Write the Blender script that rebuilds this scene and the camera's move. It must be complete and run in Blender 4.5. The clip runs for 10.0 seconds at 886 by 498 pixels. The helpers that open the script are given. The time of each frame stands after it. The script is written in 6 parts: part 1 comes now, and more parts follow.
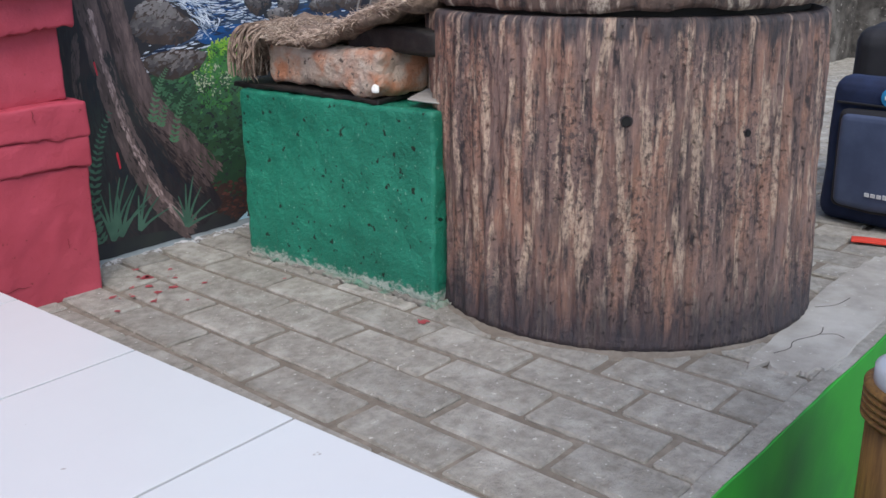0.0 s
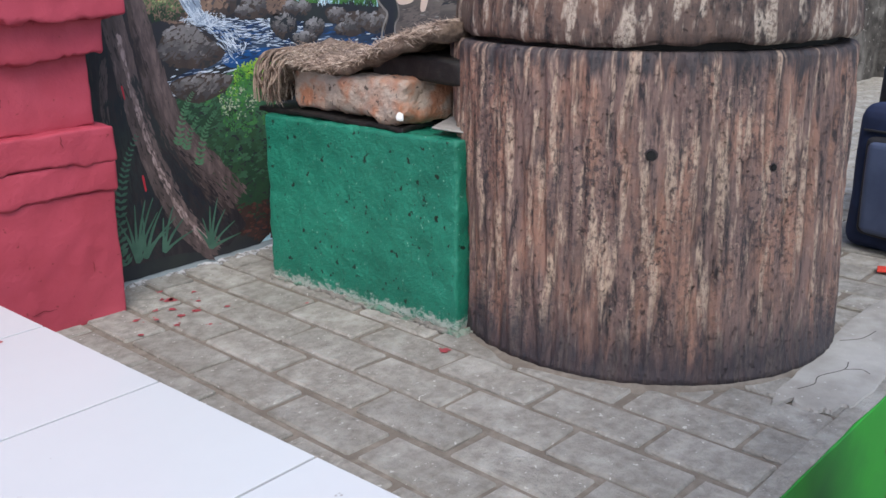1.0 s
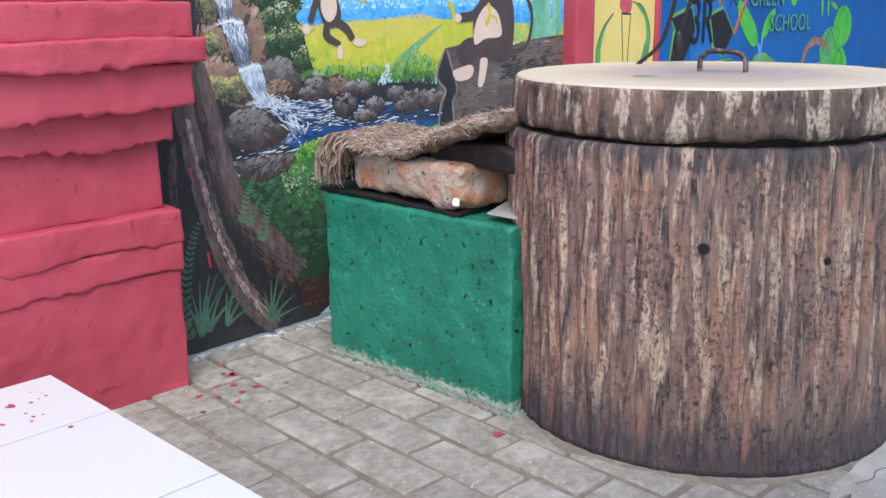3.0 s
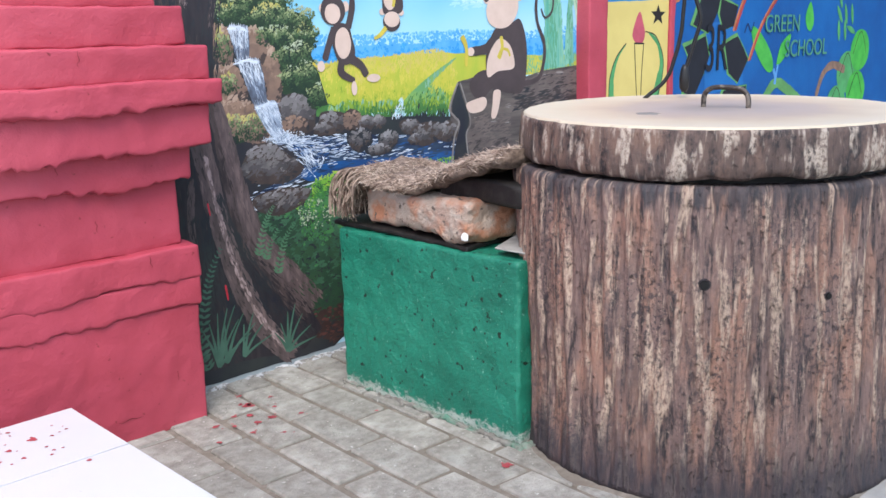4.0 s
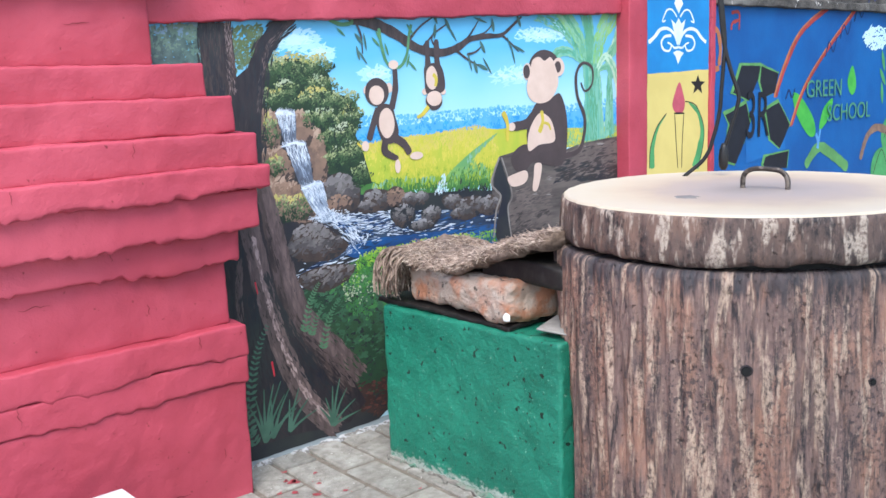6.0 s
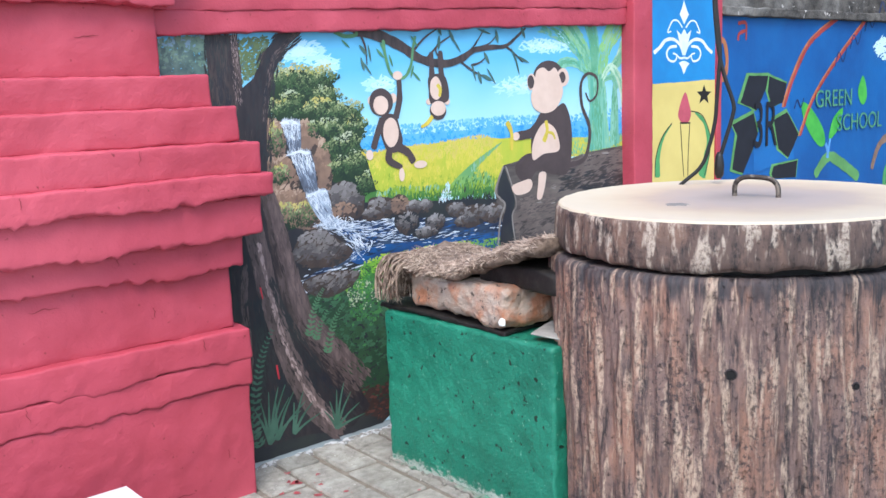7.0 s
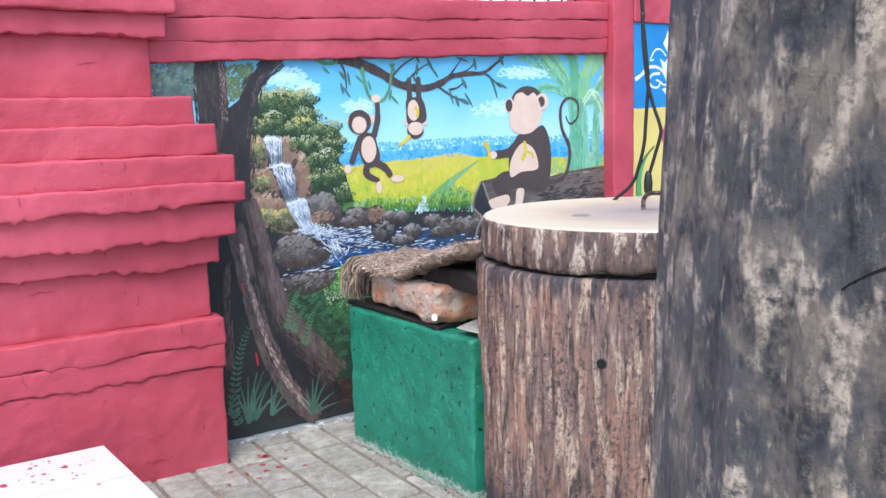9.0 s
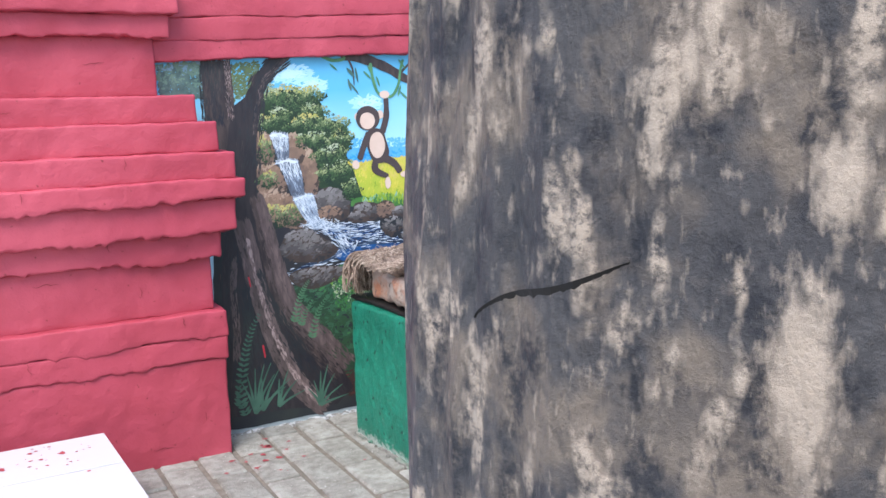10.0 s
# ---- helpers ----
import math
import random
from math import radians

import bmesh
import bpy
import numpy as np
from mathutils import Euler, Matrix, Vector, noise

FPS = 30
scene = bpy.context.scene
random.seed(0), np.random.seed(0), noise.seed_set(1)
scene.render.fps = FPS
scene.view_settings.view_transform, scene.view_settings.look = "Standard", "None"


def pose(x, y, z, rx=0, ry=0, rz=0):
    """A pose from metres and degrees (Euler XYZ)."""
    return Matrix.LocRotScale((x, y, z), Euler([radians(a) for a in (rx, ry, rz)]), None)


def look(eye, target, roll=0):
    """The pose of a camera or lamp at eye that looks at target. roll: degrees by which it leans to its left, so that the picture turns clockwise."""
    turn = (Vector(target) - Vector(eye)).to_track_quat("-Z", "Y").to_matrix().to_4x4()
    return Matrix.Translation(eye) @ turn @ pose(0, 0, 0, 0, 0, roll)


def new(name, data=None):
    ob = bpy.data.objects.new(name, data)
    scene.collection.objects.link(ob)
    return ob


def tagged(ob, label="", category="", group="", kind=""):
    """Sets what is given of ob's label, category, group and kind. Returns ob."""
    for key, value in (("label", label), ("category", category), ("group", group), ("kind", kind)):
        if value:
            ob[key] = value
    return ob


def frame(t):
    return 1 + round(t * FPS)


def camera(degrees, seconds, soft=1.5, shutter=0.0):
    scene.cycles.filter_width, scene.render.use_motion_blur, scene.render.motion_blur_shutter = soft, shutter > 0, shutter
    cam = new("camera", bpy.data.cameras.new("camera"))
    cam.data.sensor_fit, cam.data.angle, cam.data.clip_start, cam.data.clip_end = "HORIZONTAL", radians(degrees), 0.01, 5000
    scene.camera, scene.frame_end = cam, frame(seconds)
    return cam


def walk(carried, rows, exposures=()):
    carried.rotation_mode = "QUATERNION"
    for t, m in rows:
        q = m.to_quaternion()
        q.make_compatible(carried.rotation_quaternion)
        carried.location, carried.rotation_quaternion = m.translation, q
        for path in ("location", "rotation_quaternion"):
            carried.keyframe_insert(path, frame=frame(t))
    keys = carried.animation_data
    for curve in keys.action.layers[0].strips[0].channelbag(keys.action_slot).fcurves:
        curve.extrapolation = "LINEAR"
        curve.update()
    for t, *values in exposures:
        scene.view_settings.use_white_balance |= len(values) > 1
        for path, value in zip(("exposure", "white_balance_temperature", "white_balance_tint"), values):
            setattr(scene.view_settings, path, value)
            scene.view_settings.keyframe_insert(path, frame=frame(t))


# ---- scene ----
cam = camera(50.0, 10.0)
EXPOSURES = [(0.0, 0.86, 6540, 10), (1.2, 1.0, 6520, 10), (2.5, 1.18, 6500, 10), (4.5, 1.4, 6400, 9.5), (6.0, 1.5, 6330, 8.5), (8.0, 1.5, 6330, 8.5), (10.0, 1.48, 6330, 9)]
PATH = [
    (0, (-1.095, -1.981, 0.713), (0.382, -0.776, 0.107), -0.4),
    (0.5, (-1.09, -1.973, 0.727), (0.377, -0.753, 0.126), -0.2),
    (1, (-1.09, -1.971, 0.749), (0.365, -0.729, 0.163), -0.1),
    (1.5, (-1.105, -1.987, 0.781), (0.334, -0.717, 0.219), -0.2),
    (2, (-1.099, -1.982, 0.796), (0.324, -0.678, 0.269), -0.2),
    (2.5, (-1.099, -1.981, 0.816), (0.307, -0.652, 0.309), -0.4),
    (3.8, (-1.088, -2.023, 0.871), (0.278, -0.639, 0.403), -1.1),
    (4, (-1.094, -2.037, 0.879), (0.265, -0.642, 0.423), -1.3),
    (4.5, (-1.1, -2.045, 0.899), (0.243, -0.627, 0.468), -1.5),
    (5, (-1.104, -2.05, 0.922), (0.223, -0.607, 0.522), -1.7),
    (5.5, (-1.107, -2.052, 0.939), (0.21, -0.593, 0.569), -2.0),
    (6, (-1.103, -2.055, 0.948), (0.206, -0.583, 0.601), -2.1),
    (7.5, (-1.089, -2.229, 0.945), (0.154, -0.693, 0.634), -2.1),
    (8, (-1.116, -2.358, 0.946), (0.084, -0.786, 0.646), -1.9),
    (8.5, (-1.064, -2.467, 0.957), (0.091, -0.863, 0.654), -1.7),
    (9, (-0.976, -2.58, 0.934), (0.15, -0.95, 0.66), -1.5),
    (9.5, (-0.88, -2.659, 0.951), (0.16, -0.975, 0.667), -1.5),
    (10, (-0.791, -2.708, 0.948), (0.193, -0.991, 0.656), -1.8),
]
walk(cam, [(t, look(eye, target, roll)) for t, eye, target, roll in PATH], EXPOSURES)

# ---- light: a bright overcast day, open shade ----
world = bpy.data.worlds.new("world")
scene.world = world
world.use_nodes = True
wn = world.node_tree
sky = wn.nodes.new("ShaderNodeTexSky")
sky.sky_type, sky.sun_disc = "NISHITA", False
sky.sun_elevation, sky.sun_rotation = radians(54), radians(225)
sky.air_density, sky.dust_density, sky.ozone_density = 1.0, 1.9, 1.1
wn.links.new(sky.outputs[0], wn.nodes["Background"].inputs[0])
wn.nodes["Background"].inputs[1].default_value = 0.14
sun = new("sun", bpy.data.lights.new("sun", "SUN"))
sun.data.energy, sun.data.angle, sun.data.color = 1.2, radians(35), (1.0, 0.985, 0.965)
sun.matrix_world = look((-3.5, -3.5, 6.9), (0, 0, 0))


# ---- materials ----
def rgb(c):
    return (*c, 1.0)


def mat(name, base, second=None, scale=8.0, mix=(0.4, 0.62), rough=0.75, bump=0.25, bscale=60.0, bdist=0.003,
        stretch=(1, 1, 1), specks=None, third=None, metal=0.0, vary=0.0, spec=0.4):
    """A painted or mineral surface: two mottled colours, an optional third at a larger scale, specks, fine relief."""
    m = bpy.data.materials.new(name)
    m.use_nodes = True
    nt = m.node_tree
    b = nt.nodes["Principled BSDF"]
    b.inputs["Roughness"].default_value, b.inputs["Metallic"].default_value = rough, metal
    b.inputs["Specular IOR Level"].default_value = spec
    tc = nt.nodes.new("ShaderNodeTexCoord")
    mp = nt.nodes.new("ShaderNodeMapping")
    mp.inputs["Scale"].default_value = stretch
    geo = nt.nodes.new("ShaderNodeNewGeometry")
    nt.links.new(geo.outputs["Position"], mp.inputs[0])
    col = None

    def noise_ramp(s, lo, hi, detail=6.0, rgh=0.6):
        n = nt.nodes.new("ShaderNodeTexNoise")
        n.inputs["Scale"].default_value, n.inputs["Detail"].default_value, n.inputs["Roughness"].default_value = s, detail, rgh
        nt.links.new(mp.outputs[0], n.inputs["Vector"])
        r = nt.nodes.new("ShaderNodeMapRange")
        r.inputs[1].default_value, r.inputs[2].default_value = lo, hi
        nt.links.new(n.outputs[0], r.inputs[0])
        return n, r

    def mixed(a, bcol, fac):
        x = nt.nodes.new("ShaderNodeMix")
        x.data_type = "RGBA"
        nt.links.new(fac.outputs[0], x.inputs[0])
        if isinstance(a, tuple):
            x.inputs[6].default_value = rgb(a)
        else:
            nt.links.new(a, x.inputs[6])
        x.inputs[7].default_value = rgb(bcol)
        return x.outputs[2]

    second = second or tuple(c * 0.8 for c in base)
    _, f = noise_ramp(scale, *mix)
    col = mixed(base, second, f)
    if third:
        _, f = noise_ramp(scale * 0.27, 0.5, 0.68, 4.0)
        col = mixed(col, third, f)
    if specks:
        _, f = noise_ramp(specks[1], specks[2], specks[2] + 0.05, 2.0)
        col = mixed(col, specks[0], f)
    if vary:
        oi = nt.nodes.new("ShaderNodeObjectInfo")
        hv = nt.nodes.new("ShaderNodeHueSaturation")
        r = nt.nodes.new("ShaderNodeMapRange")
        r.inputs[3].default_value, r.inputs[4].default_value = 1 - vary, 1 + vary
        nt.links.new(oi.outputs["Random"], r.inputs[0])
        nt.links.new(r.outputs[0], hv.inputs["Value"])
        nt.links.new(col, hv.inputs["Color"])
        col = hv.outputs[0]
    nt.links.new(col, b.inputs["Base Color"])
    if bump:
        n, _ = noise_ramp(bscale, 0, 1, 5.0, 0.65)
        bp = nt.nodes.new("ShaderNodeBump")
        bp.inputs["Strength"].default_value, bp.inputs["Distance"].default_value = bump, bdist
        nt.links.new(n.outputs[0], bp.inputs["Height"])
        nt.links.new(bp.outputs[0], b.inputs["Normal"])
    return m


RED = mat("red_paint", (0.41, 0.055, 0.086), (0.34, 0.040, 0.062), 7, (0.35, 0.7), 0.6, 0.5, 17, 0.010, third=(0.475, 0.076, 0.110), specks=((0.24, 0.03, 0.042), 60, 0.70))
GREEN_EDGE = mat("bright_green_paint", (0.028, 0.34, 0.03), (0.022, 0.29, 0.026), 5, (0.35, 0.7), 0.6, 0.2, 40, third=(0.018, 0.14, 0.034))
PAVER = mat("concrete_paver", (0.345, 0.33, 0.295), (0.235, 0.222, 0.195), 42, (0.36, 0.64), 0.9, 1.0, 130, 0.007, third=(0.42, 0.41, 0.375), specks=((0.54, 0.53, 0.49), 85, 0.67), vary=0.12)
MORTAR = mat("sandy_mortar", (0.165, 0.141, 0.116), (0.235, 0.207, 0.172), 40, (0.4, 0.65), 0.95, 0.7, 120, 0.004, third=(0.145, 0.124, 0.102))
CEMENT = mat("trowelled_cement", (0.36, 0.345, 0.315), (0.27, 0.258, 0.232), 16, (0.35, 0.65), 0.9, 0.8, 110, 0.004, third=(0.43, 0.42, 0.39), specks=((0.5, 0.49, 0.46), 70, 0.68))
TILE = mat("white_glazed_tile", (0.575, 0.595, 0.605), (0.545, 0.565, 0.577), 3, (0.3, 0.7), 0.22, 0.03, 20, specks=((0.3, 0.28, 0.26), 45, 0.76), spec=0.5)
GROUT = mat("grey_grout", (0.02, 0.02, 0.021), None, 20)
GROUND = mat("grey_ground", (0.25, 0.24, 0.22), (0.19, 0.18, 0.165), 2.5, (0.35, 0.65), 0.95, 0.4, 60, third=(0.30, 0.29, 0.26))
WALL = mat("painted_plaster", (0.35, 0.40, 0.42), (0.30, 0.35, 0.37), 5, (0.35, 0.65), 0.8, 0.3, 50)


# ---- builders ----
def part(name, bm, material, parent=None, label="", smooth=False):
    me = bpy.data.meshes.new(name)
    bm.to_mesh(me)
    bm.free()
    me.materials.append(material)
    if smooth:
        for p in me.polygons:
            p.use_smooth = True
    ob = new(name, me)
    ob.parent = parent
    if label:
        tagged(ob, label)
    return ob


def thing(name, label, category, at=(0, 0, 0), group="", kind=""):
    e = new(name)
    e.empty_display_size = 0.05
    e.location = at
    return tagged(e, label, category, group, kind)


def block(x0, x1, y0, y1, z0, z1, bevel=0.0, segs=2):
    bm = bmesh.new()
    bmesh.ops.create_cube(bm, size=1)
    for v in bm.verts:
        v.co = Vector((x0 if v.co.x < 0 else x1, y0 if v.co.y < 0 else y1, z0 if v.co.z < 0 else z1))
    if bevel:
        bmesh.ops.bevel(bm, geom=bm.edges[:], offset=bevel, segments=segs, affect="EDGES", profile=0.6)
    return bm


def rough_block(x0, x1, y0, y1, z0, z1, cell=0.025, amp=0.004, seed=0, bevel=0.008, freq=9.0, drip=0.0):
    """A plastered block with rounded arrises and an uneven face; drip hangs the lower edge unevenly."""
    lo, hi = Vector((x0, y0, z0)), Vector((x1, y1, z1))
    b = min(bevel, 0.45 * min(hi - lo))

    def lines(a, c):
        inner = np.linspace(a + b, c - b, max(1, min(130, int((c - a) / cell))) + 1)
        return [a, a + 0.25 * b, a + 0.6 * b, *inner, c - 0.6 * b, c - 0.25 * b, c]

    xs, ys, zs = lines(x0, x1), lines(y0, y1), lines(z0, z1)
    bm = bmesh.new()
    made = {}

    def vert(i, j, k):
        key = (i, j, k)
        if key not in made:
            p = Vector((xs[i], ys[j], zs[k]))
            q = Vector([min(max(p[a], lo[a] + b), hi[a] - b) for a in range(3)])
            d = p - q
            if d.length > 1e-9:
                p = q + d.normalized() * b
            w = p * freq + Vector((seed * 3.7, seed * 1.3, seed * 7.1))
            n = noise.noise_vector(w) + 0.5 * noise.noise_vector(w * 2.7) + 0.25 * noise.noise_vector(w * 6.1)
            low = max(0.0, 1 - (zs[k] - z0) / 0.03)
            p += n * amp
            if drip and low > 0:
                r = 0.6 * noise.noise(Vector((p.x * 4.5 + seed * 5.1, p.y * 6, seed * 2.0))) - 0.7 * abs(noise.noise(Vector((p.x * 11 + seed * 3.1, p.y * 11, seed * 2.0)))) + 0.3 * noise.noise(Vector((p.x * 34 + seed, p.y * 34, seed))) + 0.25 * noise.noise(Vector((p.x * 80, p.y * 80, seed)))
                p.z -= drip * low * max(-0.06, r + 0.25)
            made[key] = bm.verts.new(p)
        return made[key]

    nx, ny, nz = len(xs) - 1, len(ys) - 1, len(zs) - 1
    for i in range(nx):
        for k in range(nz):
            bm.faces.new([vert(i, 0, k), vert(i + 1, 0, k), vert(i + 1, 0, k + 1), vert(i, 0, k + 1)])
            bm.faces.new([vert(i, ny, k), vert(i, ny, k + 1), vert(i + 1, ny, k + 1), vert(i + 1, ny, k)])
        for j in range(ny):
            bm.faces.new([vert(i, j, 0), vert(i, j + 1, 0), vert(i + 1, j + 1, 0), vert(i + 1, j, 0)])
            bm.faces.new([vert(i, j, nz), vert(i + 1, j, nz), vert(i + 1, j + 1, nz), vert(i, j + 1, nz)])
    for j in range(ny):
        for k in range(nz):
            bm.faces.new([vert(0, j, k), vert(0, j, k + 1), vert(0, j + 1, k + 1), vert(0, j + 1, k)])
            bm.faces.new([vert(nx, j, k), vert(nx, j + 1, k), vert(nx, j + 1, k + 1), vert(nx, j, k + 1)])
    return bm


def ring_mesh(profile, n=160, centre=(0, 0), wob=0.0, ribs=None, lean=(0, 0)):
    """A turned body: profile is rows of (radius, height); ribs(a, z, r) adds relief."""
    bm = bmesh.new()
    rows = []
    for r, z in profile:
        row = []
        for i in range(n):
            a = 2 * math.pi * i / n
            rr = r + (ribs(a, z, r) if ribs else 0.0)
            row.append(bm.verts.new((centre[0] + lean[0] * z + rr * math.cos(a), centre[1] + lean[1] * z + rr * math.sin(a), z)))
        rows.append(row)
    for a, b in zip(rows, rows[1:]):
        for i in range(n):
            bm.faces.new((a[i], a[(i + 1) % n], b[(i + 1) % n], b[i]))
    bm.faces.new(rows[0][::-1])
    bm.faces.new(rows[-1])
    return bm


# ---- the ground and the raised pavement ----
ground = tagged(part("ground", block(-400, 400, -400, 400, -0.9, -0.45), GROUND), "grey concrete ground in front of the platform", "ground", kind="structure")
EDGE_Y = -1.541
platform = tagged(part("platform", block(-3.2, 7.0, EDGE_Y + 0.01, 0.3, -0.5, -0.007), MORTAR), "raised pavement bed of sandy grey mortar", "pavement", kind="structure")
face = part("edge_face", rough_block(-0.9, 7.0, -0.010, 0.010, -0.48, -0.0045, 0.06, 0.0015, 4, 0.003), GREEN_EDGE, platform, "bright green painted face of the kerb", smooth=True)
face.matrix_basis = pose(0, EDGE_Y, 0, 0, 0, -1.75)

# ---- white tiled bench ----
bench = thing("tiled_bench", "low white tiled step spattered with red paint beside the pillar", "bench", kind="structure")
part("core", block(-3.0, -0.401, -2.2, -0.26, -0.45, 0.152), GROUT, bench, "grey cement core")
BENCH_X, BENCH_Y, TILE_P = -0.393, -0.252, 0.345

# ---- red pillar of stepped courses ----
pillar = thing("pillar", "red painted brick pillar with stepped mouldings", "pillar", kind="structure")
COURSES = [(-0.033, -0.01, 0.278, 0.006), (-0.026, 0.278, 0.343, 0.026), (-0.024, 0.343, 0.412, 0.026), (-0.052, 0.412, 0.567, 0.006), (-0.026, 0.567, 0.637, 0.026), (0.010, 0.637, 0.728, 0.026), (0.033, 0.728, 0.780, 0.022),
           (0.013, 0.780, 0.852, 0.006), (-0.020, 0.852, 0.932, 0.006), (-0.061, 0.932, 1.004, 0.006), (-0.142, 1.004, 1.166, 0.006), (-0.108, 1.166, 1.222, 0.022), (-0.085, 1.222, 1.30, 0.006), (-0.12, 1.30, 1.5, 0.006)]
for k, (x, z0, z1, drip) in enumerate(COURSES):
    part("course", rough_block(-1.35 - x, x, -0.175 - x, 0.3, z0, z1 + 0.002, 0.0105, 0.0038, k + 1, 0.007, 10.0, drip), RED, pillar, smooth=True)

CHIP = mat("dark_red_crack", (0.17, 0.022, 0.03), (0.23, 0.03, 0.042), 40, (0.4, 0.6), 0.8)


def crack_line(parent, front, x, z, dx, dz, seed):
    """A short uneven crack lying in the plaster's face."""
    bm, prev = bmesh.new(), None
    for i in range(15):
        u = i / 14
        w = 0.0009 * math.sin(math.pi * (0.05 + 0.9 * u)) + 0.0002
        px = x + dx * u + 0.006 * noise.noise(Vector((u * 3, seed, 1)))
        pz = z + dz * u + 0.006 * noise.noise(Vector((u * 3, seed, 7)))
        n = Vector((-dz, dx)).normalized() * w
        row = [bm.verts.new((px + n.x, front, pz + n.y)), bm.verts.new((px - n.x, front, pz - n.y))]
        if prev:
            bm.faces.new((prev[0], prev[1], row[1], row[0]))
        prev = row
    bmesh.ops.recalc_face_normals(bm, faces=bm.faces[:])
    part("crack", bm, CHIP, parent)


rnd = random.Random(31)
for k, (x, z0, z1, drip) in enumerate(COURSES[:11]):
    for _q in range(1 if z1 - z0 < 0.1 else 2):
        _x, _up = x - rnd.uniform(0.06, 0.75), rnd.random() < 0.4
        crack_line(pillar, 0 - 0.175 - x - 0.0035, _x, rnd.uniform(z0 + 0.025, z1 - 0.03), rnd.gauss(0, 0.004) if _up else rnd.uniform(0.02, 0.07), rnd.uniform(0.02, 0.035) if _up else rnd.gauss(0, 0.005), k * 7 + _q)

# ---- walls ----
wall = tagged(part("wall_mural", block(-0.6, 1.60, 0.0, 0.22, -0.02, 1.262), WALL), "plastered wall carrying a painted jungle mural", "wall", kind="structure")
def rising(bm):
    """The coping climbs gently along the wall."""
    for v in bm.verts:
        v.co.z += 0.031 * v.co.x
    return bm


band = thing("band", "red painted brick coping band over the mural", "wall band", kind="structure")
for k, (z0, z1, out) in enumerate([(1.105, 1.160, 0.024), (1.160, 1.222, 0.027), (1.222, 1.285, 0.030)]):
    part("course", rising(rough_block(-0.5, 1.545, -out, 0.2, z0, z1, 0.016, 0.0035, 30 + k, 0.005, 9.0, 0.010)), RED, band, smooth=True)
post = tagged(part("post", rough_block(1.545, 1.648, -0.055, 0.2, -0.01, 1.5, 0.03, 0.002, 50, 0.006), RED, smooth=True), "red painted wall post between two murals", "post", kind="structure")
# ---- the painted murals: thin films of paint on the walls ----
PLANE, ORDER = [0.0], [0]


def colour(name, a, b=None, scale=16.0, rough=0.55):
    return mat(name, a, b or tuple(c * 0.75 for c in a), scale, (0.38, 0.62), rough, 0.15, 60, 0.001)


SKYPAINT = bpy.data.materials.new("sky_paint")
SKYPAINT.use_nodes = True
_n = SKYPAINT.node_tree
_g = _n.nodes.new("ShaderNodeNewGeometry")
_s = _n.nodes.new("ShaderNodeSeparateXYZ")
_z = _n.nodes.new("ShaderNodeMapRange")
_z.inputs[1].default_value, _z.inputs[2].default_value = 0.80, 1.12
_no = _n.nodes.new("ShaderNodeTexNoise")
_no.inputs["Scale"].default_value = 5
_ad = _n.nodes.new("ShaderNodeMath")
_ad.operation = "MULTIPLY_ADD"
_ad.inputs[1].default_value = 0.5
_cr = _n.nodes.new("ShaderNodeValToRGB")
_cr.color_ramp.elements[0].position, _cr.color_ramp.elements[0].color = 0.1, (0.50, 0.74, 0.84, 1)
_cr.color_ramp.elements[1].position, _cr.color_ramp.elements[1].color = 1.2, (0.11, 0.43, 0.69, 1)
_e = _cr.color_ramp.elements.new(0.65)
_e.color = (0.28, 0.60, 0.77, 1)
_n.links.new(_g.outputs["Position"], _s.inputs[0])
_n.links.new(_s.outputs[2], _z.inputs[0])
_n.links.new(_no.outputs[0], _ad.inputs[0])
_n.links.new(_z.outputs[0], _ad.inputs[2])
_n.links.new(_ad.outputs[0], _cr.inputs[0])
_n.links.new(_cr.outputs[0], _n.nodes["Principled BSDF"].inputs["Base Color"])
_n.nodes["Principled BSDF"].inputs["Roughness"].default_value = 0.5

BLUE_TREES = colour("blue_trees", (0.02, 0.24, 0.62), (0.05, 0.36, 0.70))
BLUE_LIGHT = colour("blue_light", (0.07, 0.34, 0.68), (0.12, 0.42, 0.72))
FIELD = mat("field_paint", (0.54, 0.49, 0.06), (0.38, 0.46, 0.05), 9, (0.4, 0.6), 0.55, 0.1, 60, 0.001, stretch=(1, 1, 0.4))
FIELD_GREEN = colour("field_green", (0.27, 0.38, 0.035), (0.17, 0.31, 0.03))
FIELD_YELLOW = colour("field_yellow", (0.60, 0.53, 0.085), (0.52, 0.49, 0.06))
PATH_GREEN = colour("path_green", (0.13, 0.32, 0.12), (0.22, 0.40, 0.10))
GRASS_DARK = colour("grass_dark", (0.04, 0.14, 0.03), (0.07, 0.20, 0.05))
CLOUD = colour("cloud_paint", (0.47, 0.72, 0.82), (0.53, 0.75, 0.82), 9)
DARK = mat("dark_paint", (0.015, 0.017, 0.027), (0.026, 0.032, 0.032), 8, (0.35, 0.65), 0.5, 0.15, 60, 0.001, third=(0.042, 0.038, 0.04))
NAVY = mat("navy_paint", (0.010, 0.022, 0.055), (0.035, 0.065, 0.12), 26, (0.4, 0.62), 0.45, 0.1, 60, 0.001, stretch=(0.4, 1, 2.2))
POOL = mat("pool_paint", (0.012, 0.09, 0.27), (0.012, 0.05, 0.16), 14, (0.4, 0.6), 0.45, 0.1, 60, 0.001, stretch=(0.4, 1, 2.2))
FOAM = colour("foam_paint", (0.66, 0.72, 0.78), (0.44, 0.52, 0.62), 30)
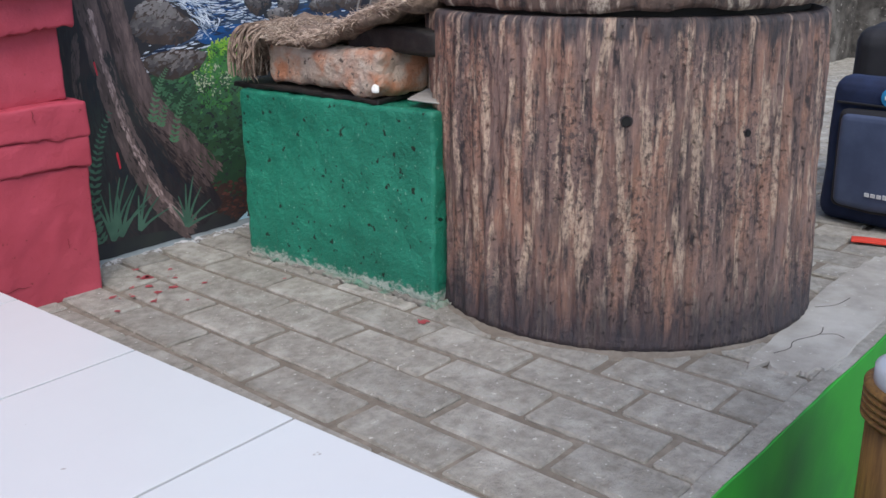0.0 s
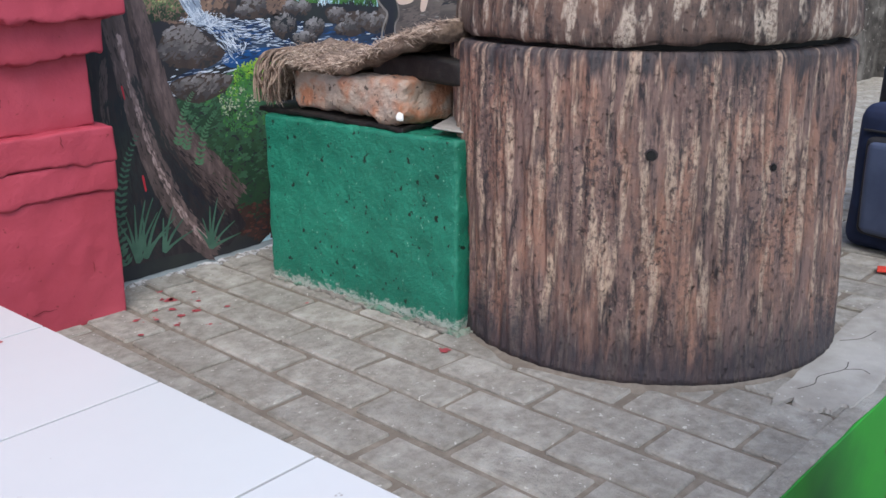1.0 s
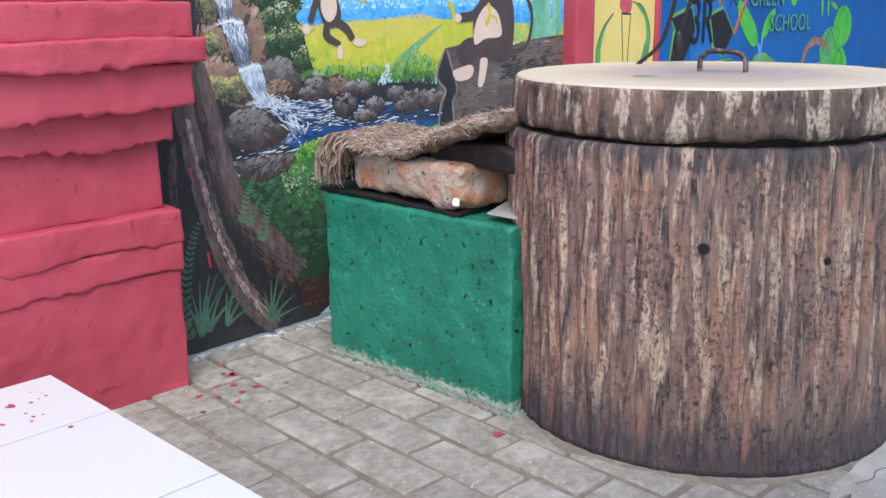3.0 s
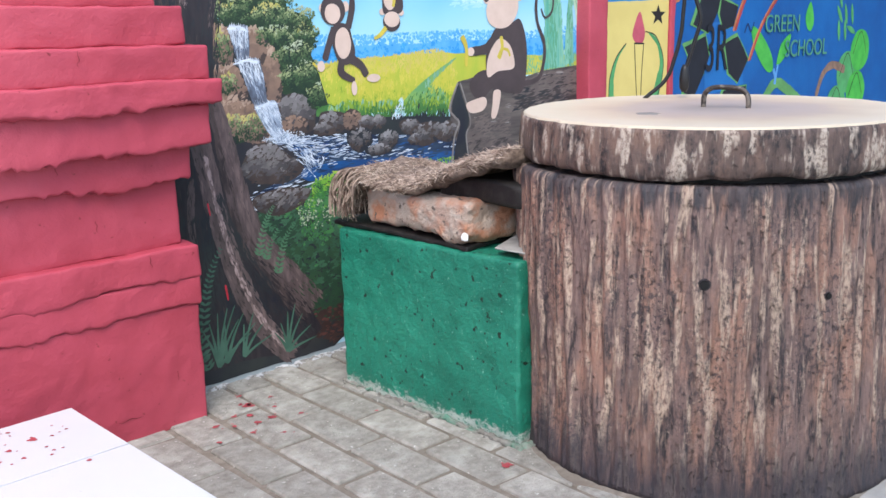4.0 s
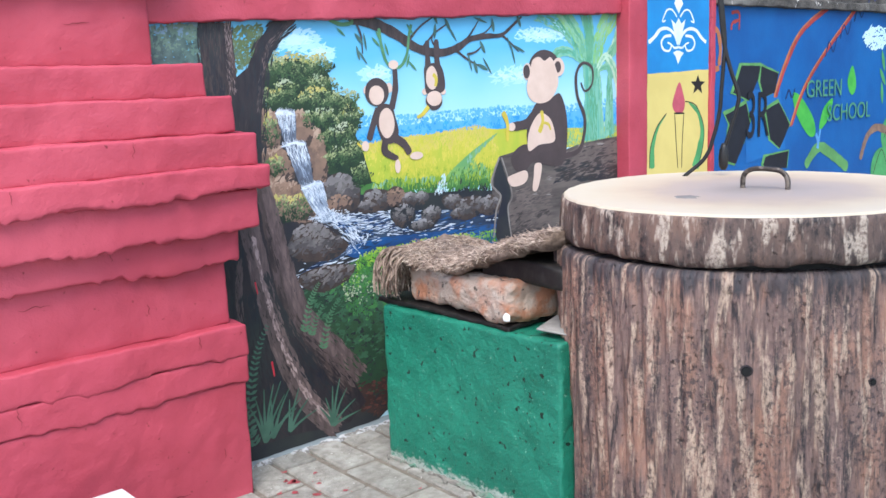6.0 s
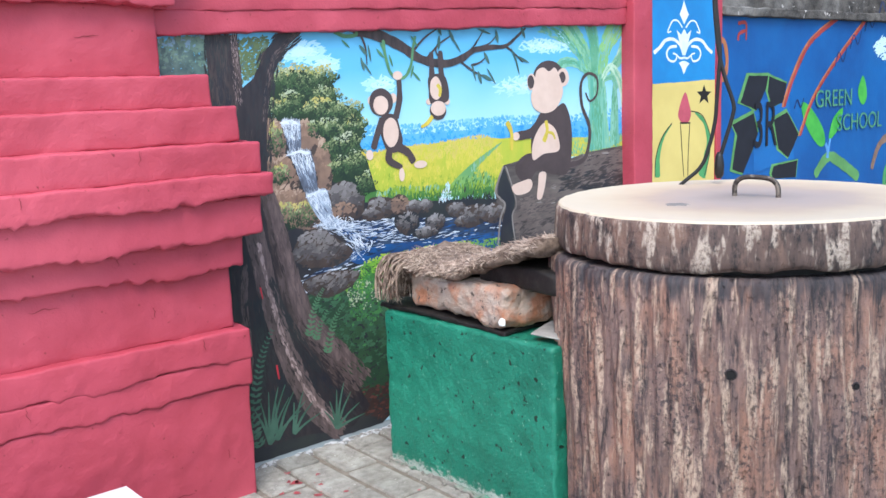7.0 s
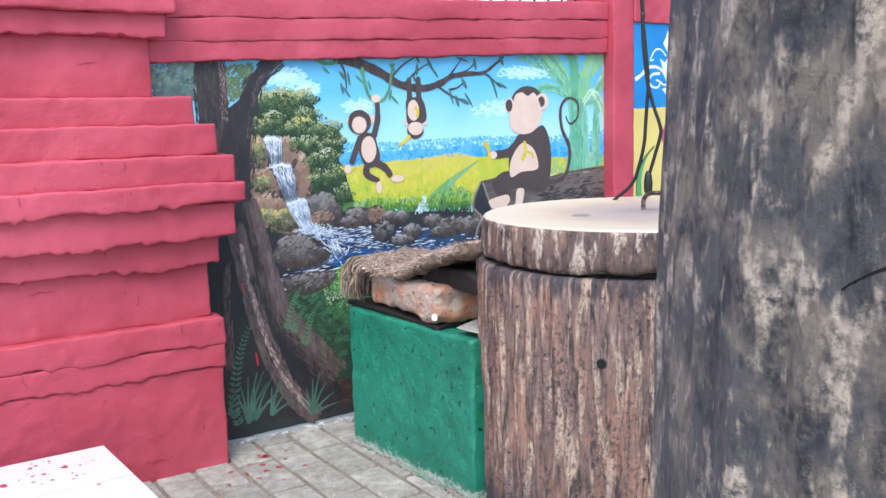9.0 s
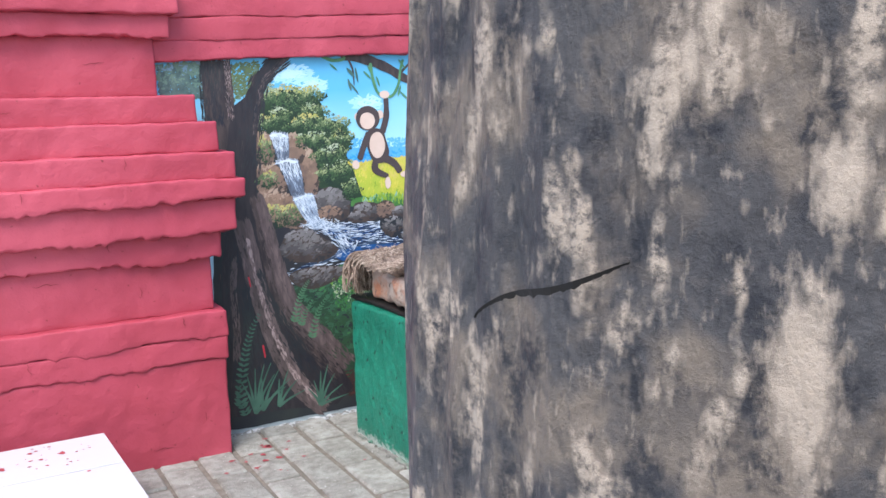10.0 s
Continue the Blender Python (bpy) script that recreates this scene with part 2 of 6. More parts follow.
FALL = mat("fall_paint", (0.42, 0.52, 0.64), (0.68, 0.74, 0.80), 30, (0.42, 0.58), 0.5, 0.1, 60, 0.001, stretch=(2.2, 1, 0.35))
FALL_BLUE = colour("fall_shadow_paint", (0.27, 0.34, 0.45))
FALL_DEEP = colour("fall_deep_paint", (0.12, 0.15, 0.21), (0.075, 0.09, 0.125), 40)
ROCK_BROWN = colour("brown_rock_paint", (0.25, 0.16, 0.115), (0.15, 0.10, 0.078), 20)
ROCK_TAN = colour("tan_rock_paint", (0.33, 0.22, 0.16), (0.20, 0.125, 0.09), 20)
ROCK_GREY = colour("grey_rock_paint", (0.175, 0.16, 0.155), (0.085, 0.08, 0.082), 22)
ROCK_LIGHT = colour("light_rock_paint", (0.29, 0.28, 0.285), (0.20, 0.19, 0.19), 20)
LEAF_GREY = colour("grey_leaf_paint", (0.10, 0.17, 0.15), (0.05, 0.09, 0.09), 30)
LEAF_DARK = colour("dark_leaf_paint", (0.010, 0.026, 0.018), (0.024, 0.052, 0.022), 26)
LEAF_MID = colour("mid_leaf_paint", (0.125, 0.175, 0.078), (0.08, 0.125, 0.055), 30)
LEAF_LIGHT = colour("light_leaf_paint", (0.33, 0.37, 0.19), (0.22, 0.28, 0.12), 30)
LEAF_YELLOW = colour("yellow_leaf_paint", (0.56, 0.47, 0.17), (0.36, 0.36, 0.09), 30)
TRUNK = mat("trunk_paint", (0.070, 0.050, 0.048), (0.034, 0.026, 0.028), 26, (0.4, 0.6), 0.5, 0.2, 60, 0.001, stretch=(2, 1, 0.4))
BARK_MID = mat("bark_mid_paint", (0.165, 0.118, 0.114), (0.085, 0.062, 0.062), 34, (0.36, 0.6), 0.5, 0.1, 60, 0.001, stretch=(2, 1, 0.4))
TRUNK_DEEP = mat("deep_trunk_paint", (0.032, 0.026, 0.030), (0.018, 0.016, 0.021), 26, (0.4, 0.6), 0.5, 0.2, 60, 0.001, stretch=(2, 1, 0.4))
BARK_DIM = mat("bark_dim_paint", (0.115, 0.083, 0.081), (0.070, 0.052, 0.052), 34, (0.36, 0.6), 0.5, 0.1, 60, 0.001, stretch=(2, 1, 0.4))
BARK_ROSE = mat("bark_rose_paint", (0.215, 0.155, 0.15), (0.155, 0.112, 0.108), 34, (0.36, 0.6), 0.5, 0.1, 60, 0.001, stretch=(2, 1, 0.4))
BARK_LIGHT = mat("bark_light_paint", (0.37, 0.28, 0.27), (0.24, 0.175, 0.168), 40, (0.42, 0.62), 0.5, 0.1, 60, 0.001, stretch=(2, 1, 0.5))
ROCK_DARK = colour("dark_rock_paint", (0.07, 0.05, 0.042), (0.045, 0.034, 0.032), 20)
LEAF_PALE = colour("pale_leaf_paint", (0.46, 0.50, 0.36), (0.30, 0.38, 0.24), 30)
BUSH_TEAL = colour("teal_bush_paint", (0.05, 0.13, 0.07), (0.032, 0.09, 0.05), 12)
BUSH_YELLOW = colour("bright_bush_paint", (0.36, 0.50, 0.06), (0.26, 0.44, 0.05), 20)
RED_MARK = colour("red_mark", (0.5, 0.03, 0.05))
BUSH_DARK = colour("dark_bush_paint", (0.020, 0.052, 0.030), (0.030, 0.075, 0.036), 12)
BUSH_MID = colour("mid_bush_paint", (0.05, 0.20, 0.03), (0.03, 0.13, 0.03))
BUSH_LIGHT = colour("light_bush_paint", (0.20, 0.42, 0.04), (0.12, 0.32, 0.04))
CLAY = colour("clay_paint", (0.12, 0.042, 0.034), (0.085, 0.034, 0.028))
BLADE = colour("blade_paint", (0.065, 0.145, 0.105), (0.04, 0.10, 0.07))
LEAF_TEAL = colour("teal_leaf_paint", (0.07, 0.15, 0.13), (0.04, 0.10, 0.09))
VINE = colour("vine_paint", (0.10, 0.26, 0.12), (0.06, 0.18, 0.09))
PALM_STEM = mat("palm_stem_paint", (0.09, 0.36, 0.27), (0.22, 0.50, 0.38), 16, (0.4, 0.6), 0.5, 0.1, 60, 0.001, stretch=(3, 1, 0.2))
PALM_LIGHT = colour("palm_light_paint", (0.26, 0.50, 0.33), (0.16, 0.42, 0.27))
PALM_MID = colour("palm_mid_paint", (0.08, 0.30, 0.17), (0.14, 0.38, 0.24))
LOG = mat("log_paint", (0.11, 0.095, 0.085), (0.055, 0.045, 0.045), 18, (0.38, 0.6), 0.5, 0.2, 60, 0.001, stretch=(0.35, 1, 2.2), third=(0.17, 0.14, 0.125))
LOG_LIGHT = colour("log_light_paint", (0.27, 0.25, 0.23), (0.16, 0.14, 0.13))
LOG_MID = colour("log_mid_paint", (0.15, 0.12, 0.11))
FIG_BROWN = colour("brown_patch_paint", (0.068, 0.050, 0.051), (0.056, 0.041, 0.042))
FIG_TAN = colour("tan_patch_paint", (0.66, 0.51, 0.43), (0.61, 0.46, 0.38))
BANANA = colour("yellow_patch_paint", (0.62, 0.50, 0.07))
PANEL_BLUE = colour("panel_blue", (0.013, 0.225, 0.53), (0.013, 0.185, 0.46), 6)
PANEL_YELLOW = colour("panel_yellow", (0.62, 0.51, 0.17), (0.57, 0.46, 0.15), 6)
FLAME = colour("flame_paint", (0.50, 0.09, 0.13))
BLACK_LINE = colour("black_paint", (0.015, 0.013, 0.012))
LEAF_PANEL = colour("panel_leaf", (0.08, 0.33, 0.12))
ORNAMENT = colour("ornament_white", (0.72, 0.78, 0.82), (0.55, 0.66, 0.76))
SIGN_BLACK = colour("sign_black", (0.012, 0.014, 0.022))
SIGN_GREEN = colour("sign_green", (0.11, 0.30, 0.10))
SIGN_LEAF = colour("sign_leaf", (0.07, 0.40, 0.06), (0.04, 0.30, 0.05))
STEM_BLUE = colour("stem_blue", (0.10, 0.30, 0.62))
STRIPE_RED, STRIPE_ORANGE = colour("stripe_red", (0.36, 0.05, 0.045)), colour("stripe_orange", (0.46, 0.17, 0.075))
WALL_BLUE = mat("blue_wall_paint", (0.005, 0.095, 0.315), (0.005, 0.07, 0.25), 5, (0.35, 0.65), 0.5, 0.25, 50, third=(0.007, 0.12, 0.36))

BLUE_PALE = colour("pale_blue_trees", (0.13, 0.44, 0.74), (0.22, 0.54, 0.78))
FIELD_MID = colour("field_mid", (0.42, 0.46, 0.05), (0.34, 0.42, 0.04))
FIELD_OCHRE = colour("field_ochre", (0.60, 0.50, 0.12), (0.52, 0.45, 0.10))
MEADOW = colour("meadow_paint", (0.20, 0.44, 0.22), (0.14, 0.38, 0.18))
PATH_TEAL = colour("path_teal", (0.22, 0.42, 0.30), (0.14, 0.32, 0.20))
CLOUD_DIM = colour("dim_cloud_paint", (0.36, 0.65, 0.79), (0.41, 0.69, 0.81), 9)
ROCK_SAND = colour("sand_rock_paint", (0.44, 0.32, 0.24), (0.34, 0.24, 0.18), 20)
LEAF_HAZE = colour("hazy_leaf_paint", (0.15, 0.24, 0.18), (0.10, 0.18, 0.14), 30)
LEAF_BLUE = colour("blue_leaf_paint", (0.20, 0.33, 0.42), (0.14, 0.25, 0.32), 30)
LEAF_DEEP = colour("deep_leaf_paint", (0.035, 0.075, 0.035), (0.05, 0.10, 0.04), 30)
BUSH_GREEN = colour("green_bush_paint", (0.05, 0.175, 0.06), (0.06, 0.20, 0.06), 12)
CLAY_DARK = colour("dark_clay_paint", (0.055, 0.03, 0.026))
FERN = colour("fern_paint", (0.09, 0.20, 0.11), (0.06, 0.15, 0.08))
PALM_PALE = colour("pale_palm_paint", (0.46, 0.66, 0.52), (0.36, 0.58, 0.42))
PALM_FRESH = colour("fresh_palm_paint", (0.26, 0.52, 0.20), (0.18, 0.44, 0.16))
LOG_DARK = colour("log_dark_paint", (0.05, 0.042, 0.042))
SIGN_BLUE = colour("sign_blue", (0.010, 0.13, 0.38), (0.012, 0.11, 0.34), 8)
TEXT_GREEN = colour("dull_green_letters", (0.075, 0.25, 0.14), (0.05, 0.20, 0.16))
SCRIBBLE = colour("navy_scribble", (0.01, 0.03, 0.12))

mural = thing("mural", "painted jungle mural with stream, waterfall and palm on the wall", "mural", kind="structure")


def film(layer):
    ORDER[0] = (ORDER[0] + 1) % 14
    return PLANE[0] - 0.0009 - 0.0001 * layer - 0.000005 * ORDER[0]


def flow(points, closed, steps=6):
    """A smooth line through the points (Catmull-Rom)."""
    n = len(points)
    p = [Vector((a[0], a[1])) for a in points]
    res = []
    for i in range(n if closed else n - 1):
        a, b, c, d = (p[(i + k) % n] if closed else p[max(0, min(n - 1, i + k))] for k in (-1, 0, 1, 2))
        for s in range(steps):
            t = s / steps
            res.append(0.5 * ((2 * b) + (c - a) * t + (2 * a - 5 * b + 4 * c - d) * t * t + (3 * b - a - 3 * c + d) * t ** 3))
    if not closed:
        res.append(p[-1])
    return res


def paint(name, material, layer, points, smooth=True):
    bm = bmesh.new()
    y = film(layer)
    pts = flow(points, True) if smooth else [Vector(p) for p in points]
    if not smooth:
        fine = []
        for a, b in zip(pts, pts[1:] + pts[:1]):
            k = max(1, int((b - a).length / 0.02))
            for s in range(k):
                q = a.lerp(b, s / k)
                w = noise.noise_vector(Vector((q.x * 25, layer, q.y * 25)))
                fine.append(q + Vector((w.x, w.z)) * 0.003)
        pts = fine
    f = bm.faces.new([bm.verts.new((q.x, y, q.y)) for q in pts])
    f.normal_update()
    bmesh.ops.triangulate(bm, faces=[f])
    bmesh.ops.recalc_face_normals(bm, faces=bm.faces[:])
    return part(name, bm, material, mural)


def brush(name, material, layer, points, w0, w1):
    bm = bmesh.new()
    line = flow(points, False, 8)
    y = film(layer)
    prev = None
    for i, q in enumerate(line):
        d = (line[min(i + 1, len(line) - 1)] - line[max(i - 1, 0)]).normalized()
        w = (w0 + (w1 - w0) * i / (len(line) - 1)) / 2
        w *= 1 + 0.25 * noise.noise(Vector((q.x * 40, layer, q.y * 40)))
        if i in (0, len(line) - 1):
            w *= 0.55
        s = Vector((-d.y, d.x)) * w
        row = [bm.verts.new((q.x + s.x, y, q.y + s.y)), bm.verts.new((q.x - s.x, y, q.y - s.y))]
        if prev:
            bm.faces.new((prev[0], prev[1], row[1], row[0]))
        prev = row
    return part(name, bm, material, mural)


def disc(name, material, layer, at, rx, rz):
    n, bm, y = 28, bmesh.new(), film(layer)
    vs = []
    for i in range(n):
        a = 2 * math.pi * i / n
        if name == "painted_leaf":
            w = Vector((1.5 * max(rx, rz) * math.cos(a), 0.5 * min(rx, rz) * math.copysign(abs(math.sin(a)) ** 1.5, math.sin(a))))
            w.rotate(Matrix.Rotation(-1.2 + 1.6 * noise.noise(Vector((at[0] * 37, at[1] * 41, 0))), 2))
            vs.append(bm.verts.new((at[0] + w.x, y, at[1] + w.y)))
            continue
        k = 1 + (0.30 if "rock" in name else 0.05) * noise.noise(Vector((math.cos(a) * 1.5 + at[0] * 31, math.sin(a) * 1.5, at[1] * 31)))
        vs.append(bm.verts.new((at[0] + rx * k * math.cos(a), y, at[1] + rz * k * math.sin(a))))
    bm.faces.new(vs)
    return part(name, bm, material, mural)


def dabs(name, material, layer, at, rx, rz, count, size, angle, seed):
    """A patch of small loose brush dabs."""
    rnd, base = random.Random(seed), film(layer)
    verts, faces = [], []
    for _ in range(count):
        r, a = math.sqrt(rnd.random()) * (0.9 + 0.25 * rnd.random()), rnd.uniform(0, 2 * math.pi)
        x, z = at[0] + rx * r * math.cos(a), at[1] + rz * r * math.sin(a)
        t = radians(angle + rnd.gauss(0, 7 if "foam" in name or "streak" in name else 22))
        ln, w = size * rnd.uniform(0.4, 1.1) / 2, size * rnd.uniform(0.10, 0.26) * (0.5 if 'foam' in name else 1.0) / 2
        y = base - 0.00005 * rnd.random()
        k = len(verts)
        for u, v in ((-1, 0), (-0.4, 1), (0.5, 0.8), (1, 0), (0.4, -0.9), (-0.5, -0.8)):
            verts.append((x + u * ln * math.cos(t) - v * w * math.sin(t), y, z + u * ln * math.sin(t) + v * w * math.cos(t)))
        faces.append(tuple(range(k, k + 6)))
    me = bpy.data.meshes.new(name)
    me.from_pydata(verts, [], faces)
    me.materials.append(material)
    ob = new(name, me)
    ob.parent = mural
    return tagged(ob, kind="stuff")


def fern(name, material, layer, points, size):
    verts, faces = [], []
    line, base = flow(points, False, 5), film(layer)
    for i, q in enumerate(line[:-1]):
        d = (line[i + 1] - q).normalized()
        k = size * (1.05 - 0.8 * i / len(line))
        for side in (-1, 1):
            e = (d * 0.55 + Vector((-d.y, d.x)) * side).normalized()
            n = Vector((-e.y, e.x))
            b = len(verts)
            for u, v in ((0, 0.1), (0.5, 0.22), (1, 0), (0.5, -0.22), (0, -0.1)):
                c = q + e * u * k + n * v * k
                verts.append((c.x, base - 0.000001 * len(verts), c.y))
            faces.append(tuple(range(b, b + 5)))
    me = bpy.data.meshes.new(name)
    me.from_pydata(verts, [], faces)
    me.materials.append(material)
    ob = new(name, me)
    ob.parent = mural
    return ob


def spray(name, mats, layer, items):
    """Many small flat brush marks in one mesh: (x, z, length, width, angle, tone) each, tone 0 to 1 choosing the paint."""
    base, verts, faces, tones = film(layer), [], [], []
    rnd = random.Random(len(items))
    for x, z, ln, w, t, tone in items:
        y, k, ln, w = base - 0.00005 * rnd.random(), len(verts), ln / 2, w / 2
        for u, v in ((-1, 0), (-0.4, 1), (0.5, 0.8), (1, 0), (0.4, -0.9), (-0.5, -0.8)):
            verts.append((x + u * ln * math.cos(t) - v * w * math.sin(t), y, z + u * ln * math.sin(t) + v * w * math.cos(t)))
        faces.append(tuple(range(k, k + 6)))
        tones.append(max(0, min(len(mats) - 1, int(tone * len(mats)))))
    me = bpy.data.meshes.new(name)
    me.from_pydata(verts, [], faces)
    for m in mats:
        me.materials.append(m)
    me.polygons.foreach_set("material_index", tones)
    ob = new(name, me)
    ob.parent = mural
    return tagged(ob, kind="stuff")


def fill(name, mats, layer, outline, count, size, angle, tone, seed, slim=0.3, spread=15, rough=1.0):
    """Brush marks inside an outline; tone(u, v) runs over its width and height."""
    rnd, n = random.Random(seed), len(outline)
    x0, x1 = min(p[0] for p in outline), max(p[0] for p in outline)
    z0, z1 = min(p[1] for p in outline), max(p[1] for p in outline)
    items = []
    for _ in range(count * 6):
        if len(items) >= count:
            break
        x, z = rnd.uniform(x0, x1), rnd.uniform(z0, z1)
        inside = False
        for i in range(n):
            (ax, az), (bx, bz) = outline[i], outline[(i + 1) % n]
            if (az > z) != (bz > z) and x < ax + (z - az) * (bx - ax) / (bz - az):
                inside = not inside
        if not inside:
            continue
        v = tone((x - x0) / (x1 - x0), (z - z0) / (z1 - z0)) + rough * (rnd.gauss(0, 0.09) + 0.35 * noise.noise(Vector((x * 45, seed, z * 45))))
        ln = size * rnd.uniform(0.45, 1.15)
        items.append((x, z, ln, ln * slim * rnd.uniform(0.6, 1.2), radians(angle + rnd.gauss(0, spread)), v))
    return spray(name, mats, layer, items)


PX = 0.0020


def limb(name, mats, layer, points, w0, w1, count, size, seed, tone, slim=0.10):
    """Long marks that follow a curved limb; tone(u) runs across it."""
    rnd, line, items = random.Random(seed), flow(points, False, 10), []
    m = len(line) - 1
    for _ in range(count):
        s, u = rnd.random() * m, rnd.uniform(-1, 1)
        i = min(int(s), m - 1)
        d = (line[i + 1] - line[i]).normalized()
        q = line[i].lerp(line[i + 1], s - i) + Vector((-d.y, d.x)) * u * 0.5 * PX * (w0 + (w1 - w0) * s / m)
        ln = size * rnd.uniform(0.4, 1.1)
        side = u if d.y < 0 else -u
        v = tone(side) + rnd.gauss(0, 0.10) + 0.3 * noise.noise(Vector((u * 3.0, seed, s * 0.25)))
        items.append((q.x, q.y, ln, ln * slim * rnd.uniform(0.6, 1.5), math.atan2(d.y, d.x) + rnd.gauss(0, 0.10), v))
    return spray(name, mats, layer, items)


def ripple(name, mats, layer, points, width, count, seed):
    """Thin broken lines of foam along a current."""
    rnd, line, items = random.Random(seed), flow(points, False, 10), []
    m = len(line) - 1
    for _ in range(count):
        s = rnd.random() * m
        i = min(int(s), m - 1)
        d = line[i + 1] - line[i]
        t = math.atan2(d.y * 0.6, d.x)
        q = line[i].lerp(line[i + 1], s - i) + Vector((rnd.gauss(0, width), rnd.gauss(0, width * 0.55)))
        ln = rnd.uniform(0.008, 0.034)
        items.append((q.x, q.y, ln, rnd.uniform(0.0012, 0.0042), t + rnd.gauss(0, 0.10), rnd.random()))
    return spray(name, mats, layer, items)


bm_sky = bmesh.new()
bm_sky.faces.new([bm_sky.verts.new(c) for c in ((-0.4, -0.001, 0.03), (1.56, -0.001, 0.0), (1.56, -0.001, 1.20), (-0.4, -0.001, 1.14))])
part("painted_sky", bm_sky, SKYPAINT, mural)

# far trees, field and path
paint("painted_far_trees", BLUE_LIGHT, 1, [(0.41, 0.835), (0.735, 0.832), (0.971, 0.838), (1.23, 0.835), (1.555, 0.842), (1.555, 0.765), (0.969, 0.785), (0.41, 0.775)], False)
fill("painted_far_trees", [BLUE_TREES, BLUE_TREES, BLUE_LIGHT, BLUE_LIGHT, BLUE_PALE], 2, [(0.4, 0.875), (0.519, 0.86), (0.735, 0.862), (0.971, 0.869), (1.23, 0.859), (1.37, 0.861), (1.597, 0.877), (1.597, 0.765), (1.229, 0.773), (0.969, 0.791), (0.732, 0.794), (0.516, 0.786), (0.41, 0.779)], 3000, 0.012, 0, lambda u, v: 0.05 + 0.8 * v, 1, 0.75, 50, 0.8)
paint("painted_field", FIELD, 4, [(0.424, 0.778), (0.516, 0.794), (0.733, 0.803), (0.896, 0.806), (1.122, 0.789), (1.597, 0.774), (1.596, 0.724), (1.34, 0.723), (1.042, 0.716), (0.981, 0.712), (0.939, 0.637), (0.726, 0.645), (0.551, 0.656), (0.469, 0.674), (0.439, 0.73)], False)
fill("painted_field_strokes", [FIELD_GREEN, FIELD_MID, FIELD, FIELD_YELLOW, FIELD_OCHRE], 5, [(0.424, 0.781), (0.516, 0.798), (0.733, 0.806), (0.877, 0.815), (0.932, 0.801), (0.979, 0.713), (0.939, 0.637), (0.726, 0.645), (0.551, 0.656), (0.469, 0.674), (0.439, 0.73)], 5200, 0.012, 82, lambda u, v: 0.02 + 1.0 * v, 3, 0.35, 14)
fill("painted_field_strokes", [PALM_MID, MEADOW, MEADOW], 5, [(1.279, 0.782), (1.597, 0.778), (1.596, 0.72), (1.283, 0.715)], 420, 0.014, 84, lambda u, v: 0.1 + 0.8 * v, 4, 0.35, 14)
paint("painted_path", PATH_GREEN, 6, [(0.964, 0.788), (0.899, 0.762), (0.827, 0.727), (0.755, 0.682), (0.715, 0.646), (0.8, 0.642), (0.815, 0.673), (0.864, 0.724)], True)
fill("painted_path_strokes", [GRASS_DARK, PATH_GREEN, PATH_TEAL], 7, [(0.956, 0.785), (0.885, 0.752), (0.774, 0.687), (0.726, 0.645), (0.927, 0.635), (0.916, 0.691), (0.845, 0.715)], 420, 0.018, 70, lambda u, v: 0.15 + 0.7 * v, 5, 0.3, 16)
fill("painted_grass", [DARK, GRASS_DARK, GRASS_DARK, FIELD_GREEN, PATH_TEAL], 7, [(0.469, 0.674), (0.553, 0.684), (0.727, 0.673), (0.928, 0.675), (0.924, 0.612), (0.725, 0.62), (0.55, 0.632), (0.488, 0.645)], 1300, 0.020, 86, lambda u, v: 0.0 + 0.85 * v, 6, 0.28, 14)
fill("painted_spray", [FOAM, CLOUD], 8, [(0.698, 0.629), (0.723, 0.677), (0.741, 0.683), (0.753, 0.628)], 90, 0.012, 70, lambda u, v: 0.5, 7, 0.3, 25)

paint("painted_grass", GRASS_DARK, 6, [(0.376, 0.722), (0.454, 0.695), (0.51, 0.674), (0.594, 0.663), (0.635, 0.61), (0.37, 0.629)], True)

# clouds
for _k, (_at, _rx, _rz, _n) in enumerate([((0.26, 1.064), 0.066, 0.031, 420), ((0.324, 1.032), 0.049, 0.022, 200), ((0.197, 1.061), 0.032, 0.027, 160), ((1.16, 1.08), 0.113, 0.023, 420), ((1.036, 0.959), 0.103, 0.03, 380), ((0.504, 0.974), 0.054, 0.022, 220), ((1.262, 1.096), 0.072, 0.034, 200)]):
    dabs("painted_cloud", CLOUD_DIM, 2, _at, _rx * 1.0, _rz * 0.9, _n // 3, 0.034, 5, 10 + _k)
    dabs("painted_cloud", CLOUD, 3, _at, _rx * 0.55, _rz * 0.45, _n // 9, 0.026, 5, 30 + _k)

# dark ground and stream
paint("painted_dark_ground", DARK, 8, [(0.019, 0.957), (0.156, 0.953), (0.161, 0.782), (0.232, 0.616), (0.389, 0.66), (0.509, 0.645), (0.726, 0.632), (1.014, 0.61), (1.113, 0.446), (1.107, 0.209), (0.706, 0.162), (0.456, 0.012), (0.03, 0.01), (-0.046, 0.029)], False)
paint("painted_stream", NAVY, 9, [(0.307, 0.612), (0.465, 0.599), (0.634, 0.589), (0.793, 0.573), (0.942, 0.562), (0.959, 0.473), (0.72, 0.483), (0.501, 0.492), (0.379, 0.497), (0.3, 0.48), (0.194, 0.445), (0.252, 0.483), (0.38, 0.52), (0.375, 0.56)], True)
paint("painted_pool", POOL, 10, [(0.38, 0.513), (0.482, 0.529), (0.632, 0.522), (0.791, 0.515), (0.96, 0.507), (0.971, 0.452), (0.719, 0.472), (0.501, 0.481), (0.399, 0.487)], True)
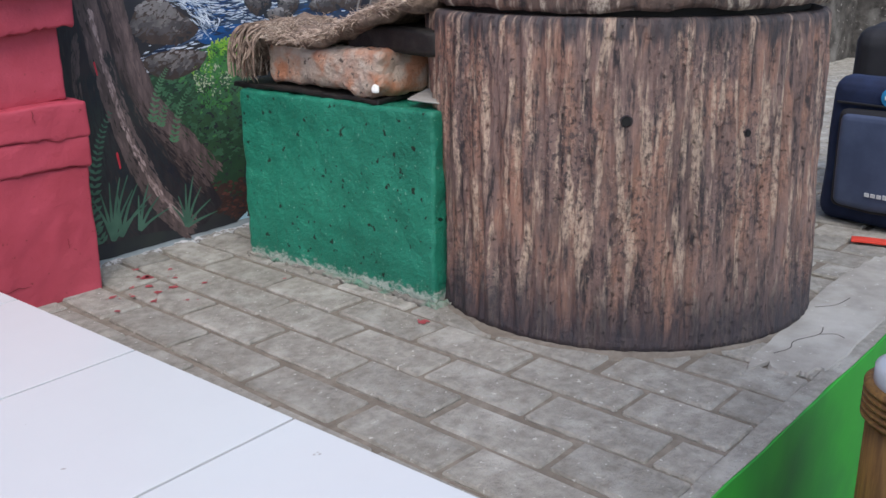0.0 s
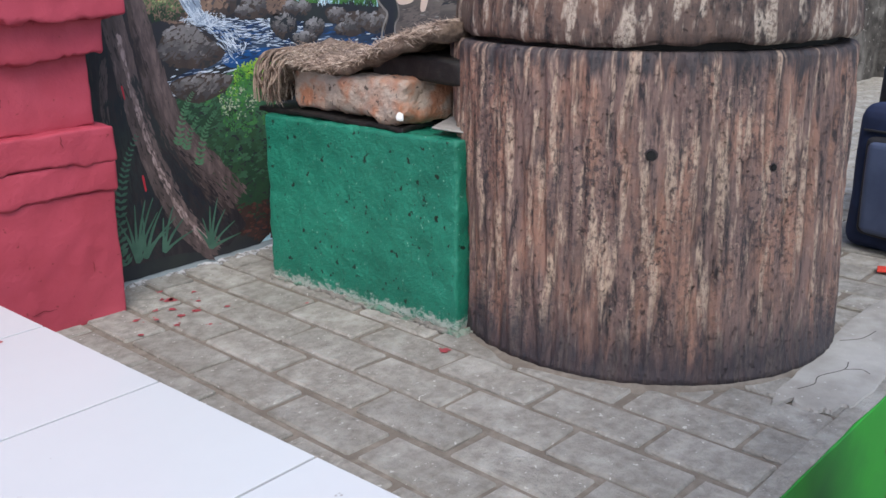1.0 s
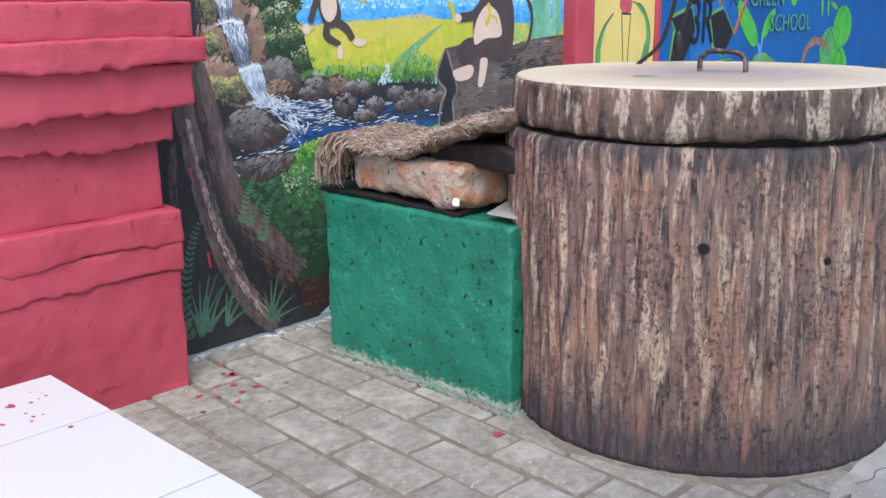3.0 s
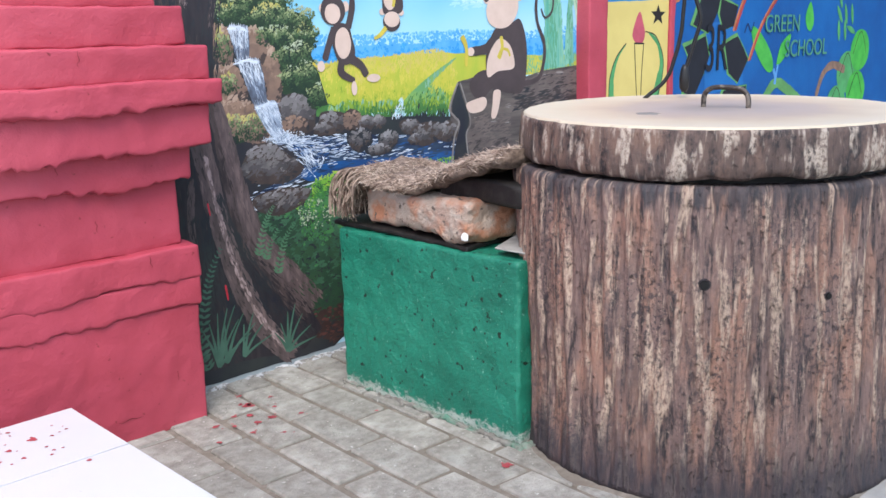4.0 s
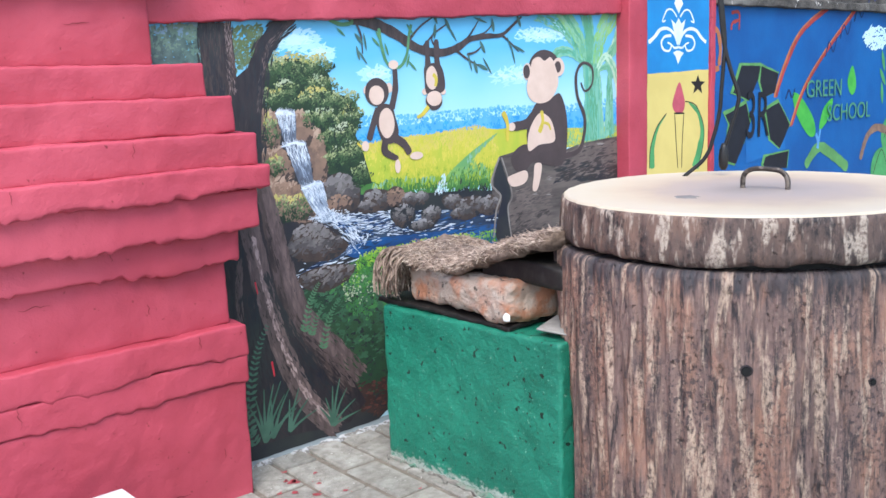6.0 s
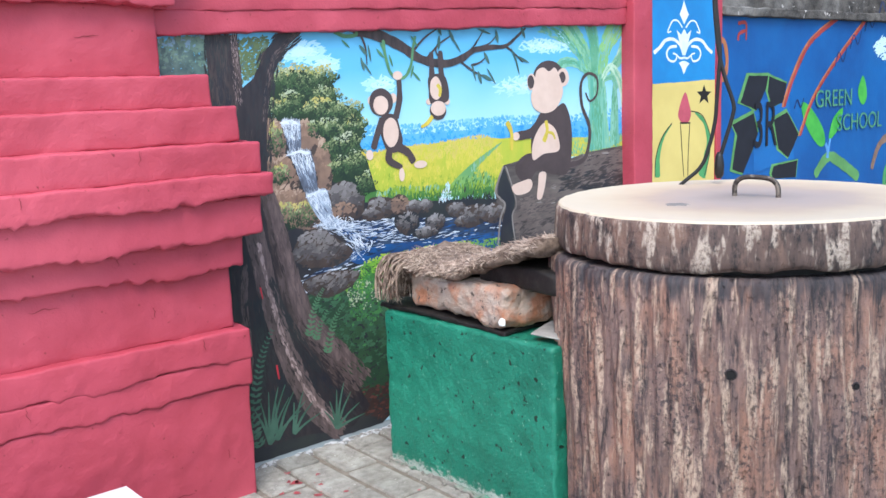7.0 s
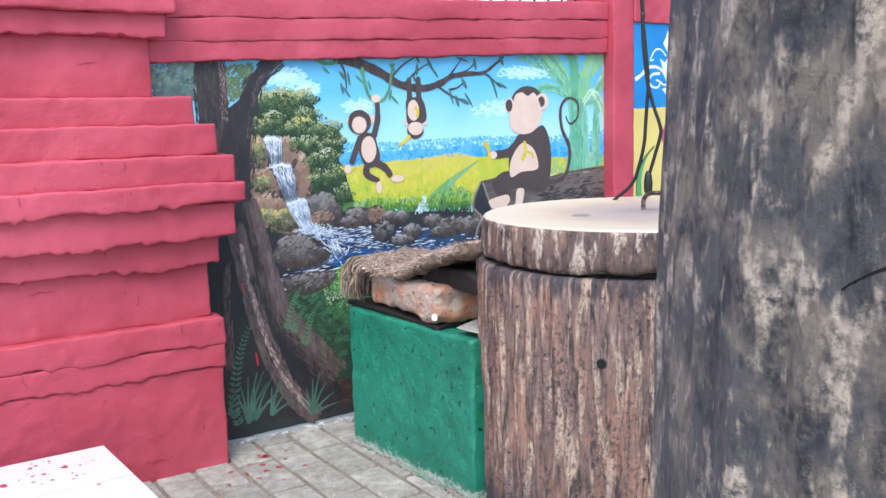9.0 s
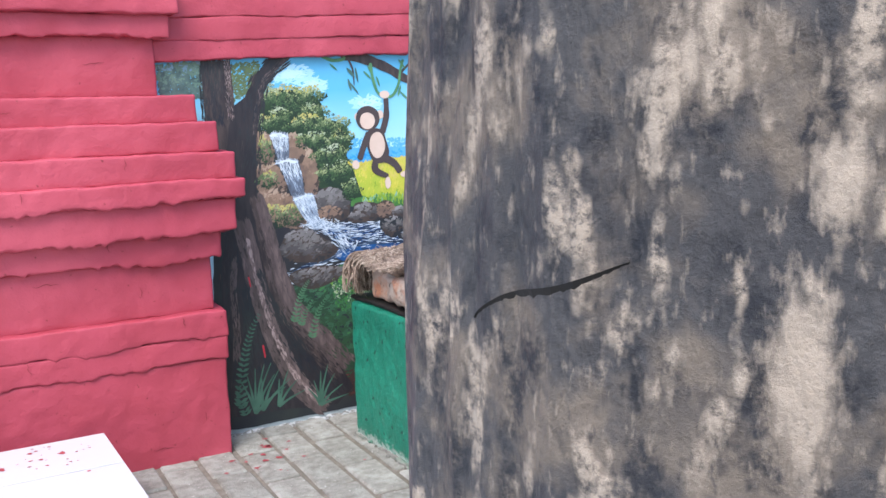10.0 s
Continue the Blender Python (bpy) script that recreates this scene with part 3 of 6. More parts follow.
fill("painted_water_strokes", [NAVY, POOL, FALL_BLUE], 11, [(0.345, 0.601), (0.937, 0.551), (0.955, 0.485), (0.502, 0.498), (0.38, 0.513)], 420, 0.026, 3, lambda u, v: 0.12 + 0.5 * v, 19, 0.14, 5)
for _k, (_line, _w, _n) in enumerate([([(0.28, 0.625), (0.355, 0.59), (0.402, 0.548), (0.396, 0.511), (0.319, 0.484), (0.252, 0.47), (0.195, 0.454)], 0.020, 170), ([(0.298, 0.616), (0.403, 0.578), (0.505, 0.564), (0.634, 0.568)], 0.016, 120), ([(0.385, 0.597), (0.506, 0.592), (0.656, 0.573), (0.912, 0.561)], 0.010, 110),
                                      ([(0.401, 0.538), (0.503, 0.536), (0.654, 0.53), (0.936, 0.529)], 0.014, 60), ([(0.222, 0.437), (0.299, 0.457), (0.398, 0.477)], 0.008, 40), ([(0.504, 0.547), (0.589, 0.544), (0.722, 0.537)], 0.008, 34), ([(0.327, 0.61), (0.383, 0.56), (0.41, 0.52)], 0.022, 80)]):
    ripple("painted_foam", [FALL_BLUE, FOAM, FOAM], 12, _line, _w, _n, 20 + _k)

# rocks and waterfall
paint("painted_cliff", DARK, 9, [(0.142, 0.904), (0.194, 0.893), (0.249, 0.894), (0.322, 0.868), (0.339, 0.77), (0.39, 0.717), (0.436, 0.676), (0.424, 0.596), (0.306, 0.592), (0.23, 0.584), (0.124, 0.627)], False)
EARTH = [ROCK_DARK, ROCK_BROWN, ROCK_BROWN, ROCK_TAN, ROCK_SAND]
STONE_SLATE = colour("slate_rock_paint", (0.088, 0.08, 0.082), (0.058, 0.054, 0.056), 20)
STONE_ASH = colour("ash_rock_paint", (0.20, 0.187, 0.187), (0.15, 0.14, 0.14), 20)
STONES = [DARK, ROCK_DARK, STONE_SLATE, ROCK_GREY, STONE_ASH, ROCK_LIGHT]
def boulder(mats, outline, count, angle, seed):
    paint("painted_rock", mats[1], 13, outline, True)
    fill("painted_rock_strokes", mats, 14, outline, count, 0.022, angle, lambda u, v: 0.20 + 0.72 * v - 0.30 * abs(u - 0.45), seed, 0.45, 25, 0.5)


boulder(EARTH, [(0.137, 0.893), (0.163, 0.898), (0.183, 0.875), (0.191, 0.825), (0.182, 0.803), (0.137, 0.809)], 300, 50, 300)
boulder(EARTH, [(0.234, 0.879), (0.256, 0.888), (0.277, 0.868), (0.286, 0.826), (0.277, 0.8), (0.244, 0.812)], 300, 50, 301)
boulder(EARTH, [(0.256, 0.815), (0.287, 0.845), (0.313, 0.834), (0.326, 0.775), (0.325, 0.713), (0.309, 0.697), (0.287, 0.712), (0.279, 0.771)], 300, 50, 302)
boulder(EARTH, [(0.136, 0.797), (0.186, 0.806), (0.209, 0.773), (0.225, 0.73), (0.216, 0.712), (0.163, 0.719), (0.132, 0.734)], 300, 50, 303)
boulder(EARTH, [(0.138, 0.721), (0.203, 0.726), (0.237, 0.697), (0.257, 0.66), (0.285, 0.618), (0.254, 0.601), (0.189, 0.621), (0.141, 0.658)], 300, 50, 304)
boulder(STONES, [(0.191, 0.543), (0.224, 0.591), (0.276, 0.602), (0.336, 0.566), (0.381, 0.523), (0.328, 0.493), (0.248, 0.5), (0.208, 0.518)], 300, 20, 305)
boulder(STONES, [(0.312, 0.697), (0.352, 0.72), (0.399, 0.71), (0.428, 0.671), (0.422, 0.624), (0.385, 0.614), (0.328, 0.627), (0.314, 0.664)], 300, 20, 306)
boulder(STONES, [(0.223, 0.467), (0.3, 0.48), (0.397, 0.467), (0.376, 0.432), (0.296, 0.41), (0.233, 0.432)], 120, 20, 307)
for _k, (_m, (_at, _rx, _rz)) in enumerate([(ROCK_BROWN, ((0.361, 0.64), 0.039, 0.023)), (ROCK_GREY, ((0.483, 0.635), 0.044, 0.029)), (ROCK_BROWN, ((0.554, 0.635), 0.032, 0.026)), (ROCK_GREY, ((0.605, 0.624), 0.029, 0.021)), (ROCK_GREY, ((0.45, 0.621), 0.026, 0.015)), (ROCK_GREY, ((0.645, 0.623), 0.026, 0.018)), (ROCK_GREY, ((0.766, 0.601), 0.035, 0.02)), (ROCK_GREY, ((0.84, 0.576), 0.063, 0.031)),
                                           (ROCK_GREY, ((0.913, 0.572), 0.044, 0.03)), (ROCK_GREY, ((0.578, 0.584), 0.041, 0.032)), (ROCK_GREY, ((0.683, 0.57), 0.036, 0.027)), (ROCK_DARK, ((0.646, 0.545), 0.04, 0.016)), (ROCK_DARK, ((0.797, 0.562), 0.038, 0.016))]):
    disc("painted_rock", DARK if _k > 8 else ROCK_DARK, 14, _at, _rx * 1.12, _rz * 1.12)
    ring = [(_at[0] + _rx * math.cos(a), _at[1] + _rz * math.sin(a)) for a in np.linspace(0, 5.8, 12)]
    fill("painted_rock_strokes", EARTH[:4] if _m is ROCK_BROWN else STONES, 15, ring, 90, 0.017, 20, lambda u, v: 0.16 + 0.90 * v - 0.4 * abs(u - 0.4), 340 + _k, 0.5, 30, 0.4)
for _k, _line in enumerate([[(0.182, 0.891), (0.209, 0.894), (0.238, 0.887), (0.237, 0.819), (0.219, 0.813), (0.201, 0.818), (0.191, 0.856)], [(0.195, 0.809), (0.23, 0.814), (0.264, 0.809), (0.275, 0.768), (0.28, 0.7), (0.259, 0.693), (0.241, 0.7), (0.222, 0.753), (0.208, 0.789)],
                            [(0.243, 0.697), (0.275, 0.704), (0.307, 0.704), (0.318, 0.67), (0.324, 0.63), (0.365, 0.606), (0.33, 0.596), (0.285, 0.621), (0.261, 0.656)]]):
    paint("painted_waterfall", FALL_DEEP if _k < 2 else FALL_BLUE, 17, _line, True)
    fill("painted_fall_streaks", [FALL_DEEP, FALL_BLUE, FALL, FOAM, FOAM], 18, _line, 420, 0.017, (86, -76, -62)[_k], lambda u, v: 0.02 + 1.15 * v ** 1.6 + (0.5 if _k == 2 and v < 0.35 else 0) + 0.5 * (random.Random(int((u + 0.62 * v * (_k > 0)) * 40)).random() - 0.5), 50 + _k, 0.10, 5)
    ripple("painted_fall_lip", [FALL, FOAM, FOAM], 19, [(0.72 * p[0] + 0.28 * _line[1][0], p[1] - 0.006) for p in _line[:3]], 0.003, 46, 56 + _k)
dabs("painted_fall_spray", FOAM, 19, (0.33, 0.61), 0.067, 0.015, 150, 0.010, 20, 59)

# trees and foliage
fill("painted_foliage", [LEAF_GREY, LEAF_GREY, LEAF_HAZE, LEAF_BLUE], 7, [(-0.138, 1.09), (-0.007, 1.102), (0.002, 1.002), (-0.128, 0.99)], 1500, 0.014, 30, lambda u, v: 0.2 + 0.5 * v, 60, 0.5, 50)
fill("painted_foliage", [LEAF_GREY, LEAF_MID, LEAF_HAZE], 7, [(0.07, 1.091), (0.164, 1.103), (0.151, 1.03), (0.076, 0.986)], 420, 0.014, 30, lambda u, v: 0.5, 61, 0.5, 50)
paint("painted_foliage", LEAF_DARK, 12, [(0.158, 1.0), (0.203, 1.021), (0.293, 1.016), (0.351, 0.977), (0.36, 0.932), (0.421, 0.91), (0.446, 0.863), (0.426, 0.815), (0.449, 0.763), (0.474, 0.684), (0.429, 0.681), (0.379, 0.708), (0.329, 0.722), (0.322, 0.804), (0.295, 0.854), (0.241, 0.885), (0.177, 0.891), (0.152, 0.917)], False)
LEAVES = [LEAF_DARK, LEAF_DEEP, LEAF_MID, LEAF_LIGHT, LEAF_PALE]
GOLD = [LEAF_DARK, LEAF_DEEP, LEAF_MID, LEAF_LIGHT, LEAF_YELLOW]
for _k, (_mats, _at, _rx, _rz, _n) in enumerate([(GOLD, (0.255, 0.986), 0.089, 0.046, 620), (LEAVES, (0.191, 0.999), 0.046, 0.034, 260), (GOLD, (0.311, 1.0), 0.049, 0.032, 300), (LEAVES, (0.327, 0.946), 0.057, 0.032, 300), (GOLD, (0.306, 0.911), 0.076, 0.032, 420), (LEAVES, (0.389, 0.905), 0.055, 0.033, 330), (GOLD, (0.415, 0.865), 0.039, 0.032, 230),
                                                  (LEAVES, (0.352, 0.861), 0.066, 0.029, 330), (LEAVES, (0.303, 0.867), 0.046, 0.025, 200), (GOLD, (0.175, 0.919), 0.036, 0.031, 300), (LEAVES, (0.216, 0.936), 0.047, 0.029, 240), (LEAVES, (0.373, 0.814), 0.063, 0.036, 330), (LEAVES, (0.413, 0.766), 0.04, 0.043, 260), (LEAVES, (0.358, 0.759), 0.035, 0.03, 200), (LEAVES, (0.438, 0.707), 0.033, 0.033, 160),
                                                  (GOLD, (0.212, 0.644), 0.063, 0.039, 420), (GOLD, (0.163, 0.842), 0.025, 0.04, 200), (GOLD, (0.168, 0.754), 0.036, 0.025, 200)]):
    ring = [(_at[0] + _rx * (1 + 0.25 * math.sin(5 * a + _k)) * math.cos(a), _at[1] + _rz * (1 + 0.22 * math.sin(4 * a + 2 * _k)) * math.sin(a)) for a in np.linspace(0, 6.0, 20)]
    fill("painted_foliage", _mats, 15 + _k % 3, ring, _n, 0.0095, 35 if _k < 15 else 60, lambda u, v: -0.14 + 1.15 * v - 0.18 * abs(u - 0.45), 70 + _k, 0.5, 40)
paint("painted_trunk", TRUNK, 17, [(-0.01, 1.102), (0.074, 1.103), (0.078, 1.016), (0.079, 0.971), (0.147, 0.969), (0.132, 0.737), (0.08, 0.741), (0.033, 0.791), (-0.007, 0.921), (-0.011, 1.003)], False)
paint("painted_trunk", TRUNK_DEEP, 17, [(0.195, 1.11), (0.278, 1.126), (0.21, 1.073), (0.171, 1.015), (0.152, 0.938), (0.135, 0.843), (0.13, 0.706), (0.151, 0.625), (0.163, 0.535), (0.181, 0.46), (0.204, 0.387), (0.237, 0.318), (0.294, 0.243), (0.365, 0.166), (0.414, 0.076), (0.354, 0.032), (0.274, 0.036), (0.198, 0.046), (0.051, 0.047), (-0.018, 0.055), (0.03, 0.745), (0.07, 0.971), (0.115, 1.0), (0.146, 1.064)], False)
BARKS_SOFT = [TRUNK, TRUNK, BARK_DIM, BARK_DIM, BARK_MID, BARK_MID]
WOODS = [DARK, TRUNK_DEEP, TRUNK, BARK_DIM]
limb("painted_bark", WOODS, 18, [(0.032, 1.105), (0.03, 1.032), (0.032, 0.927)], 46, 50, 420, 0.030, 130, lambda u: 0.15 + 0.45 * max(0, u))
limb("painted_bark", [BARK_MID, BARK_LIGHT, BARK_LIGHT], 19, [(0.064, 1.103), (0.064, 1.031), (0.068, 0.933)], 8, 12, 120, 0.012, 131, lambda u: 0.5)
limb("painted_bark", WOODS, 18, [(0.241, 1.116), (0.167, 1.055), (0.137, 0.97), (0.115, 0.847), (0.097, 0.74)], 26, 44, 620, 0.032, 132, lambda u: 0.25 - 0.1 * u)
limb("painted_bark", [TRUNK, BARK_MID, BARK_LIGHT], 19, [(0.248, 1.11), (0.18, 1.055), (0.152, 0.985), (0.135, 0.893)], 7, 9, 150, 0.018, 133, lambda u: 0.35)
limb("painted_bark", WOODS, 18, [(0.087, 0.632), (0.073, 0.475), (0.072, 0.314), (0.072, 0.15)], 66, 90, 520, 0.040, 134, lambda u: 0.22)
limb("painted_root", BARKS_SOFT, 19, [(0.13, 0.703), (0.148, 0.625), (0.165, 0.527), (0.185, 0.443), (0.21, 0.369), (0.248, 0.31), (0.309, 0.234), (0.38, 0.145)], 20, 52, 1900, 0.040, 135, lambda u: 0.56 + 0.42 * (u if u < 0.55 else 1.1 - u), 0.13)
limb("painted_root", BARKS_SOFT, 20, [(0.08, 0.632), (0.098, 0.543), (0.11, 0.462), (0.127, 0.386), (0.151, 0.303), (0.182, 0.214), (0.222, 0.131), (0.268, 0.069), (0.31, 0.032)], 26, 30, 1600, 0.040, 136, lambda u: 0.50 + 0.50 * max(0, u), 0.13)
limb("painted_root", [BARK_MID, BARK_ROSE, BARK_LIGHT, BARK_LIGHT], 21, [(0.094, 0.583), (0.11, 0.486), (0.128, 0.402), (0.151, 0.316), (0.183, 0.227), (0.219, 0.149), (0.265, 0.084), (0.299, 0.045)], 5, 9, 330, 0.022, 137, lambda u: 0.5, 0.22)
limb("painted_root", [BARK_DIM, BARK_MID, BARK_ROSE], 21, [(0.133, 0.674), (0.157, 0.576), (0.174, 0.493), (0.195, 0.425), (0.224, 0.354)], 5, 9, 190, 0.022, 138, lambda u: 0.45)
limb("painted_root", [TRUNK, BARK_DIM, BARK_MID], 20, [(0.052, 0.525), (0.042, 0.432), (0.045, 0.319), (0.038, 0.223)], 9, 12, 240, 0.030, 139, lambda u: 0.45)
limb("painted_hollow", [DARK, DARK, TRUNK], 20, [(0.123, 0.484), (0.146, 0.399), (0.186, 0.31), (0.237, 0.217), (0.299, 0.118), (0.355, 0.05)], 8, 44, 520, 0.032, 140, lambda u: 0.25)
limb("painted_hollow", [DARK, DARK, TRUNK], 20, [(0.081, 0.442), (0.082, 0.345), (0.1, 0.243), (0.129, 0.138), (0.171, 0.061)], 8, 54, 420, 0.032, 141, lambda u: 0.25)
brush("painted_root_ridge", BARK_ROSE, 20, [(0.094, 0.583), (0.11, 0.486), (0.128, 0.402), (0.151, 0.316), (0.183, 0.227), (0.219, 0.149), (0.265, 0.084), (0.299, 0.045)], 0.010, 0.018)
brush("painted_root_ridge", BARK_MID, 20, [(0.131, 0.69), (0.15, 0.609), (0.17, 0.518), (0.19, 0.439), (0.217, 0.368), (0.259, 0.308), (0.321, 0.232)], 0.014, 0.022)
brush("painted_red_mark", RED_MARK, 22, [(0.122, 0.259), (0.127, 0.218)], 0.006, 0.004)
brush("painted_red_mark", RED_MARK, 22, [(0.09, 0.472), (0.095, 0.44)], 0.005, 0.003)

# undergrowth
fill("painted_bush", [BUSH_DARK, BUSH_DARK, BUSH_TEAL, BUSH_GREEN], 11, [(0.221, 0.421), (0.317, 0.44), (0.398, 0.48), (0.502, 0.498), (0.538, 0.374), (0.481, 0.079), (0.379, 0.119), (0.296, 0.24), (0.243, 0.326)], 2400, 0.022, 8, lambda u, v: 0.16 + 0.85 * v * (0.4 + 0.6 * u), 100, 0.4, 30)
fill("painted_bush", [BUSH_GREEN, BUSH_MID, BUSH_LIGHT, BUSH_YELLOW], 13, [(0.401, 0.463), (0.419, 0.491), (0.481, 0.504), (0.565, 0.491), (0.561, 0.406), (0.476, 0.409), (0.394, 0.395)], 900, 0.0095, -10, lambda u, v: -0.15 + 1.1 * v, 101, 0.5, 45)
fill("painted_bush", [BUSH_GREEN, BUSH_MID, LEAF_PALE, BUSH_LIGHT], 13, [(0.352, 0.436), (0.416, 0.444), (0.476, 0.401), (0.451, 0.317), (0.37, 0.33)], 330, 0.0085, -15, lambda u, v: 0.05 + 0.8 * v, 102, 0.45, 50)
fill("painted_bush", [BUSH_MID, BUSH_LIGHT, BUSH_YELLOW], 13, [(0.502, 0.498), (0.675, 0.506), (0.96, 0.492), (0.959, 0.454), (0.5, 0.467)], 600, 0.010, -10, lambda u, v: 0.1 + 0.7 * v, 103, 0.45, 45)
fill("painted_clay_bank", [CLAY, CLAY_DARK, CLAY], 14, [(0.38, 0.133), (0.462, 0.13), (0.614, 0.125), (0.609, -0.004), (0.457, 0.026), (0.386, 0.06)], 520, 0.020, 5, lambda u, v: 0.5, 104, 0.5, 20)
for _base, _tips in (((0.087, 0.05), [(0.048, 0.155), (0.067, 0.171), (0.093, 0.192), (0.122, 0.199), (0.144, 0.201), (0.153, 0.163), (0.187, 0.118)]), ((0.109, 0.055), [(0.112, 0.158), (0.168, 0.176), (0.204, 0.142)]), ((0.161, 0.059), [(0.167, 0.146), (0.198, 0.17), (0.226, 0.134), (0.251, 0.097)]),
                     ((0.298, 0.038), [(0.279, 0.122), (0.304, 0.148), (0.329, 0.164), (0.351, 0.132), (0.378, 0.094), (0.396, 0.058), (0.259, 0.099)])):
    for _tip in _tips:
        _mid = ((_base[0] * 0.55 + _tip[0] * 0.45), (_base[1] * 0.45 + _tip[1] * 0.55))
        brush("painted_grass_blade", BLADE, 22, [_base, _mid, _tip], 0.011, 0.002)
fern("painted_fern", BLADE, 22, [(0.043, 0.082), (0.052, 0.171), (0.068, 0.249), (0.09, 0.311), (0.118, 0.358)], 0.026)
fern("painted_fern", BLADE, 22, [(0.059, 0.053), (0.039, 0.124), (0.044, 0.205)], 0.022)
fern("painted_fern", FERN, 22, [(0.226, 0.317), (0.244, 0.376), (0.262, 0.415), (0.282, 0.439)], 0.018)
fern("painted_fern", FERN, 22, [(0.247, 0.303), (0.265, 0.344), (0.29, 0.377)], 0.016)
fern("painted_fern", FERN, 22, [(0.281, 0.259), (0.298, 0.316), (0.32, 0.359), (0.345, 0.385)], 0.018)

# branch, twigs and vines
brush("painted_branch", TRUNK, 20, [(0.422, 1.124), (0.51, 1.105), (0.581, 1.079), (0.654, 1.042), (0.741, 1.029), (0.809, 1.044), (0.857, 1.067), (0.928, 1.076), (0.989, 1.08), (1.039, 1.109), (1.078, 1.135)], 0.035, 0.006)
brush("painted_twig", TRUNK, 21, [(0.675, 1.045), (0.721, 1.084), (0.771, 1.11)], 0.008, 0.003)
brush("painted_twig", TRUNK, 21, [(0.809, 1.044), (0.857, 1.079), (0.901, 1.129)], 0.008, 0.003)
brush("painted_twig", TRUNK, 21, [(0.857, 1.072), (0.916, 1.085), (0.953, 1.112)], 0.008, 0.003)
brush("painted_twig", TRUNK, 21, [(0.989, 1.08), (1.025, 1.058), (1.062, 1.03)], 0.008, 0.003)
brush("painted_twig", TRUNK, 21, [(0.798, 1.037), (0.854, 1.005), (0.913, 0.983)], 0.008, 0.003)
brush("painted_twig", TRUNK, 21, [(0.843, 1.023), (0.879, 1.031), (0.908, 1.049)], 0.008, 0.003)
brush("painted_twig", TRUNK, 21, [(0.441, 1.116), (0.459, 1.076), (0.462, 1.027)], 0.008, 0.003)
brush("painted_twig", TRUNK, 21, [(0.741, 1.033), (0.709, 1.062), (0.721, 1.093)], 0.008, 0.003)
brush("painted_twig", TRUNK, 21, [(0.622, 1.062), (0.667, 1.101), (0.723, 1.131)], 0.008, 0.003)
disc("painted_leaf", LEAF_TEAL, 22, (0.771, 1.107), 0.011, 0.014)
disc("painted_leaf", LEAF_TEAL, 22, (0.901, 1.122), 0.019, 0.007)
disc("painted_leaf", LEAF_TEAL, 22, (0.953, 1.108), 0.012, 0.014)
disc("painted_leaf", LEAF_TEAL, 22, (1.063, 1.039), 0.02, 0.008)
disc("painted_leaf", LEAF_TEAL, 22, (0.906, 0.986), 0.012, 0.015)
disc("painted_leaf", LEAF_TEAL, 22, (0.854, 1.002), 0.019, 0.007)
disc("painted_leaf", LEAF_TEAL, 22, (0.908, 1.044), 0.012, 0.014)
disc("painted_leaf", LEAF_TEAL, 22, (0.462, 1.019), 0.016, 0.006)
disc("painted_leaf", LEAF_TEAL, 22, (0.447, 1.03), 0.009, 0.013)
disc("painted_leaf", LEAF_TEAL, 22, (0.472, 1.059), 0.016, 0.007)
disc("painted_leaf", LEAF_TEAL, 22, (0.721, 1.089), 0.011, 0.014)
disc("painted_leaf", LEAF_TEAL, 22, (0.788, 1.083), 0.018, 0.007)
disc("painted_leaf", LEAF_TEAL, 22, (1.065, 1.122), 0.012, 0.014)
disc("painted_leaf", LEAF_TEAL, 22, (1.025, 1.049), 0.02, 0.007)
disc("painted_leaf", LEAF_TEAL, 22, (0.877, 0.987), 0.012, 0.014)
disc("painted_leaf", LEAF_TEAL, 22, (0.925, 0.99), 0.02, 0.007)
disc("painted_leaf", LEAF_TEAL, 22, (0.723, 1.127), 0.011, 0.014)
disc("painted_leaf", LEAF_TEAL, 22, (1.037, 1.021), 0.02, 0.007)
disc("painted_leaf", LEAF_TEAL, 22, (0.452, 1.067), 0.01, 0.013)
brush("painted_vine", VINE, 22, [(0.358, 1.117), (0.392, 1.104), (0.431, 1.108), (0.428, 1.121)], 0.012, 0.008)
brush("painted_vine", VINE, 22, [(0.52, 1.095), (0.528, 1.043), (0.546, 1.001), (0.587, 0.992), (0.614, 1.025), (0.625, 1.076), (0.635, 1.106)], 0.01, 0.008)
disc("painted_leaf", VINE, 23, (0.395, 1.084), 0.011, 0.006)
disc("painted_leaf", VINE, 23, (0.519, 1.072), 0.012, 0.007)
disc("painted_leaf", VINE, 23, (0.544, 1.039), 0.012, 0.007)
disc("painted_leaf", VINE, 23, (0.63, 1.092), 0.013, 0.007)
disc("painted_leaf", VINE, 23, (0.618, 1.008), 0.013, 0.007)
disc("painted_leaf", VINE, 23, (0.634, 0.994), 0.013, 0.007)
disc("painted_leaf", VINE, 23, (0.508, 1.059), 0.012, 0.007)

# palm
paint("painted_palm_stem", PALM_STEM, 9, [(1.372, 1.03), (1.45, 1.03), (1.458, 0.898), (1.478, 0.739), (1.363, 0.734), (1.38, 0.881)], False)
paint("painted_palm_stem", PALM_STEM, 10, [(1.494, 0.95), (1.52, 0.953), (1.527, 0.749), (1.477, 0.743)], False)
fill("painted_palm_stem", [PALM_MID, PALM_STEM, PALM_LIGHT, PALM_PALE], 10, [(1.366, 0.999), (1.453, 0.998), (1.464, 0.898), (1.486, 0.739), (1.357, 0.734), (1.376, 0.881)], 420, 0.034, 90, lambda u, v: 0.9 * abs(u - 0.45) * 1.6, 110, 0.16, 4)
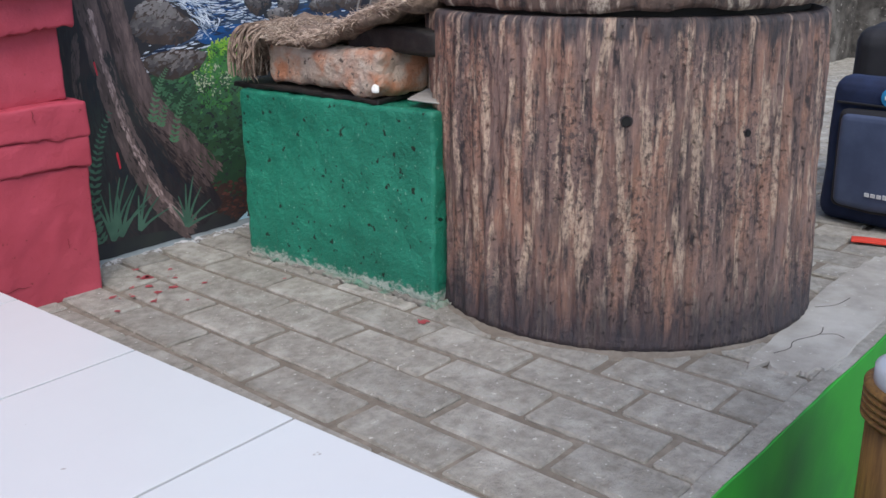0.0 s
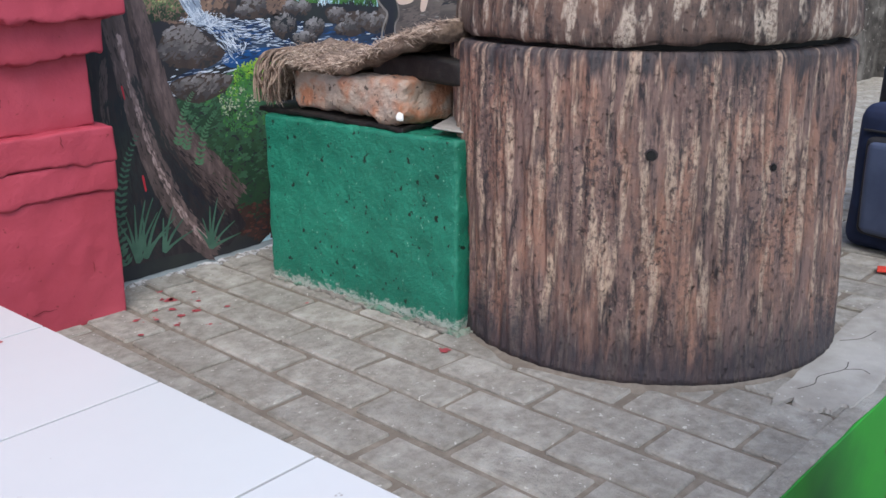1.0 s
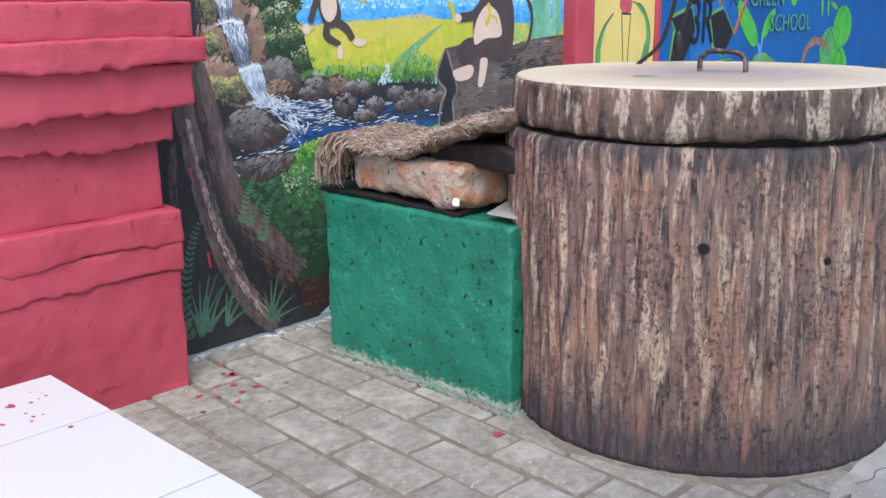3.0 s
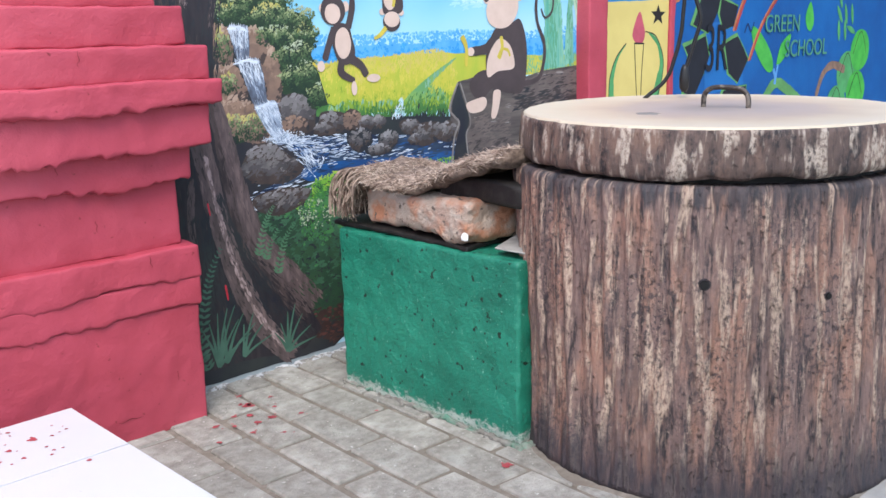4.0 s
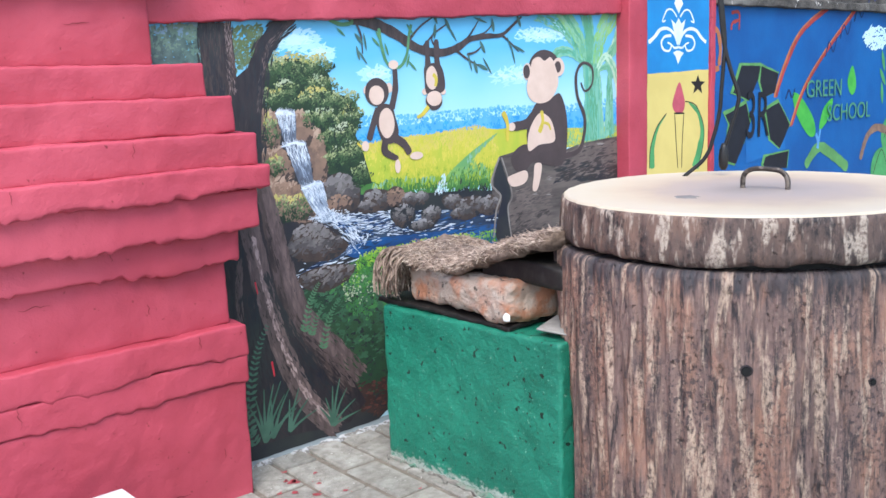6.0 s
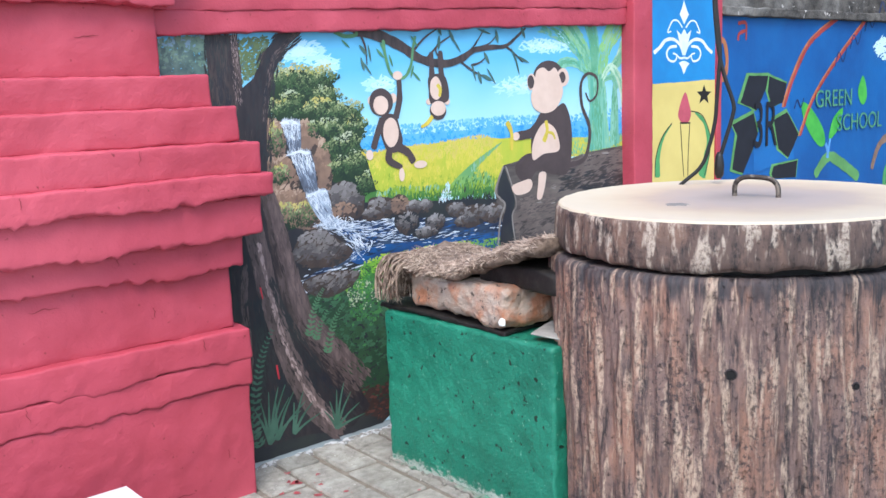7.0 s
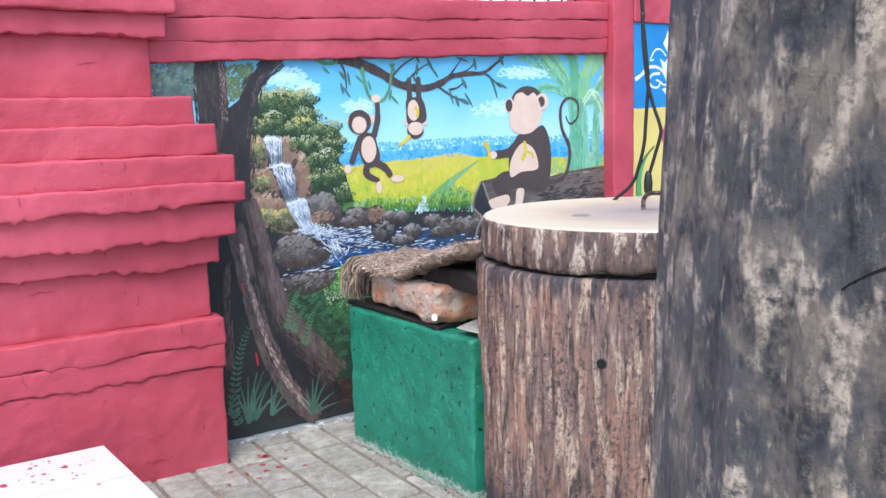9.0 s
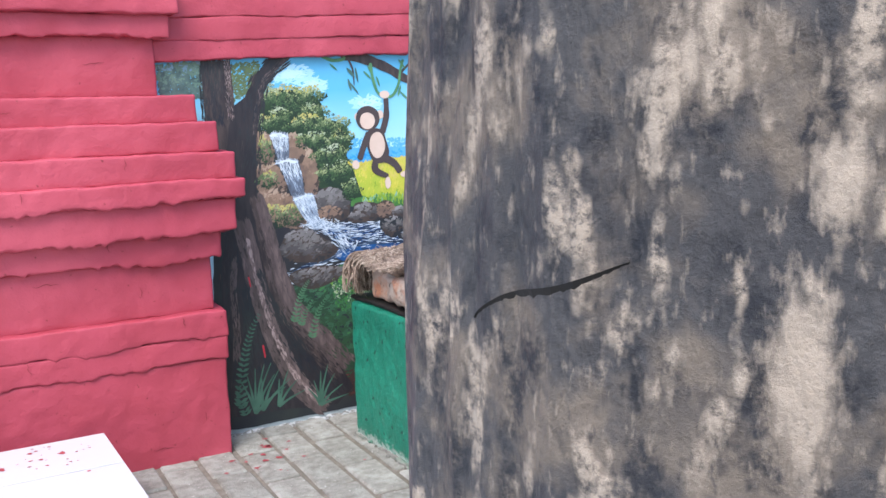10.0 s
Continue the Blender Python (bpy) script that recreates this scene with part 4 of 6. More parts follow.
fill("painted_palm_stem", [PALM_MID, PALM_STEM, PALM_LIGHT], 11, [(1.494, 0.945), (1.518, 0.953), (1.529, 0.749), (1.474, 0.743)], 150, 0.034, 90, lambda u, v: 0.2 + 0.7 * abs(u - 0.5), 111, 0.16, 4)
for _k, (_mats, _line, _w) in enumerate([([PALM_MID, PALM_STEM, PALM_LIGHT], [(1.372, 0.995), (1.333, 1.058), (1.262, 1.115), (1.151, 1.155)], 26), ([PALM_MID, PALM_LIGHT, PALM_FRESH], [(1.383, 0.999), (1.35, 1.073), (1.295, 1.13), (1.263, 1.164)], 24), ([PALM_MID, PALM_MID, PALM_STEM], [(1.401, 0.998), (1.402, 1.077), (1.38, 1.166)], 22),
                                         ([PALM_LIGHT, PALM_FRESH, PALM_FRESH], [(1.435, 0.994), (1.46, 1.077), (1.501, 1.129), (1.537, 1.173)], 32), ([PALM_MID, PALM_STEM, PALM_LIGHT], [(1.361, 0.999), (1.299, 1.027), (1.25, 1.027), (1.217, 1.001)], 14), ([PALM_LIGHT, PALM_PALE, PALM_PALE], [(1.447, 0.978), (1.483, 1.013), (1.524, 0.981), (1.548, 0.924), (1.56, 0.87)], 12),
                                         ([PALM_MID, PALM_STEM, PALM_LIGHT], [(1.453, 0.97), (1.494, 0.977), (1.512, 0.945)], 8), ([PALM_MID, PALM_LIGHT, PALM_PALE], [(1.488, 0.997), (1.543, 1.057), (1.579, 1.121)], 20)]):
    limb("painted_palm_leaf", _mats, 11 + _k % 3, _line, _w * 0.7, _w * 1.35, 480, 0.030, 112 + _k, lambda u: 0.15 + 0.6 * abs(u), 0.16)

# log
paint("painted_log", LOG, 12, [(0.967, 0.717), (1.03, 0.726), (1.228, 0.707), (1.369, 0.73), (1.6, 0.745), (1.598, 0.129), (0.946, 0.448), (0.956, 0.532), (0.933, 0.597), (0.93, 0.647)], False)
fill("painted_log_streaks", [DARK, LOG_DARK, LOG_MID, LOG_MID, LOG_LIGHT], 13, [(1.227, 0.699), (1.368, 0.722), (1.6, 0.736), (1.599, 0.592), (1.226, 0.613)], 620, 0.045, 6, lambda u, v: 0.05 + 0.62 * v, 120, 0.16, 6)
fill("painted_log_streaks", [LOG_DARK, LOG_MID, LOG_MID, LOG_LIGHT], 13, [(1.008, 0.601), (1.199, 0.635), (1.195, 0.437), (0.996, 0.445)], 420, 0.034, 8, lambda u, v: 0.1 + 0.6 * v, 121, 0.18, 12)
paint("painted_log_hollow", DARK, 15, [(0.966, 0.706), (0.985, 0.671), (1.004, 0.628), (1.013, 0.593), (0.997, 0.553), (1.011, 0.498), (0.999, 0.46), (0.944, 0.467), (0.956, 0.542), (0.973, 0.593), (0.939, 0.633)], True)
brush("painted_log_rim", LOG_LIGHT, 16, [(0.966, 0.714), (0.93, 0.642), (0.949, 0.614), (0.968, 0.593), (0.947, 0.55), (0.934, 0.468)], 0.007, 0.007)
brush("painted_log_rim", LOG_LIGHT, 16, [(0.976, 0.713), (1.009, 0.631), (1.018, 0.585), (0.999, 0.552), (1.012, 0.459)], 0.005, 0.006)

# three plain figures, kept as simple patches of paint
FUR, SKIN = FIG_BROWN, FIG_TAN


def patch(material, layer, *at_size):
    disc("painted_shape", material, layer, *at_size)


def limb_patch(material, layer, points, w0, w1):
    brush("painted_shape", material, layer, points, w0 * PX, w1 * PX)


for _s in (((0.47, 0.932), 0.012, 0.013), ((0.546, 0.936), 0.012, 0.014)):
    patch(SKIN, 23, *_s)
patch(FUR, 24, (0.504, 0.926), 0.041, 0.038)
patch(SKIN, 25, (0.502, 0.918), 0.026, 0.026)
paint("painted_shape", FUR, 24, [(0.508, 0.891), (0.55, 0.889), (0.565, 0.854), (0.573, 0.813), (0.553, 0.787), (0.52, 0.789), (0.503, 0.82), (0.495, 0.858)], True)
patch(SKIN, 25, (0.533, 0.842), 0.027, 0.041)
limb_patch(FUR, 24, [(0.551, 0.879), (0.568, 0.932), (0.569, 0.989)], 11, 9)
limb_patch(FUR, 24, [(0.508, 0.881), (0.488, 0.845), (0.469, 0.799)], 13, 9)
limb_patch(FUR, 24, [(0.529, 0.802), (0.523, 0.765), (0.568, 0.741)], 14, 8)
limb_patch(FUR, 24, [(0.55, 0.804), (0.591, 0.781), (0.611, 0.752)], 14, 9)
for _s in (((0.565, 0.998), 0.017, 0.012), ((0.456, 0.784), 0.012, 0.014), ((0.565, 0.721), 0.01, 0.019), ((0.635, 0.745), 0.024, 0.011)):
    patch(SKIN, 25, *_s)
limb_patch(BANANA, 24, [(0.429, 0.794), (0.454, 0.78), (0.487, 0.788)], 3, 3)
limb_patch(FUR, 24, [(0.69, 1.063), (0.69, 1.008), (0.691, 0.98)], 9, 13)
limb_patch(FUR, 24, [(0.725, 1.066), (0.725, 1.007), (0.731, 0.98)], 9, 11)
paint("painted_shape", FUR, 24, [(0.68, 0.994), (0.734, 0.997), (0.752, 0.955), (0.744, 0.92), (0.684, 0.915), (0.676, 0.953)], True)
patch(SKIN, 25, (0.703, 0.959), 0.022, 0.033)
for _s in (((0.675, 0.922), 0.011, 0.009), ((0.744, 0.92), 0.011, 0.009)):
    patch(SKIN, 23, *_s)
patch(FUR, 24, (0.709, 0.895), 0.032, 0.026)
patch(SKIN, 25, (0.71, 0.902), 0.029, 0.021)
limb_patch(BANANA, 26, [(0.642, 0.851), (0.664, 0.86), (0.687, 0.88)], 4, 8)
limb_patch(BANANA, 26, [(0.708, 0.97), (0.719, 0.956), (0.715, 0.935)], 6, 5)
patch(FUR, 24, (1.179, 0.983), 0.073, 0.051)
patch(SKIN, 24, (1.098, 0.969), 0.02, 0.026)
patch(FUR, 25, (1.095, 0.969), 0.015, 0.021)
patch(SKIN, 24, (1.244, 0.981), 0.03, 0.029)
patch(FUR, 25, (1.241, 0.981), 0.016, 0.018)
paint("painted_shape", SKIN, 25, [(1.122, 1.002), (1.153, 1.013), (1.179, 1.001), (1.206, 1.012), (1.227, 0.986), (1.243, 0.932), (1.209, 0.883), (1.155, 0.869), (1.108, 0.886), (1.094, 0.924), (1.11, 0.961)], True)
paint("painted_shape", FUR, 24, [(1.14, 0.872), (1.209, 0.886), (1.248, 0.897), (1.274, 0.853), (1.284, 0.79), (1.278, 0.716), (1.26, 0.673), (1.2, 0.674), (1.11, 0.711), (1.09, 0.777), (1.113, 0.837)], True)
paint("painted_shape", SKIN, 25, [(1.155, 0.839), (1.202, 0.817), (1.223, 0.766), (1.212, 0.743), (1.147, 0.739), (1.099, 0.723), (1.095, 0.766), (1.117, 0.81)], True)
limb_patch(FUR, 24, [(1.134, 0.847), (1.096, 0.811), (1.024, 0.803)], 17, 13)
paint("painted_shape", FUR, 24, [(1.255, 0.709), (1.254, 0.666), (1.186, 0.671), (1.119, 0.687), (1.082, 0.663), (1.036, 0.667), (1.017, 0.71), (1.069, 0.744), (1.147, 0.736)], True)
paint("painted_shape", SKIN, 25, [(1.0, 0.647), (1.041, 0.659), (1.082, 0.663), (1.092, 0.643), (1.071, 0.622), (1.019, 0.619)], True)
paint("painted_shape", SKIN, 25, [(1.125, 0.679), (1.156, 0.677), (1.15, 0.635), (1.133, 0.597), (1.112, 0.599), (1.118, 0.641)], True)
limb_patch(BANANA, 26, [(0.985, 0.85), (1.004, 0.816), (1.003, 0.76)], 10, 5)
limb_patch(BANANA, 26, [(1.16, 0.846), (1.165, 0.812), (1.148, 0.778)], 6, 9)
limb_patch(BANANA, 26, [(1.165, 0.808), (1.191, 0.802), (1.202, 0.783)], 5, 4)
patch(SKIN, 25, (1.024, 0.803), 0.015, 0.013)
limb_patch(FUR, 23, [(1.26, 0.693), (1.34, 0.707), (1.369, 0.762), (1.37, 0.821), (1.336, 0.886), (1.332, 0.957), (1.366, 0.991), (1.412, 0.975), (1.411, 0.923), (1.376, 0.9), (1.354, 0.929)], 9, 3)

# panel with torch and ornament
PLANE[0] = -0.0502
paint("painted_sky_field", PANEL_BLUE, 1, [(1.650, 1.262), (2.028, 1.262), (2.028, 0.958), (1.650, 0.948)], False)
paint("painted_sun_field", PANEL_YELLOW, 1, [(1.650, 0.948), (2.028, 0.958), (2.028, 0.27), (1.650, 0.324)], False)
paint("painted_flame", FLAME, 3, [(1.843, 0.915), (1.867, 0.872), (1.878, 0.837), (1.864, 0.808), (1.824, 0.807), (1.8, 0.832), (1.813, 0.874)], True)
brush("painted_torch", BLACK_LINE, 4, [(1.81, 0.806), (1.875, 0.803)], 0.006, 0.006)
brush("painted_torch", BLACK_LINE, 4, [(1.814, 0.804), (1.825, 0.694), (1.836, 0.607)], 0.005, 0.004)
brush("painted_torch", BLACK_LINE, 4, [(1.871, 0.801), (1.862, 0.692), (1.86, 0.605)], 0.005, 0.004)
brush("painted_leaf_spray", LEAF_PANEL, 3, [(1.761, 0.804), (1.712, 0.76), (1.683, 0.693), (1.68, 0.619)], 0.005, 0.030)
brush("painted_outline", BLACK_LINE, 4, [(1.764, 0.808), (1.705, 0.76), (1.67, 0.693), (1.664, 0.62)], 0.005, 0.004)
brush("painted_leaf_spray", LEAF_PANEL, 3, [(1.902, 0.841), (1.965, 0.799), (1.991, 0.728), (1.97, 0.652), (1.947, 0.598)], 0.008, 0.050)
brush("painted_outline", BLACK_LINE, 4, [(1.878, 0.846), (1.95, 0.826), (2.001, 0.745), (1.992, 0.661), (1.961, 0.597)], 0.004, 0.004)
paint("painted_star", BLACK_LINE, 5, [(1.958, 0.941), (1.971, 0.916), (2.006, 0.913), (1.979, 0.897), (1.988, 0.87), (1.959, 0.885), (1.931, 0.872), (1.939, 0.898), (1.913, 0.916), (1.946, 0.917)], False)
paint("painted_ornament", ORNAMENT, 4, [(1.833, 1.238), (1.82, 1.21), (1.807, 1.19), (1.823, 1.17), (1.834, 1.155), (1.843, 1.171), (1.86, 1.191), (1.847, 1.211)], False)
paint("painted_ornament", ORNAMENT, 4, [(1.834, 0.977), (1.817, 1.006), (1.801, 1.018), (1.824, 1.026), (1.844, 1.026), (1.868, 1.017), (1.851, 1.005)], False)
paint("painted_ornament", ORNAMENT, 4, [(1.834, 1.05), (1.814, 1.078), (1.79, 1.134), (1.817, 1.118), (1.834, 1.139), (1.851, 1.119), (1.877, 1.135), (1.854, 1.078)], False)
for _sgn in (-1, 1):
    def sided(*pts):
        c = (1.834, 1.103)
        return [(c[0] + _sgn * (c[0] - p[0]), p[1]) for p in pts]
    brush("painted_ornament", ORNAMENT, 4, sided((1.831, 1.046), (1.81, 1.082), (1.771, 1.102), (1.725, 1.098), (1.693, 1.074), (1.658, 1.055)), 0.010, 0.014)
    brush("painted_ornament", ORNAMENT, 4, sided((1.791, 1.078), (1.751, 1.074), (1.732, 1.054), (1.745, 1.031), (1.778, 1.026), (1.791, 1.046), (1.768, 1.054)), 0.010, 0.006)
    brush("painted_ornament", ORNAMENT, 4, sided((1.824, 1.143), (1.797, 1.166), (1.767, 1.166), (1.748, 1.145), (1.738, 1.126), (1.758, 1.13)), 0.007, 0.005)
    brush("painted_ornament", ORNAMENT, 4, sided((1.834, 1.038), (1.811, 1.036), (1.794, 1.046)), 0.008, 0.006)

# blue wall with recycling sign
paint("painted_field", SIGN_BLUE, 1, [(2.292, 0.871), (2.556, 0.875), (2.609, 0.62), (2.301, 0.583)], False)
for _line in ([(2.255, 0.967), (2.396, 0.965), (2.382, 0.915), (2.317, 0.832), (2.201, 0.865)], [(2.404, 0.965), (2.537, 0.93), (2.51, 0.855), (2.429, 0.839), (2.394, 0.901)], [(2.146, 0.782), (2.294, 0.821), (2.328, 0.741), (2.29, 0.674), (2.227, 0.59), (2.15, 0.61), (2.181, 0.74)],
              [(2.443, 0.787), (2.545, 0.816), (2.639, 0.72), (2.562, 0.626), (2.484, 0.667)], [(2.434, 0.57), (2.449, 0.602), (2.635, 0.609), (2.621, 0.541), (2.443, 0.55)]):
    _c = (sum(p[0] for p in _line) / len(_line), sum(p[1] for p in _line) / len(_line))
    paint("painted_arrow_edge", SIGN_GREEN, 2, [(_c[0] + (p[0] - _c[0]) * 1.13 - 0.008, _c[1] + (p[1] - _c[1]) * 1.10 + 0.004) for p in _line], False)
    paint("painted_arrow", SIGN_BLACK, 3, _line, False)
paint("painted_seedling_leaf", SIGN_LEAF, 3, [(2.66, 0.85), (2.731, 0.828), (2.835, 0.74), (2.862, 0.669), (2.811, 0.659), (2.727, 0.721), (2.671, 0.792)], True)
paint("painted_seedling_leaf", SIGN_LEAF, 3, [(3.009, 0.814), (2.926, 0.771), (2.893, 0.682), (2.958, 0.709), (2.998, 0.758)], True)
brush("painted_seedling_stem", STEM_BLUE, 3, [(2.866, 0.668), (2.887, 0.632), (2.884, 0.602)], 0.02, 0.02)
brush("painted_seedling_stem", STEM_BLUE, 3, [(2.907, 0.686), (2.892, 0.632), (2.888, 0.601)], 0.016, 0.016)
brush("painted_palm_shape", SIGN_GREEN, 3, [(2.781, 0.533), (2.888, 0.606), (3.004, 0.573), (3.178, 0.492)], 0.045, 0.05)
paint("painted_drop", SIGN_LEAF, 3, [(3.187, 0.952), (3.146, 0.891), (3.165, 0.839), (3.201, 0.822), (3.23, 0.853), (3.221, 0.905)], True)
for _m, _o in ((STRIPE_ORANGE, 0), (STRIPE_RED, 4)):
    brush("painted_stripe", _m, 4, [(p[0] + 0.0035 * _o, p[1]) for p in ((2.507, 0.836), (2.578, 0.957), (2.709, 1.099), (2.939, 1.203))], 0.016, 0.02)
    brush("painted_stripe", _m, 4, [(p[0] + 0.0030 * _o, p[1]) for p in ((2.64, 0.711), (2.738, 0.857), (2.904, 1.001), (3.191, 1.198))], 0.011, 0.016)
for _k in range(5):
    brush("painted_scribble", SCRIBBLE, 4, [(2.6, 0.826), (2.624, 0.861), (2.652, 0.831), (2.676, 0.869)] if _k == 0 else [(2.80 + 0.13 * _k, 0.92 + 0.075 * _k), (2.83 + 0.13 * _k, 0.98 + 0.075 * _k), (2.87 + 0.13 * _k, 0.94 + 0.075 * _k), (2.90 + 0.13 * _k, 1.0 + 0.075 * _k)], 0.010, 0.006)
brush("painted_letter", STRIPE_ORANGE, 4, [(2.066, 0.956), (2.10, 0.960)], 0.022, 0.022)
brush("painted_letter", STRIPE_ORANGE, 4, [(2.098, 0.97), (2.106, 1.03), (2.09, 1.09), (2.066, 1.104)], 0.022, 0.022)
brush("painted_letter", STRIPE_RED, 4, [(2.178, 1.164), (2.231, 1.165), (2.233, 1.101)], 0.014, 0.010)
brush("painted_letter", STRIPE_RED, 4, [(2.232, 1.139), (2.186, 1.126), (2.179, 1.1)], 0.014, 0.010)
dabs("painted_cloud", CLOUD, 3, (3.419, 1.075), 0.12, 0.05, 300, 0.04, 10, 150)
tree_at = (3.523, 0.8)

# a broad painted tree at the far end of the blue wall
for _k, (_dx, _dz) in enumerate([(0.0, 0.0), (0.12, -0.1), (-0.10, -0.16), (0.08, -0.28), (-0.12, -0.34), (0.14, 0.10)]):
    disc("painted_tree_crown", SIGN_LEAF if _k % 2 else LEAF_PANEL, 3 + _k % 3, (tree_at[0] + 0.1 + _dx, tree_at[1] - 0.18 + _dz), 0.11, 0.10)
    brush("painted_outline", BLACK_LINE, 7, [(tree_at[0] + 0.02 + _dx, tree_at[1] - 0.2 + _dz), (tree_at[0] + 0.1 + _dx, tree_at[1] - 0.09 + _dz), (tree_at[0] + 0.18 + _dx, tree_at[1] - 0.2 + _dz)], 0.006, 0.004)
for _k in range(7):
    disc("painted_leaf", LEAF_PANEL, 6, (tree_at[0] - 0.02 + 0.07 * (_k % 3), tree_at[1] + 0.02 + 0.075 * (_k // 3)), 0.035, 0.028)
brush("painted_branch", ROCK_BROWN, 5, [(3.30, 0.52), (3.36, 0.62), (3.46, 0.66), (3.60, 0.63)], 0.03, 0.04)


def writing(name, text, size, at, material, depth=0.0005, parent=None):
    cu = bpy.data.curves.new(name, "FONT")
    cu.body, cu.size, cu.align_x = text, size, "CENTER"
    cu.extrude = depth
    tmp = bpy.data.objects.new(name, cu)
    scene.collection.objects.link(tmp)
    me = bpy.data.meshes.new_from_object(tmp.evaluated_get(bpy.context.evaluated_depsgraph_get()))
    bpy.data.objects.remove(tmp)
    me.materials.clear()
    me.materials.append(material)
    ob = new(name, me)
    ob.parent = parent
    return ob


w3 = writing("painted_writing", "3R", 0.26, (0, 0, 0), SIGN_BLACK, parent=mural)
w3.matrix_basis = pose(2.375, -0.056, 0.685, 90) @ Matrix.Diagonal((0.62, 1, 1, 1))
for _t, _x, _z in (("GREEN", 2.925, 0.825), ("SCHOOL", 3.165, 0.715)):
    w = writing("painted_writing", _t, 0.105, (0, 0, 0), TEXT_GREEN, parent=mural)
    w.matrix_basis = pose(_x, -0.056, _z, 90)

# ---- the far walls ----
panel = tagged(part("wall_panel", block(1.648, 2.030, -0.05, 0.22, -0.01, 1.262), RED), "narrow wall panel with a painted torch", "wall", kind="structure")
part("edge_strip", rough_block(2.030, 2.058, -0.062, 0.2, -0.01, 1.40, 0.03, 0.002, 71, 0.004), RED, panel, "thin red painted edge")
part("head", rough_block(1.648, 2.030, -0.058, 0.2, 1.262, 1.5, 0.03, 0.003, 72, 0.006), RED, panel, "red painted head of the panel")
STONE = mat("weathered_stone", (0.105, 0.097, 0.088), (0.04, 0.037, 0.034), 16, (0.35, 0.62), 0.95, 0.8, 50, 0.01, third=(0.21, 0.20, 0.185), specks=((0.40, 0.38, 0.36), 30, 0.66))
tagged(part("wall_far", rough_block(4.4, 5.6, -0.04, 0.22, -0.01, 1.2, 0.05, 0.008, 77), STONE), "bare brown stone wall past the blue paint", "wall", kind="structure")
blue_wall = tagged(part("wall_blue", block(2.058, 4.4, -0.05, 0.22, -0.01, 1.19), WALL_BLUE), "blue painted wall with a recycling sign", "wall", kind="structure")
part("coping", rough_block(2.06, 4.4, -0.075, 0.25, 1.19, 1.225, 0.03, 0.006, 73, 0.006), STONE, blue_wall, "rough grey coping")
part("upper_courses", rough_block(2.06, 4.4, 0.0, 0.25, 1.225, 1.75, 0.03, 0.008, 74, 0.006, 14.0), STONE, blue_wall, "bare weathered stone above the paint")
tagged(part("wall_side", rough_block(5.6, 5.8, -4.0, 0.25, -0.45, 2.0, 0.08, 0.008, 75), STONE), "brown weathered side wall", "wall", kind="structure")

# iron spikes along the coping band
SPIKE = mat("dark_iron", (0.03, 0.028, 0.026), None, 30, metal=0.6, rough=0.5)
fence = thing("railing", "row of short dark iron spikes on the red coping", "railing", (0, 0, 1.285))
for _k in range(26):
    part("spike", rising(ring_mesh([(0.005, -0.004), (0.005, 0.10), (0.001, 0.13)], 8, (-0.15 + 0.066 * _k, 0.10))), SPIKE, fence)
part("rail", rising(block(-0.45, 1.54, 0.094, 0.106, 0.07, 0.08)), SPIKE, fence)

# cables down the panel
CABLE = mat("black_cable", (0.012, 0.012, 0.013), None, 30, rough=0.45)


def tube(name, pts, r, material, parent=None, label=""):
    cu = bpy.data.curves.new(name, "CURVE")
    cu.dimensions, cu.bevel_depth, cu.bevel_resolution = "3D", r, 3
    sp = cu.splines.new("POLY")
    line = []
    p = [Vector(q) for q in pts]
    for i in range(len(p) - 1):
        a, b, c, d = (p[max(0, min(len(p) - 1, i + k))] for k in (-1, 0, 1, 2))
        for s in range(8):
            t = s / 8
            line.append(0.5 * ((2 * b) + (c - a) * t + (2 * a - 5 * b + 4 * c - d) * t * t + (3 * b - a - 3 * c + d) * t ** 3))
    line.append(p[-1])
    sp.points.add(len(line) - 1)
    for q, v in zip(sp.points, line):
        q.co = (*v, 1)
    tmp = bpy.data.objects.new(name, cu)
    scene.collection.objects.link(tmp)
    me = bpy.data.meshes.new_from_object(tmp.evaluated_get(bpy.context.evaluated_depsgraph_get()))
    bpy.data.objects.remove(tmp)
    me.materials.clear()
    me.materials.append(material)
    for f in me.polygons:
        f.use_smooth = True
    ob = new(name, me)
    ob.parent = parent
    if label:
        tagged(ob, label)
    return ob


cables = thing("cable", "two twisted black cables hanging above the tank", "cable", (0.9, -0.82, 1.2))
cables_at = Vector((0.9, -0.82, 1.2))
for _pts in ([(0.918, -0.783, 2.6), (0.87, -0.73, 1.9), (0.918, -0.783, 1.245), (0.919, -0.786, 1.189), (0.924, -0.792, 1.104), (0.929, -0.798, 1.019), (0.927, -0.796, 0.961), (0.925, -0.793, 0.904), (0.923, -0.79, 0.853), (0.915, -0.78, 0.795), (0.902, -0.762, 0.74), (0.86, -0.70, 0.66), (0.83, -0.62, 0.45), (0.81, -0.55, 0.004), (0.75, -0.48, 0.003)],
             [(0.917, -0.782, 2.6), (0.86, -0.74, 1.9), (0.917, -0.782, 1.245), (0.919, -0.785, 1.189), (0.921, -0.789, 1.104), (0.927, -0.796, 1.019), (0.936, -0.809, 0.954), (0.948, -0.824, 0.895), (0.947, -0.823, 0.866), (0.939, -0.812, 0.816), (0.931, -0.802, 0.772)]):
    tube("strand", [Vector(q) - cables_at for q in _pts], 0.0048, CABLE, cables)
